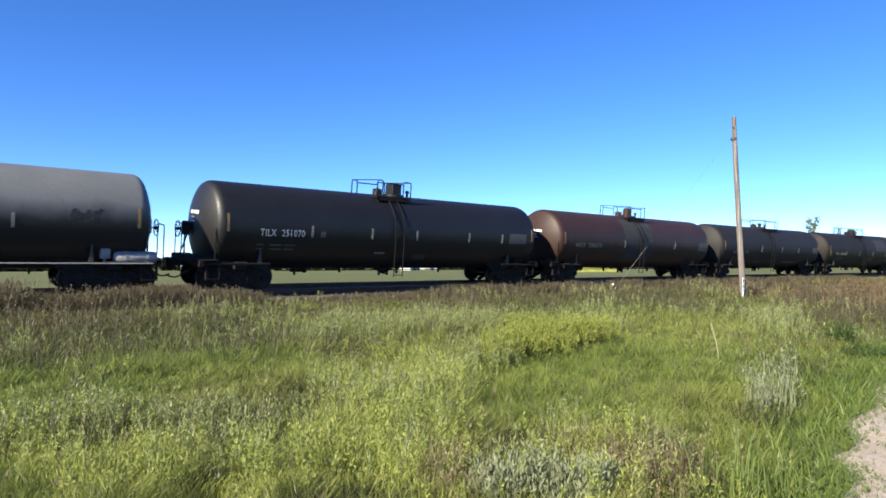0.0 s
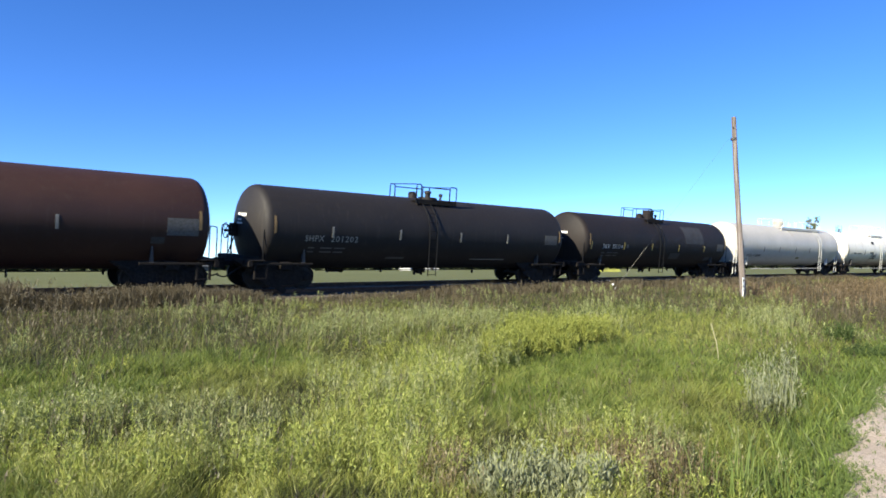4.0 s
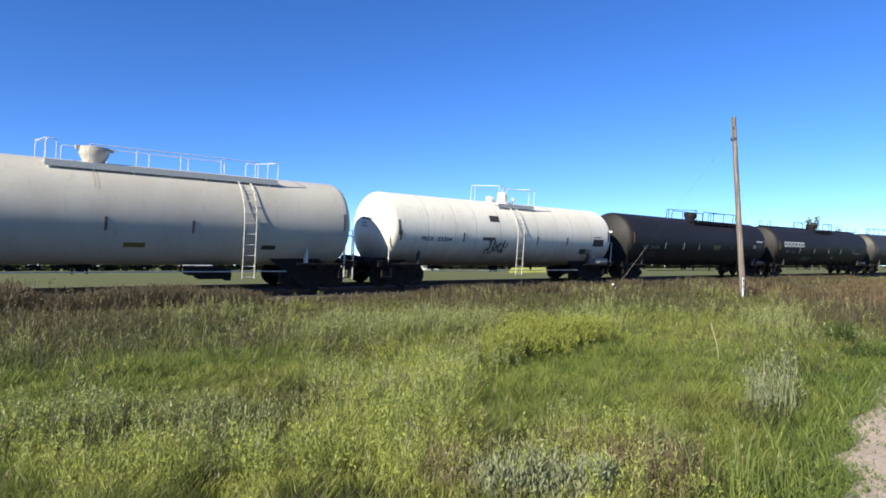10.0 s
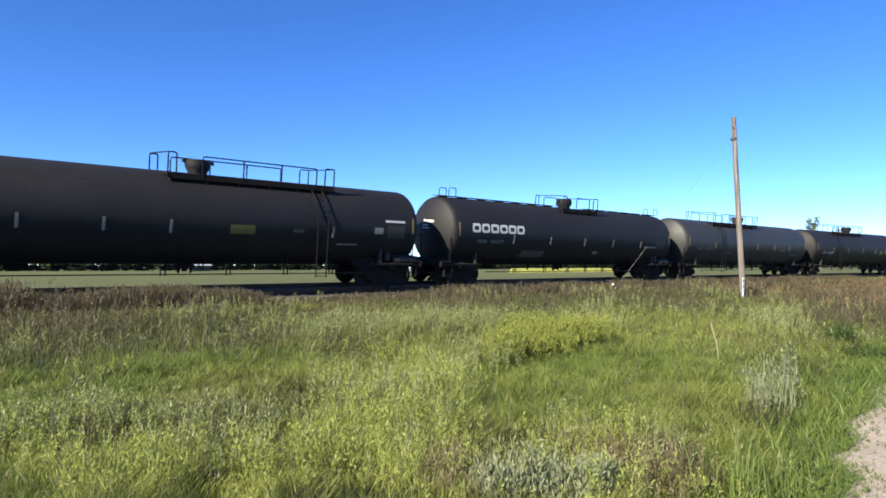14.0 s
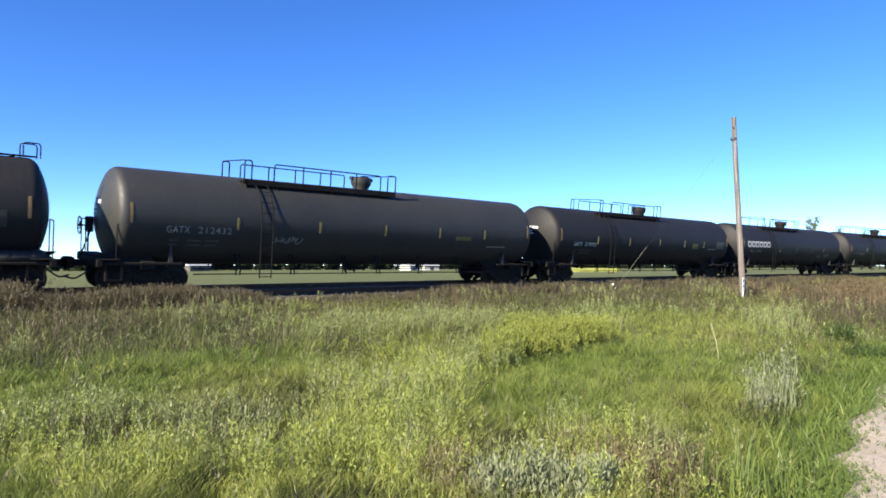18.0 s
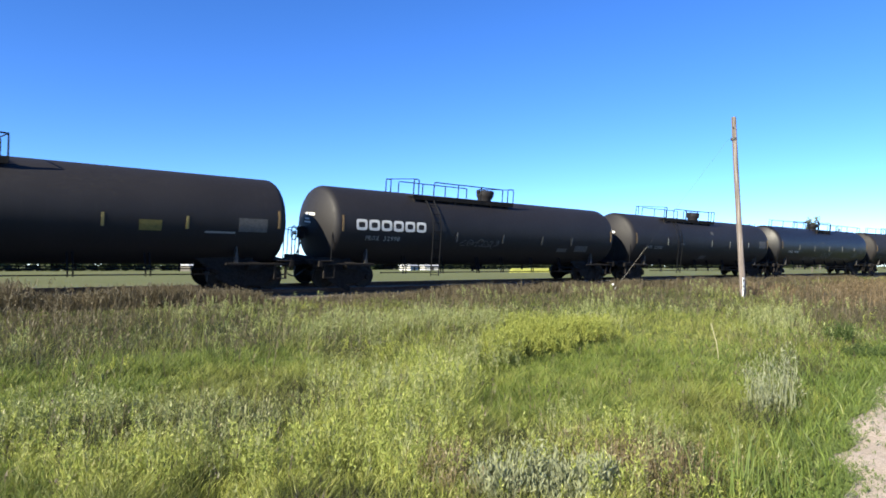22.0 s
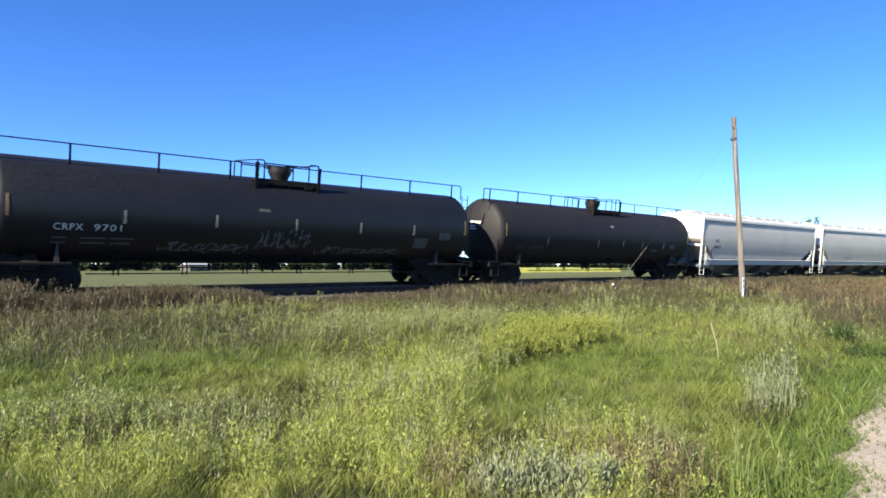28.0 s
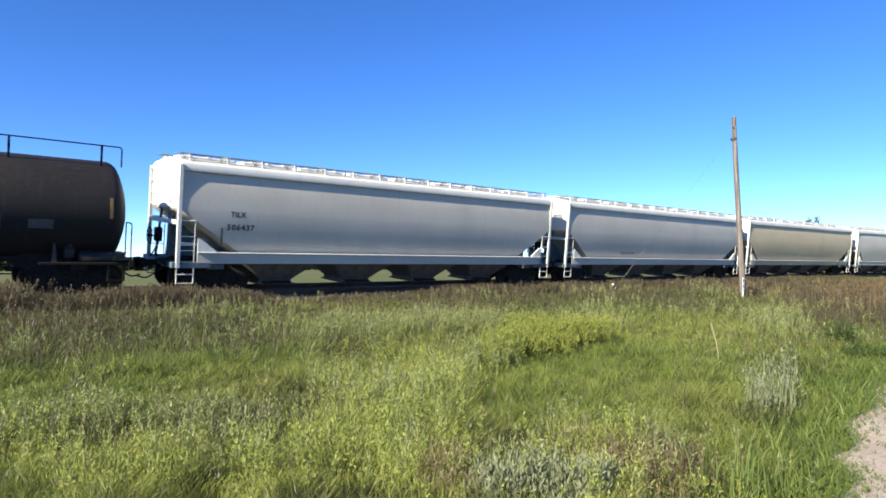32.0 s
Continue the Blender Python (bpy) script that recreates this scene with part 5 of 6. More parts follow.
def soup(name, verts, faces, mat, smooth=False):
    """A mesh from arrays; faces all of one length."""
    verts, faces = np.asarray(verts, np.float32), np.asarray(faces, np.int32)
    me = bpy.data.meshes.new(name)
    me.vertices.add(len(verts))
    me.vertices.foreach_set("co", verts.ravel())
    k = faces.shape[1]
    me.loops.add(faces.size)
    me.loops.foreach_set("vertex_index", faces.ravel())
    me.polygons.add(len(faces))
    me.polygons.foreach_set("loop_start", np.arange(len(faces), dtype=np.int32) * k)
    me.polygons.foreach_set("loop_total", np.full(len(faces), k, np.int32))
    me.update(calc_edges=True)
    me.materials.append(mat)
    if smooth:
        me.polygons.foreach_set("use_smooth", [True] * len(faces))
    return new(name, me)


# rapeseed field in flower
CANOLA = plain("flowering_rapeseed", (0.26, 0.27, 0.045), 0.9, 0, 0.35, 0.6)
rng = np.random.default_rng(5)
gx, gy = np.meshgrid(np.linspace(0, 40, 40), np.linspace(66, 150, 50))
top = 0.95 + 0.12 * rng.random(gx.shape) - 0.9 * ((gx < 0.5) | (gx > 39.5) | (gy < 67) | (gy > 149))
co = np.stack([92 + gx + 1.06 * (gy - 66), gy, top], -1).reshape(-1, 3)
i = np.arange(gx.size).reshape(gx.shape)
canola = soup("rapeseed_field", co, np.stack([i[:-1, :-1], i[:-1, 1:], i[1:, 1:], i[1:, :-1]], -1).reshape(-1, 4), CANOLA)
tagged(canola, "bright yellow rapeseed field in flower beyond the hay field", "crop field", kind="structure")


# low farm buildings far off
def shed(x, y, w, d, h, wallmat, roofmat, label, turn=0):
    ob = tagged(empty("farm_shed", pose(x, y, 0.2, 0, 0, turn)), label, "shed")
    bm = bmesh.new()
    box(bm, -w / 2, w / 2, -d / 2, d / 2, 0, h)
    part("wall", bm, wallmat, ob, smooth=0)
    bm = bmesh.new()
    rise = d * 0.2
    v = [bm.verts.new(p) for p in ((-w / 2 - .3, -d / 2 - .3, h - .05), (w / 2 + .3, -d / 2 - .3, h - .05), (w / 2 + .3, 0, h + rise), (-w / 2 - .3, 0, h + rise), (-w / 2 - .3, d / 2 + .3, h - .05), (w / 2 + .3, d / 2 + .3, h - .05))]
    bm.faces.new((v[0], v[1], v[2], v[3]))
    bm.faces.new((v[3], v[2], v[5], v[4]))
    bm.faces.new((v[0], v[3], v[4]))
    bm.faces.new((v[1], v[5], v[2]))
    bm.faces.new((v[0], v[4], v[5], v[1]))
    part("roof", bm, roofmat, ob, smooth=0)
    bm = bmesh.new()
    box(bm, -w * 0.12, w * 0.12, -d / 2 - 0.06, -d / 2 - 0.01, 0, h * 0.75)
    part("door", bm, FENCE, ob, "dark sliding door", smooth=0)
    return ob


SHEDW = plain("white_shed_cladding", (0.40, 0.40, 0.385), 0.6, 0, 0.1, 3)
BARNGREY = plain("weathered_grey_boards", (0.09, 0.085, 0.075), 0.85, 0, 0.3, 2)
SHEDR = plain("grey_shed_roof", (0.42, 0.43, 0.45), 0.5, 0.3, 0.15, 3)
shed(119, 134, 4.5, 4, 1.5, SHEDW, SHEDR, "small white shed far across the field", 20)
shed(130.5, 138, 5, 4, 1.5, SHEDW, SHEDR, "small white shed with a grey roof far across the field", -15)
shed(58.9, 147.9, 6, 5, 1.5, BARNGREY, SHEDR, "low grey shed with a pale roof beyond the hay field", 10)

# hedge and shelter belt on the skyline
HEDGE = leaf_material("distant_hedge_leaves", (0.01584, 0.02592, 0.01152), (0.0324, 0.0468, 0.01872))
rng = np.random.default_rng(11)


def clumps(centres, sizes, count, leaf):
    """Loose clouds of small leaf quads round given centres."""
    n = len(centres) * count
    c = np.repeat(np.asarray(centres), count, 0)
    s = np.repeat(np.asarray(sizes), count, 0)
    p = rng.normal(size=(n, 3))
    p /= np.linalg.norm(p, axis=1, keepdims=True)
    p = c + p * s * (rng.random((n, 1)) ** 0.4)
    a, b = rng.normal(size=(n, 3)), rng.normal(size=(n, 3))
    a /= np.linalg.norm(a, axis=1, keepdims=True)
    b -= a * np.sum(a * b, 1, keepdims=True)
    b /= np.linalg.norm(b, axis=1, keepdims=True)
    k = leaf * (0.6 + 0.8 * rng.random((n, 1)))
    v = np.stack([p - a * k, p - b * k * 0.55, p + a * k, p + b * k * 0.55], 1).reshape(-1, 3)
    return v, np.arange(n * 4).reshape(-1, 4)


cs, ss = [], []
for i in range(520):
    x = -60 + i * 1.5 + rng.random() * 1.2
    h = 1.9 + 0.9 * rng.random() + 0.7 * math.sin(i * 0.11) ** 2
    cs.append((x, 172 + 6 * rng.random(), 0.2 + h * 0.55))
    ss.append((1.5, 1.3, h * 0.6))
v, f = clumps(cs, ss, 46, 0.9)
tagged(soup("distant_hedge", v, f, HEDGE), "dark low hedge along the far skyline", "hedge", kind="stuff")

BARK = plain("grey_poplar_bark", (0.1152, 0.1008, 0.0864), 0.9, 0, 0.3, 5)
POPLAR = leaf_material("pale_poplar_leaves", (0.075, 0.1, 0.058), (0.145, 0.17, 0.095))


def poplar(x, y, h, width, leaves, label, leaf=0.22, seed=1):
    r = random.Random(seed)
    ob = tagged(empty("poplar_tree", pose(x, y, 0.2, 0, 0, seed * 40)), label, "tree", "poplars on the skyline")
    bm = bmesh.new()
    tube(bm, [(0, 0, -0.2), (0.05 * h * 0.1, 0, h * 0.4), (-0.1, 0.1, h * 0.8)], 0.012 * h, 6)
    part("trunk", bm, BARK, ob)
    cs, ss = [], []
    bm = bmesh.new()
    for i in range(16):
        z = h * (0.25 + 0.72 * r.random())
        a, w = r.random() * math.tau, width * (1.1 - abs(z / h - 0.5)) * (0.5 + 0.6 * r.random())
        tip = Vector((math.cos(a) * w, math.sin(a) * w, min(h, z + 0.16 * h)))
        tube(bm, [(0, 0, z * 0.8), tip * 0.6 + Vector((0, 0, z * 0.36)), tip], 0.004 * h, 4)
        cs.append(tip)
        ss.append((width * 0.4, width * 0.4, h * 0.09))
        cs.append(tip * 0.6 + Vector((0, 0, z * 0.36)))
        ss.append((width * 0.3, width * 0.3, h * 0.07))
    part("limb", bm, BARK, ob)
    v, f = clumps([tuple(c) for c in cs], ss, leaves, leaf)
    crown = soup("crown", v, f, POPLAR)
    crown.parent = ob
    return ob


poplar(165, 36, 12.4, 1.7, 22, "slender young poplar with an open pale crown", 0.3, 3)
poplar(203, 42, 12.0, 1.0, 9, "nearly bare thin poplar on the skyline", 0.22, 5)
poplar(61, 110, 5.0, 1.6, 40, "small pale tree across the hay field", 0.2, 8)
for i in range(13):
    a = random.Random(40 + i)
    poplar(215 + i * 17 + a.random() * 8, 60 + 14 * a.random() + i * 2.0, 9.5 + 4 * a.random(), 1.1, 7, "thin hazy poplar of a distant shelter belt", 0.24, 20 + i)


# ---- the weedy meadow between the path and the track ----
def value_noise(x, y, scale, seed):
    """Smooth patches from 0 to 1."""
    g = np.random.default_rng(seed).random((128, 128))
    u, v = np.asarray(x) * scale + 500.0, np.asarray(y) * scale + 500.0
    i, j = np.floor(u).astype(int), np.floor(v).astype(int)
    a, b = u - i, v - j
    a, b = a * a * (3 - 2 * a), b * b * (3 - 2 * b)
    i0, j0, i1, j1 = i % 128, j % 128, (i + 1) % 128, (j + 1) % 128
    return (g[i0, j0] * (1 - a) + g[i1, j0] * a) * (1 - b) + (g[i0, j1] * (1 - a) + g[i1, j1] * a) * b


def patches(x, y, scale, seed):
    return 0.6 * value_noise(x, y, scale, seed) + 0.28 * value_noise(x, y, scale * 2.3, seed + 1) + 0.12 * value_noise(x, y, scale * 5.1, seed + 2)


def off_track(x, y):
    """Distance from the track's centre line, towards the meadow."""
    return track_y(x) - y


def from_eye(x, y):
    return np.hypot(x - EYE.x, y - EYE.y)


def scatter(rng, n, x0, x1, y0, y1):
    x, y = x0 + (x1 - x0) * rng.random(n), y0 + (y1 - y0) * rng.random(n)
    d, r = off_track(x, y), from_eye(x, y)
    edge = path_edge(x)
    ok = (d > 2.3) & (r > 1.7) & ((y > edge + 0.12 * np.sin(7 * x)) | (y < edge - 5.6))
    return x[ok], y[ok]


def by_path(x, y):
    """Trodden plants stay low at the edge of the path."""
    return 0.2 + 0.8 * np.clip((y - path_edge(x)) / 1.2, 0, 1)


def thin(rng, x, y, near, power, *more):
    """Fewer and coarser plants farther off."""
    r = from_eye(x, y)
    k = rng.random(len(x)) < np.minimum(1.0, (near / r) ** power)
    return x[k], y[k]


def blades(rng, x, y, h, w, bend, z=None, drift=(0.12, 0.05)):
    """Tapered grass blades of three triangles each."""
    n = len(x)
    z = ground_z(x, y) - 0.02 if z is None else z
    a = rng.random(n) * math.tau
    face = rng.random(n) * math.tau
    dx, dy = np.cos(a) * bend + drift[0] * h, np.sin(a) * bend + drift[1] * h
    sx, sy = np.cos(face) * w / 2, np.sin(face) * w / 2
    v = np.empty((n, 5, 3))
    for k, (f, g, s) in enumerate(((0, 0, -1), (0, 0, 1), (0.55, 0.33, -0.75), (0.55, 0.33, 0.75))):
        v[:, k] = np.stack([x + dx * g + s * sx, y + dy * g + s * sy, z + h * f], 1)
    v[:, 4] = np.stack([x + dx, y + dy, z + h], 1)
    f = np.array([[0, 1, 3], [0, 3, 2], [2, 3, 4]])[None] + (np.arange(n) * 5)[:, None, None]
    return v.reshape(-1, 3), f.reshape(-1, 3)


def seed_stalks(rng, x, y, h, w, head, spread, spikes):
    """Thin stalks, each with a loose head of small slanting spikelets."""
    n = len(x)
    z = ground_z(x, y) - 0.02
    a = rng.random(n) * math.tau
    lean = h * (0.05 + 0.22 * rng.random(n))
    tip = np.stack([x + np.cos(a) * lean + 0.1 * h, y + np.sin(a) * lean, z + h], 1)
    base = np.stack([x, y, z], 1)
    sx = np.stack([-np.sin(a) * w / 2, np.cos(a) * w / 2, np.zeros(n)], 1)
    stem_v = np.stack([base - sx, base + sx, tip + sx * 0.6, tip - sx * 0.6], 1).reshape(-1, 3)
    stem_f = (np.array([[0, 1, 2], [0, 2, 3]])[None] + (np.arange(n) * 4)[:, None, None]).reshape(-1, 3)
    c = np.repeat(tip, spikes, 0)
    hh, ww = np.repeat(head, spikes), np.repeat(w, spikes)
    m = len(c)
    b = rng.random(m) * math.tau
    up = rng.random(m)
    c = c + np.stack([np.cos(b) * spread * hh * (1 - up) , np.sin(b) * spread * hh * (1 - up), (up - 0.85) * hh], 1)
    d = np.stack([np.cos(b) * 0.45, np.sin(b) * 0.45, np.ones(m)], 1) * (hh * 0.24)[:, None]
    t = np.stack([-np.sin(b), np.cos(b), np.zeros(m)], 1) * (ww * 1.6 + 0.004)[:, None]
    hv = np.stack([c - t * 0.5, c + t * 0.5, c + d], 1).reshape(-1, 3)
    hf = np.arange(m * 3).reshape(-1, 3)
    return stem_v, stem_f, hv, hf


def leafy(rng, x, y, h, leaves, leaf, width, rise=0.35):
    """Upright weeds: thin stems clothed with small leaves, denser to the top."""
    n = len(x)
    z = ground_z(x, y) - 0.02
    a = rng.random(n) * math.tau
    lean = h * 0.22 * rng.random(n)
    c = np.repeat(np.arange(n), leaves)
    m = len(c)
    f = rise + (1 - rise) * rng.random(m) ** 0.7
    p = np.stack([x[c] + np.cos(a[c]) * lean[c] * f, y[c] + np.sin(a[c]) * lean[c] * f, z[c] + h[c] * f], 1)
    b = rng.random(m) * math.tau
    q = width * h[c] * (1.15 - f) * rng.random(m)
    p += np.stack([np.cos(b) * q, np.sin(b) * q, np.zeros(m)], 1)
    e = rng.normal(size=(m, 3)) * 0.7 + np.array([0, 0, 1.2])
    e /= np.linalg.norm(e, axis=1, keepdims=True)
    s = np.cross(e, rng.normal(size=(m, 3)))
    s /= np.linalg.norm(s, axis=1, keepdims=True)
    k = (leaf[c] * (0.6 + 0.8 * rng.random(m)))[:, None]
    return np.stack([p, p + e * k * 0.6 + s * k * 0.125, p + e * k * 1.25, p + e * k * 0.6 - s * k * 0.125], 1).reshape(-1, 3), np.arange(m * 4).reshape(-1, 4)


def stems(rng, x, y, h, w):
    return blades(rng, x, y, h, w, 0.05 * h)


def joined(sets):
    vs, fs, o = [], [], 0
    for v, f in sets:
        vs.append(v)
        fs.append(f + o)
        o += len(v)
    return np.concatenate(vs), np.concatenate(fs)


def blade_material(name, dark, mid, bright, straw, scale=0.35, dry=0.35, lush=0.5):
    m, n, l, b = material(name)
    g = n.new("ShaderNodeNewGeometry")
    c = ramp(n, l, g.outputs["Random Per Island"], [(0.0, dark), (0.4, mid), (0.8, bright), (1.0, straw)])
    oc = coords(n)
    c = mix(n, l, ramp(n, l, noise_tex(n, l, oc, scale * 0.5, 4, 0.6, (1.0, 1.6, 0.2)), [(0.46, 0.0), (0.66, dry)]), c, straw)
    c = mix(n, l, ramp(n, l, noise_tex(n, l, oc, scale * 0.36, 3, 0.55, (1.0, 1.5, 0.2)), [(0.44, 0.0), (0.60, lush)]), c, bright)
    c = mix(n, l, ramp(n, l, noise_tex(n, l, oc, scale * 0.8, 4, 0.6, (1.0, 1.7, 0.2)), [(0.34, 0.7), (0.48, 0.0)]), c, dark)
    # single plants differ from their neighbours
    tuft = noise_tex(n, l, oc, 3.2, 3, 0.6, (1.0, 1.3, 0.3))
    c = mix(n, l, ramp(n, l, tuft, [(0.36, 0.75), (0.5, 0.0)]), c, tuple(0.55 * v for v in dark))
    c = mix(n, l, ramp(n, l, tuft, [(0.54, 0.0), (0.7, 0.7)]), c, bright)
    l.new(c, b.inputs["Base Color"])
    b.inputs["Roughness"].default_value = 0.5
    b.inputs["Specular IOR Level"].default_value = 0.35
    t = n.new("ShaderNodeBsdfTranslucent")
    l.new(c, t.inputs[0])
    mx = n.new("ShaderNodeMixShader")
    mx.inputs[0].default_value = 0.4
    l.new(b.outputs[0], mx.inputs[1])
    l.new(t.outputs[0], mx.inputs[2])
    l.new(mx.outputs[0], n["Material Output"].inputs[0])
    return m


GRASS = blade_material("meadow_grass", (0.085, 0.107, 0.023), (0.16, 0.195, 0.038), (0.245, 0.28, 0.06), (0.29, 0.27, 0.115), 0.5, 0.4, 0.35)
DRYGRASS = blade_material("dry_brown_grass", (0.032, 0.041, 0.018), (0.049, 0.058, 0.024), (0.069, 0.078, 0.031), (0.108, 0.098, 0.054), 0.6, 0.4, 0.25)
LUSHGRASS = blade_material("lush_green_grass", (0.066, 0.105, 0.02), (0.12, 0.172, 0.032), (0.172, 0.23, 0.045), (0.21, 0.235, 0.062), 0.6, 0.2, 0.3)
BROADGRASS = blade_material("broad_yellow_green_grass", (0.12, 0.152, 0.031), (0.25, 0.288, 0.056), (0.385, 0.405, 0.105), (0.4928, 0.4816, 0.2128), 0.6, 0.3, 0.3)
BROME = blade_material("dry_brome", (0.055, 0.05, 0.028), (0.092, 0.079, 0.045), (0.14, 0.113, 0.066), (0.215, 0.17, 0.115), 0.5, 0.4, 0.3)
PALEHEAD = blade_material("pale_seed_heads", (0.144, 0.1692, 0.0648), (0.216, 0.2376, 0.0972), (0.2736, 0.288, 0.1296), (0.36, 0.3456, 0.1872), 0.6, 0.4, 0.3)
CLOVER = leaf_material("yellow_green_clover", (0.115, 0.14, 0.03), (0.26, 0.29, 0.062), (0.42, 0.425, 0.13))
FORB = leaf_material("pale_weed_leaves", (0.13, 0.163, 0.056), (0.255, 0.288, 0.113), (0.45, 0.45, 0.245))
YELLOWLEAF = leaf_material("yellow_green_weed_leaves", (0.13, 0.17, 0.036), (0.3, 0.34, 0.08), (0.5, 0.505, 0.2))
RUSSET = blade_material("russet_grass_heads", (0.075, 0.055, 0.028), (0.14, 0.105, 0.055), (0.21, 0.155, 0.085), (0.30, 0.225, 0.135), 0.5, 0.3, 0.3)
TUFT = blade_material("warm_brown_stems", (0.12, 0.088, 0.046), (0.2, 0.155, 0.082), (0.28, 0.23, 0.125), (0.36, 0.31, 0.19), 0.5, 0.3, 0.3)
SAGE = leaf_material("silver_sage_leaves", (0.17, 0.19, 0.1), (0.265, 0.285, 0.17), (0.37, 0.385, 0.25))
BUSH = leaf_material("deep_green_leaves", (0.0324, 0.054, 0.01584), (0.0612, 0.0936, 0.0252))
LOWWEED = leaf_material("low_green_weeds", (0.06854, 0.1048, 0.02822), (0.129, 0.1814, 0.04838), (0.1935, 0.2258, 0.07258))

# where each kind of plant has the upper hand: centre x, y, half length, half width, heading
DRY_SPOTS = ((4.4, -10.3, 1.8, 1.0, 68), (1.3, -9.5, 2.2, 0.9, 82), (0.9, -6.0, 4.0, 0.9, 83), (3.4, -6.5, 5.0, 2.3, 75), (2.3, -9.3, 1.6, 2.3, 76), (3.2, 0.1, 8, 1.9, 82), (5.8, -3.1, 8.8, 2.5, 73), (5.4, -9.3, 2.7, 1.4, 67), (1.5, -10.9, 1.2, 0.6, 82), (21.3, -3.5, 8.9, 4.4, 41), (23.2, -7.6, 6.2, 2.9, 31), (34.5, -11.3, 17, 2.5, 17), (10.2, -18.1, 1.2, 0.4, 20), (6.6, -19.0, 0.5, 0.35, 23), (4.3, -19.3, 0.5, 0.3, 30), (36.7, -7.6, 9, 4.2, 21))
LUSH_SPOTS = ((2.6, -12.0, 1.1, 2.0, 75), (1.5, -13.8, 0.9, 1.1, 80), (4.2, -12.8, 1.0, 0.7, 65), (5.3, -17.0, 1.3, 1.2, 42), (8.7, -16.5, 2.2, 1.6, 31), (6.0, -19.7, 0.9, 0.4, 19), (0.9, -14.3, 0.6, 0.3, 84), (11.2, -17.9, 1.1, 0.6, 19))
BROAD_SPOTS = ((0.9, -16.1, 0.4, 0.25, 80), (1.55, -16.75, 0.45, 0.3, 70), (0.75, -15.2, 0.35, 0.2, 82), (4.3, -18.4, 0.35, 0.15, 40), (3.0, -16.9, 0.89, 0.39, 59), (1.9, -17.6, 0.38, 0.23, 66), (1.0, -17.0, 0.31, 0.26, 79), (3.2, -17.5, 1.18, 0.43, 54), (1.3, -17.3, 0.27, 0.29, 75), (4.9, -15.8, 1.15, 0.41, 51), (3.9, -18.7, 0.26, 0.31, 39), (3.9, -15.5, 0.74, 0.39, 58), (2.4, -17.4, 0.67, 0.26, 62), (4.6, -18.7, 0.29, 0.29, 33), (3.5, -19.1, 0.29, 0.78, 37))
PALE_SPOTS = ((1.75, -16.1, 0.6, 0.3, 72), (2.1, -16.9, 0.5, 0.3, 66), (0.8, -15.6, 0.5, 0.3, 82), (1.25, -15.2, 0.6, 0.25, 78), (1.7, -17.2, 0.4, 0.3, 70), (6.5, -15.0, 0.9, 0.45, 45), (5.4, -15.7, 0.7, 0.35, 47), (7.6, -10.4, 1.64, 0.83, 56), (9.1, -10.7, 1.81, 0.58, 51), (1.8, -16.8, 0.56, 0.26, 71), (1.3, -15.7, 0.56, 0.21, 79), (11.8, -13.2, 1.37, 0.65, 36), (3.6, -15.9, 0.61, 0.35, 59), (3.9, -16.5, 0.83, 0.29, 54), (10.1, -11.4, 1.38, 0.66, 46), (5.8, -11.4, 0.77, 0.46, 61), (16.8, -15.0, 1.91, 0.61, 22), (4.5, -19.2, 0.35, 0.18, 30))
CLOVER_SPOTS = ((7.3, -14.95, 0.5, 0.3, 43), (6.7, -15.2, 0.4, 0.22, 44), (8.7, -14.2, 0.87, 0.47, 41), (8.5, -14.7, 0.78, 0.3, 39), (9.9, -14.4, 0.81, 0.37, 37), (7.8, -14.6, 0.73, 0.43, 43))


def spots(x, y, where, ragged=31):
    """How much a kind of plant prevails, 0 to 1, with ragged borders."""
    x, y = np.asarray(x), np.asarray(y)
    dx, dy = 1.1 * (patches(x, y, 0.7, ragged) - 0.5), 1.1 * (patches(x, y, 0.7, ragged + 5) - 0.5)
    out = np.zeros(len(x))
    for cx, cy, a, b, t in where:
        c, s = math.cos(radians(t)), math.sin(radians(t))
        u = ((x + dx * b - cx) * c + (y + dy * b - cy) * s) / a
        w = (-(x + dx * b - cx) * s + (y + dy * b - cy) * c) / b
        out = np.maximum(out, np.exp(-0.75 * (u * u + w * w) ** 1.5))
    return out


rng = np.random.default_rng(21)
# blades of four kinds of grass, finest and densest beside the path
x, y = scatter(rng, 1600000, -9, 46, -21.6, -2.2)
x, y = thin(rng, x, y, 7.0, 1.45)
x2, y2 = scatter(rng, 420000, -0.5, 11, -20.8, -12.0)
x2, y2 = thin(rng, x2, y2, 5.5, 2.0)
x, y = np.concatenate([x, x2]), np.concatenate([y, y2])
r = from_eye(x, y)
n = len(x)
dry = np.maximum(spots(x, y, DRY_SPOTS), np.clip(5 * (patches(x, y, 0.33, 90) - 0.6), 0, 0.8))
lushy = np.maximum(spots(x, y, LUSH_SPOTS, 33), np.clip(5 * (patches(x, y, 0.3, 95) - 0.6), 0, 0.8))
broad = spots(x, y, BROAD_SPOTS, 35)
pick = rng.random((4, n)) * np.stack([np.full(n, 0.42), dry * 1.15, lushy, broad * 1.15])
kind = np.argmax(pick, 0)
tall = patches(x, y, 0.42, 30)
tuft = 0.3 + 1.5 * patches(x, y, 2.1, 36) ** 1.3
base_h = np.choose(kind, [0.08 + 0.15 * tall, 0.07 + 0.15 * tall, 0.08 + 0.12 * tall, 0.10 + 0.14 * tall]) * tuft
h = base_h * (0.5 + 0.9 * rng.random(n) ** 1.5) * by_path(x, y) * np.interp(off_track(x, y), [2.3, 4.5], [0.55, 1.0])
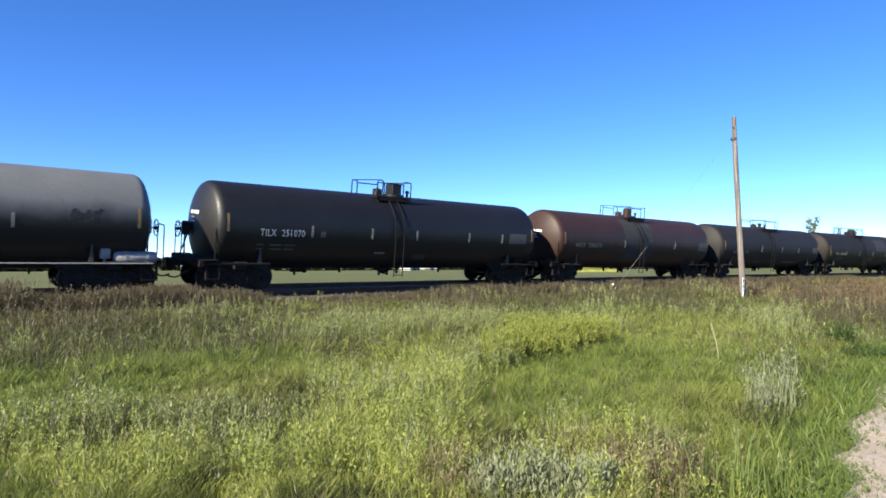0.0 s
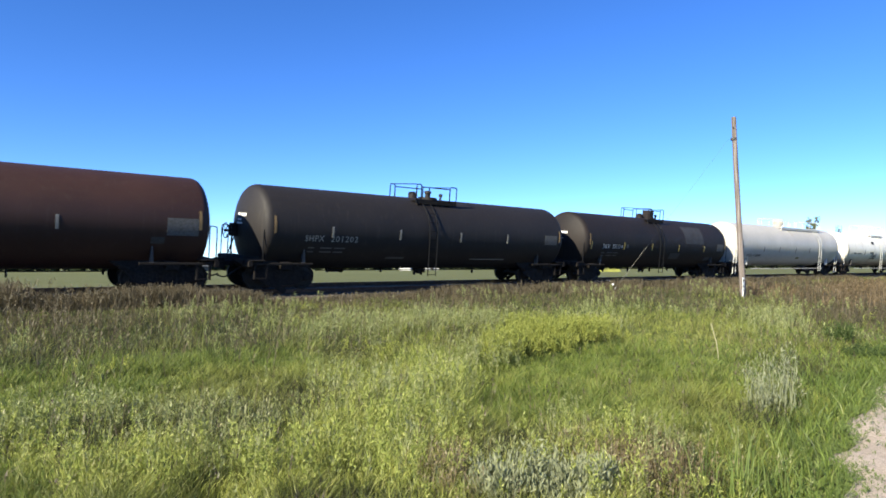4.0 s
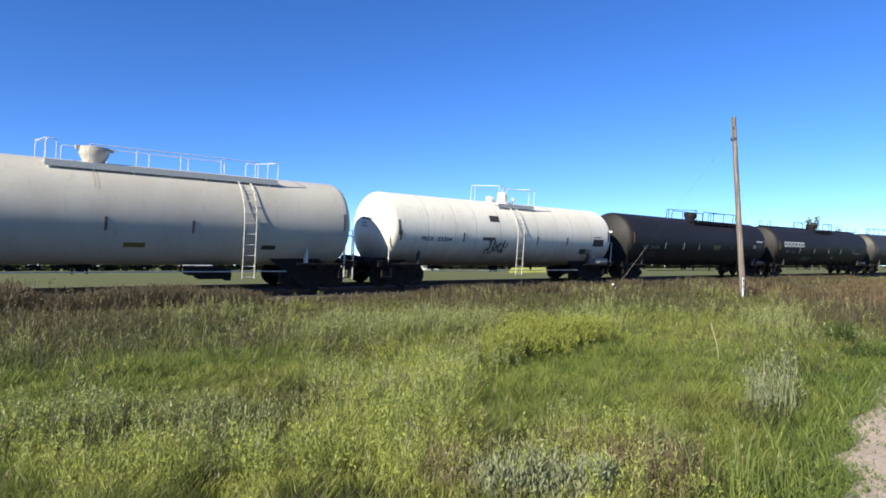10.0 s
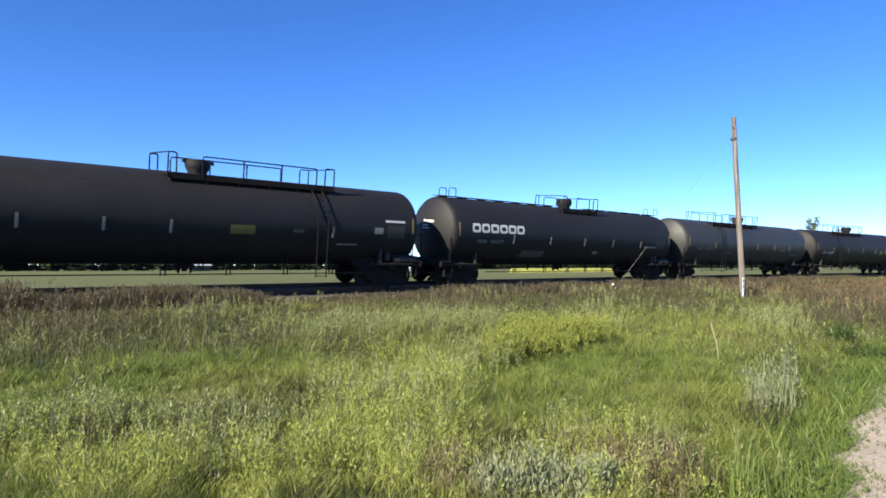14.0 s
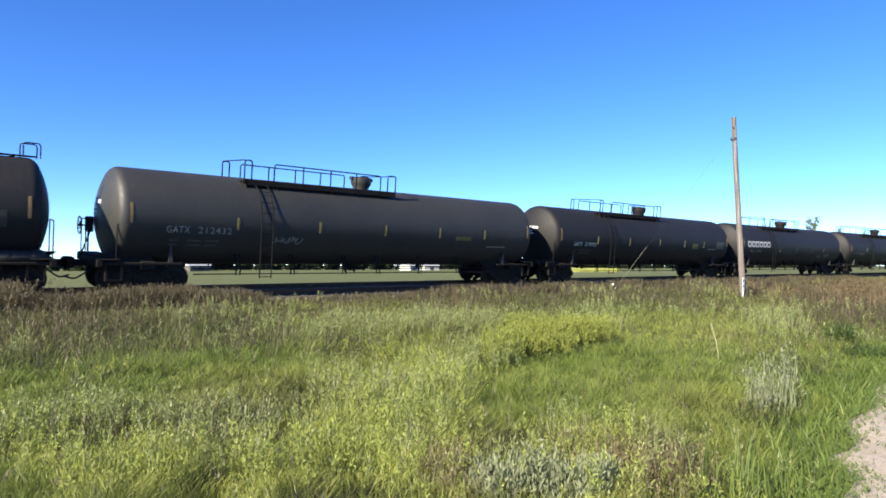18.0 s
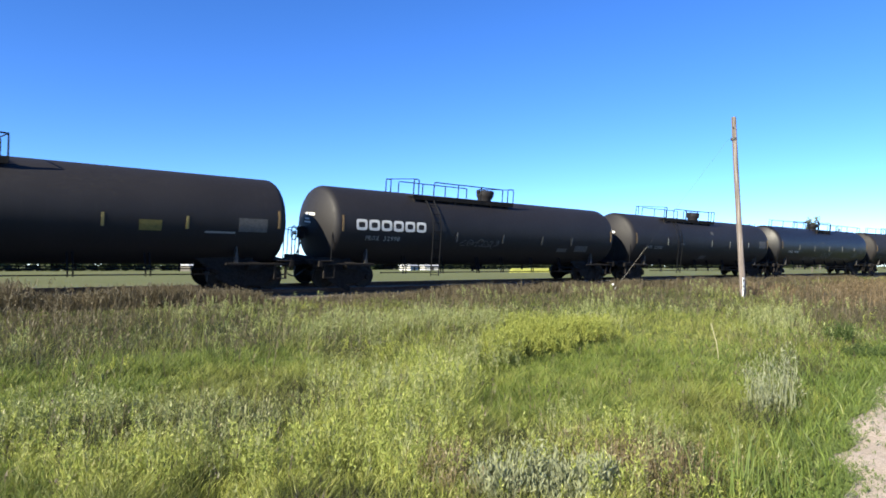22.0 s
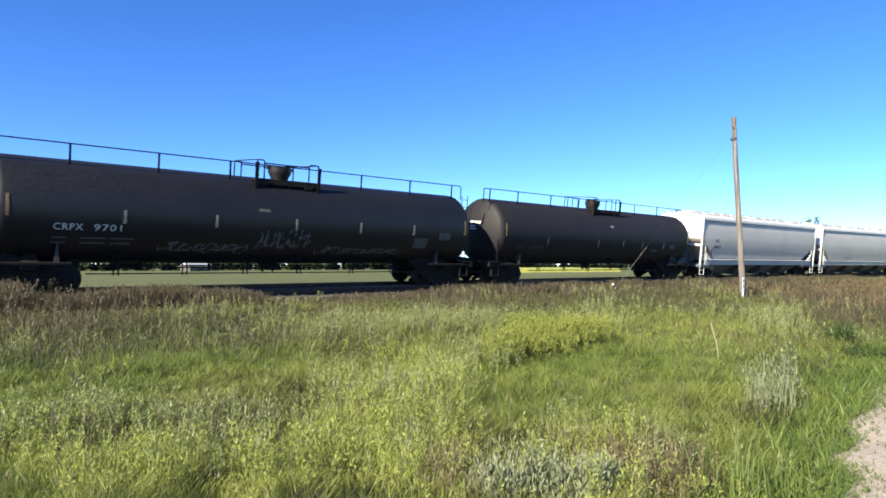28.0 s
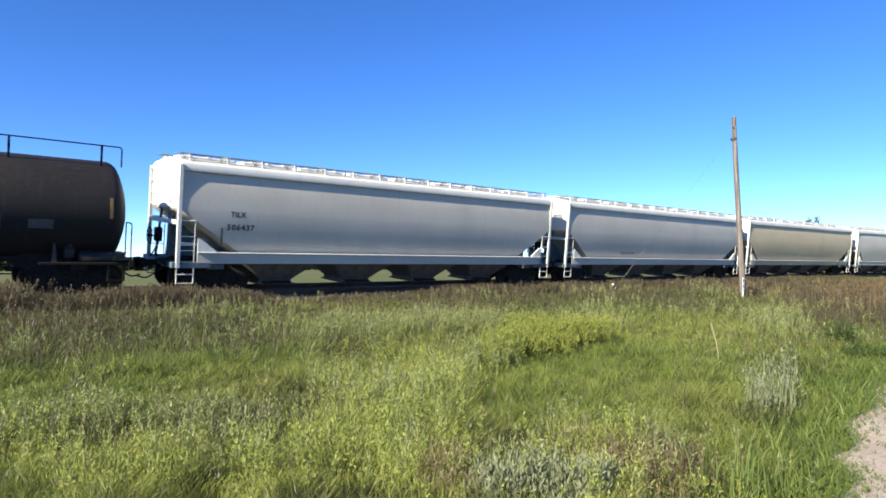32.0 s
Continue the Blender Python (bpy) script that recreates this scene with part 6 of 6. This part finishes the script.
w = (0.0026 + 0.00068 * r * (0.7 + 0.6 * rng.random(n))) * np.choose(kind, [1.0, 0.9, 0.95, 1.35])
bend = h * (0.3 + 0.9 * rng.random(n)) * np.choose(kind, [1.0, 1.2, 0.9, 0.7])
for k, (name, mat, label) in enumerate((("meadow_grass", GRASS, "rough olive-green meadow grass"), ("dry_grass", DRYGRASS, "thin brownish dry grass in patches"), ("lush_grass", LUSHGRASS, "soft deep green grass in the hollow"), ("broad_grass", BROADGRASS, "broad-bladed yellow-green grass in tufts"))):
    s = kind == k
    tagged(soup(name, *blades(rng, x[s], y[s], h[s], w[s], bend[s], None, (0.2, 0.06)), mat), label, "grass", kind="stuff")
x, y = scatter(rng, 60000, -38, 108, -40, -2.2)
far_ok = (x < -9) | (x > 46) | (y < -21.6)
x, y = x[far_ok], y[far_ok]
h = 0.2 + 0.25 * rng.random(len(x))
tagged(soup("outer_grass", *blades(rng, x, y, h, np.full(len(x), 0.035), h * 0.5), GRASS), "rough grass along the line", "grass", kind="stuff")

# brownish brome, thickest beside the ballast
x, y = scatter(rng, 420000, -12, 60, -21, -2.0)
d = off_track(x, y)
dens = np.interp(d, [2.3, 3.6, 4.6, 6.0, 9.5, 13, 20], [0.9, 1.0, 0.6, 0.32, 0.14, 0.05, 0.03]) * (0.3 + 1.0 * patches(x, y, 0.28, 44)) * np.clip(3.0 * (patches(x, y, 0.4, 47) - 0.32), 0.25, 1)
dens = np.maximum(dens, 0.4 * spots(x, y, ((34.5, -11.3, 17, 2.5, 17),)))
k = rng.random(len(x)) < dens * np.minimum(1, 9.0 / from_eye(x, y)) * np.where((x < 8) & (d < 5), 1.3, 0.8)
x, y = x[k], y[k]
r = from_eye(x, y)
low = np.interp(x, [4, 6, 7.5, 9, 14, 17], [1.45, 1.4, 1.2, 0.6, 0.6, 1.1])
h = (0.24 + 0.30 * rng.random(len(x))) * np.interp(off_track(x, y), [2.3, 3.0, 5, 8], [0.7, 1.0, 0.85, 0.7]) * np.where(off_track(x, y) < 5, low, 0.5 + 0.5 * low) * by_path(x, y) * (0.6 + 0.7 * patches(x, y, 0.6, 46))
sv, sf, hv, hf = seed_stalks(rng, x, y, h, 0.0024 + 0.00042 * r, 0.10 + 0.09 * rng.random(len(x)), 0.4, 8)
v, f = joined([(sv, sf), (hv, hf)])
tagged(soup("dry_brome", v, f, BROME), "brownish seeding brome grass beside the track", "grass", kind="stuff")
bl = blades(rng, x, y, h * 0.7, 0.005 + 0.0006 * r, h * 0.6)
vx = np.concatenate([-7 + 15.5 * rng.random(10000), 8.5 + 52 * rng.random(13000)])
vy = track_y(vx) - 2.55 - 1.5 * rng.random(len(vx)) ** 1.3
vh = (0.55 + 0.6 * rng.random(len(vx))) * np.interp(vx, [4, 6.2, 8.5, 9.5, 15, 18], [0.52, 0.48, 0.32, 0.15, 0.18, 0.36]) * (0.35 + 1.2 * patches(vx, vy, 1.1, 48))
vr = from_eye(vx, vy)
sv, sf, hv, hf = seed_stalks(rng, vx, vy, vh, 0.0024 + 0.00042 * vr, 0.10 + 0.09 * rng.random(len(vx)), 0.45, 6)
v, f = joined([(sv, sf), (hv, hf), blades(rng, vx, vy, vh * 0.8, 0.006 + 0.0008 * vr, vh * 0.5)])
tagged(soup("verge_brome", v, f, BROME), "thick brown brome on the verge of the track bed", "grass", kind="stuff")
tagged(soup("brome_leaves", *bl, BROME), "dry drooping brome blades beside the track", "grass", kind="stuff")

# pale heads over the front of the meadow
x, y = scatter(rng, 130000, -6, 30, -21.4, -4)
dens = 0.22 * np.clip(4.0 * (patches(x, y, 0.42, 61) - 0.6), 0, 1) * np.interp(y, [-21, -14, -9, -6], [1.0, 0.75, 0.35, 0.15])
dens = np.maximum(dens, np.maximum(0.5 * spots(x, y, PALE_SPOTS, 37), 0.2 * spots(x, y, BROAD_SPOTS, 35)))
k = rng.random(len(x)) < dens * np.minimum(1, 6.0 / from_eye(x, y))
x, y = x[k], y[k]
r = from_eye(x, y)
h = (0.18 + 0.26 * rng.random(len(x))) * by_path(x, y)
sv, sf, hv, hf = seed_stalks(rng, x, y, h, 0.0024 + 0.0004 * r, 0.09 + 0.08 * rng.random(len(x)), 0.32, 9)
v, f = joined([(sv, sf), (hv, hf)])
tagged(soup("seeding_grass", v, f, PALEHEAD), "pale seeding grass heads over the meadow", "grass", kind="stuff")

# pale grey-green weeds in drifts
x, y = scatter(rng, 90000, -6, 34, -21.4, -3.5)
dens = 0.5 * np.clip(3.0 * (patches(x, y, 0.36, 71) - 0.58), 0, 1)
dens = np.maximum(dens, np.maximum(0.8 * spots(x, y, PALE_SPOTS, 37), 0.22 * spots(x, y, BROAD_SPOTS, 35)))
k = rng.random(len(x)) < dens * np.minimum(1, 6.5 / from_eye(x, y)) * 0.7
x, y = x[k], y[k]
r = from_eye(x, y)
h = (0.22 + 0.3 * rng.random(len(x))) * by_path(x, y) * (0.7 + 0.6 * patches(x, y, 1.2, 75))
v, f = leafy(rng, x, y, h, 34, 0.019 + 0.0013 * r, 0.2)
tagged(soup("pale_weeds", v, f, FORB), "pale grey-green flowering weeds in drifts", "weeds", kind="stuff")
tagged(soup("weed_stems", *stems(rng, x, y, h, 0.004 + 0.0004 * r), GRASS), "thin green weed stems", "weeds", kind="stuff")

# leafy yellow-green weeds among the broad grass
x, y = scatter(rng, 60000, -3, 9, -20.6, -11)
k = rng.random(len(x)) < 0.22 * spots(x, y, BROAD_SPOTS, 35) * (0.3 + 1.4 * patches(x, y, 1.6, 77)) ** 2
x, y = x[k], y[k]
r = from_eye(x, y)
h = (0.18 + 0.22 * rng.random(len(x))) * by_path(x, y) * (0.6 + 0.8 * patches(x, y, 1.6, 77))
v, f = leafy(rng, x, y, h, 34, 0.020 + 0.0012 * r, 0.3)
tagged(soup("yellow_weeds", v, f, YELLOWLEAF), "yellow-green leafy weeds in bright lumps", "weeds", kind="stuff")

# russet heads on the rise behind the pole
x, y = scatter(rng, 80000, 22, 62, -16.5, -6)
k = rng.random(len(x)) < 0.10 * spots(x, y, ((33, -12.4, 14, 1.6, 16), (30.5, -9.2, 3.0, 1.3, 20), (44, -12.5, 14, 2.5, 12)), 51)
x, y = x[k], y[k]
r = from_eye(x, y)
h = 0.3 + 0.3 * rng.random(len(x))
sv, sf, hv, hf = seed_stalks(rng, x, y, h, 0.003 + 0.0006 * r, 0.16 + 0.1 * rng.random(len(x)), 0.4, 7)
v, f = joined([(sv, sf), (hv, hf)])
tagged(soup("russet_grass", v, f, RUSSET), "russet seeding grass on the rise", "grass", kind="stuff")

# low russet tufts between the sage clumps
x, y = scatter(rng, 30000, 2.2, 5.2, -19.8, -17.9)
k = rng.random(len(x)) < 0.2 * spots(x, y, ((4.2, -19.2, 0.55, 0.32, 35), (2.9, -18.45, 0.35, 0.18, 50), (4.0, -18.6, 0.3, 0.12, 45)), 53)
x, y = x[k], y[k]
h = 0.10 + 0.16 * rng.random(len(x))
sv, sf, hv, hf = seed_stalks(rng, x, y, h, np.full(len(x), 0.004), 0.06 + 0.05 * rng.random(len(x)), 0.4, 6)
v, f = joined([(sv, sf), (hv, hf)])
tagged(soup("russet_tufts", v, f, TUFT), "low russet stems between sage clumps", "grass", kind="stuff")

# the bright clover swath, in rounded lumps
x, y = scatter(rng, 60000, 4.5, 14, -16, -10.5)
k = rng.random(len(x)) < 0.42 * spots(x, y, CLOVER_SPOTS, 39) ** 1.1 * np.clip(2.6 * (patches(x, y, 1.5, 86) - 0.25), 0.08, 1)
x, y = x[k], y[k]
more = scatter(rng, 9000, -4, 40, -20.5, -3.5)
k = (patches(*more, 0.5, 83) > 0.8) & (more[1] < -12)
lump = np.concatenate([0.5 + 0.75 * patches(x, y, 1.3, 84), np.full(int(k.sum()), 0.55)])
x, y = np.concatenate([x, more[0][k]]), np.concatenate([y, more[1][k]])
h = (0.34 + 0.30 * rng.random(len(x))) * lump
v, f = leafy(rng, x, y, h, 46, 0.022 + 0.0014 * from_eye(x, y), 0.25)
tagged(soup("yellow_clover", v, f, CLOVER), "bright yellow-green clover growing in a lumpy swath", "weeds", kind="stuff")

# low broad weeds along the edge of the path
x = rng.random(3000) * 34 - 2
y = path_edge(x) - 0.03 + np.abs(rng.normal(size=len(x))) * 0.3
h = (0.06 + 0.13 * rng.random(len(x))) * (1 - 0.7 * np.exp(-np.abs(y - path_edge(x)) / 0.3))
v, f = leafy(rng, x, y, h, 22, 0.020 + 0.0008 * from_eye(x, y), 0.8, 0.1)
tagged(soup("path_edge_weeds", v, f, LOWWEED), "low bright green weeds along the gravel edge", "weeds", kind="stuff")


# sparse weeds creeping onto the gravel
x = rng.random(2600) * 22
y = path_edge(x) - np.abs(rng.normal(size=len(x))) * 0.16
h = 0.03 + 0.07 * rng.random(len(x))
v, f = leafy(rng, x, y, h, 16, 0.016 + 0.0006 * from_eye(x, y), 0.9, 0.1)
v[:, 2] += 0.03
tagged(soup("creeping_weeds", v, f, LOWWEED), "small weeds creeping onto the gravel", "weeds", kind="stuff")
x = rng.random(9000) * 26 - 1
y = path_edge(x) - 0.05 + np.abs(rng.normal(size=len(x))) * 0.5
h = 0.06 + 0.22 * rng.random(len(x)) ** 1.5
tagged(soup("path_edge_grass", *blades(rng, x, y, h, 0.005 + 0.001 * from_eye(x, y), h * 0.6), LUSHGRASS), "short green grass along the gravel edge", "grass", kind="stuff")


# single plants that stand out
def shrub(name, px, py, height, radius, count, leaf, mat, label, category, seed, upright=0.0):
    g = np.random.default_rng(seed)
    ob = tagged(empty(name, pose(px, py, float(ground_z(px, py)))), label, category)
    a, q = g.random(count) * math.tau, radius * np.sqrt(g.random(count))
    x, y = np.cos(a) * q, np.sin(a) * q
    h = height * (1 - (0.35 - 0.2 * upright) * (q / radius)) * (0.4 + 0.65 * g.random(count))
    z = np.full(count, -0.02)
    foot = 0.5 + 0.4 * upright
    v, f = blades(g, x * foot, y * foot, h, np.full(count, 0.010), q * 0.5 * (1 - upright) + 0.03, z, (0.05, 0.0))
    st = soup("stem", v, f, mat)
    st.parent = ob
    c = np.repeat(np.arange(count), 26)
    t = 0.08 + 0.92 * g.random(len(c))
    p = np.stack([x[c] * (foot + (1.05 - foot) * t), y[c] * (foot + (1.05 - foot) * t), h[c] * t], 1) + g.normal(size=(len(c), 3)) * 0.016
    e = g.normal(size=(len(c), 3)) * (0.7 - 0.35 * upright) + np.array([0, 0, 1.0])
    e /= np.linalg.norm(e, axis=1, keepdims=True)
    s = np.cross(e, g.normal(size=(len(c), 3)))
    s /= np.linalg.norm(s, axis=1, keepdims=True)
    k = (leaf * (0.6 + 0.8 * g.random(len(c))))[:, None]
    lv = np.stack([p, p + e * k * 0.5 + s * k * 0.1, p + e * k, p + e * k * 0.5 - s * k * 0.1], 1).reshape(-1, 3)
    fo = soup("foliage", lv, np.arange(len(lv)).reshape(-1, 4), mat)
    fo.parent = ob
    return ob


shrub("sage_bush", 7.02, -18.92, 0.84, 0.3, 56, 0.046, SAGE, "tall thin silvery sage bush standing in the grass", "shrub", 1, 0.75)
for k, (px, py, hh, rr) in enumerate(((2.98, -18.86, 0.28, 0.17), (3.22, -19.0, 0.36, 0.19), (3.42, -19.22, 0.32, 0.17), (3.62, -19.2, 0.28, 0.14))):
    shrub("sage_clump", px, py, hh, rr, 84, 0.05, SAGE, "low silvery sage clump in the grass", "shrub", 10 + k, 0.9)
shrub("leafy_bush", 13.8, -17.5, 0.5, 0.35, 110, 0.05, BUSH, "dark green leafy bush near the path", "shrub", 30)
shrub("leafy_bush", 12.2, -18.35, 0.3, 0.4, 90, 0.05, BUSH, "low green leafy bush beside the path", "shrub", 31)
for k, (px, py, hh) in enumerate(((4.35, -19.85, 0.5), (4.15, -19.65, 0.6), (4.6, -19.72, 0.62), (4.5, -19.98, 0.42))):
    g = np.random.default_rng(40 + k)
    tw = tagged(empty("tall_weed", pose(px, py, float(ground_z(px, py)))), "tall narrow-leaved green weed", "weed")
    hs = hh * (0.35 + 0.6 * g.random(16))
    lv = soup("leaf", *blades(g, g.normal(size=16) * 0.06, g.normal(size=16) * 0.06, hs, np.full(16, 0.011), hs * 0.22, np.full(16, -0.02), (0.03, 0.0)), LOWWEED)
    lv.parent = tw
DEADWOOD = plain("grey_brown_dead_stems", (0.1224, 0.0864, 0.0612), 0.9, 0, 0.4, 10)
g = random.Random(4)
pile = tagged(empty("brush_pile", pose(29.6, -8.9, float(ground_z(29.6, -8.9)))), "low heap of dry brown brush beside the pole", "brush pile")
for k in range(46):
    bm = bmesh.new()
    a, q = g.random() * math.tau, g.random()
    p = Vector((math.cos(a) * 1.5 * q, math.sin(a) * 0.7 * q, 0.05))
    d = Vector((g.uniform(-0.7, 0.7), g.uniform(-0.4, 0.4), g.uniform(0.15, 0.75))) * (0.5 + 0.5 * g.random())
    tube(bm, [p, p + d * 0.5 + Vector((0, 0, 0.05)), p + d], 0.012, 4)
    part("branch", bm, DEADWOOD, pile)
STEM = plain("bleached_dead_stalk", (0.36, 0.3384, 0.216), 0.8, 0, 0.2, 10)
bm = bmesh.new()
tube(bm, [(0.0, 0, 0), (-0.01, 0.03, 0.3), (-0.05, 0.10, 0.62)], 0.006, 5)
stalk = tagged(empty("dead_stalk", pose(9.87, -16.97, float(ground_z(9.87, -16.97)))), "single bleached dead stalk in the grass", "weed")
part("stalk", bm, STEM, stalk)

# loose stones on the path
x = rng.random(5000) * 20
y = path_edge(x) - 0.15 - rng.random(len(x)) * 2.6
z = ground_z(x, y) + 0.047
s = 0.008 + 0.02 * rng.random(len(x)) ** 2
o = np.array([[1, 0, 0], [-0.5, 0.85, 0], [-0.5, -0.85, 0], [0, 0, 0.8]])
v = np.stack([x, y, z], 1)[:, None] + o[None] * s[:, None, None] * (0.7 + 0.6 * rng.random((len(x), 4, 1)))
f = np.array([[0, 1, 3], [1, 2, 3], [2, 0, 3]])[None] + (np.arange(len(x)) * 4)[:, None, None]
tagged(soup("loose_gravel", v.reshape(-1, 3), f.reshape(-1, 3), GRAVEL), "loose pale stones on the path", "gravel", kind="stuff")

# grass at the far side of the ballast
x = rng.random(26000) * 120 - 25
y = track_y(x) + 2.7 + 6.0 * rng.random(len(x)) ** 1.6
h = 0.12 + 0.22 * rng.random(len(x))
v, f = blades(rng, x, y, h, np.full(len(x), 0.03), h * 0.5)
tagged(soup("field_edge_grass", v, f, GRASS), "grass fringe at the far side of the ballast", "grass", kind="stuff")


# ---- the train's way ----
WAY = [(0, 0.0), (4, 32.818), (8, 65.51), (12, 98.166), (16, 130.847), (20, 163.588), (24, 196.394), (28, 229.247), (32, 262.099)]


def travelled(t):
    return float(np.interp(t, [w[0] for w in WAY], [w[1] for w in WAY]))


def car_pose(i, t):
    """A car stands on its two trucks, which follow the track."""
    c, b = (PLANES[i] + PLANES[i + 1]) / 2 - travelled(t), length(i) / 2 - 2.0
    xa, xb = track_x(c - b), track_x(c + b)
    ya, yb = track_y(xa), track_y(xb)
    return pose((xa + xb) / 2, (ya + yb) / 2, DATUM, math.degrees(CANT), 0, math.degrees(math.atan2(yb - ya, xb - xa)))


def motions():
    for i, car in enumerate(TRAIN):
        walk(car, [(t, car_pose(i, t)) for t in range(33)])
    turns = [(k / 15, -math.degrees(travelled(k / 15) / WHEEL_R)) for k in range(481)]
    for w in WHEELSETS:
        x, z = w.location.x, w.location.z
        walk(w, [(t, pose(x, 0, z, 0, a, 0)) for t, a in turns])


motions()
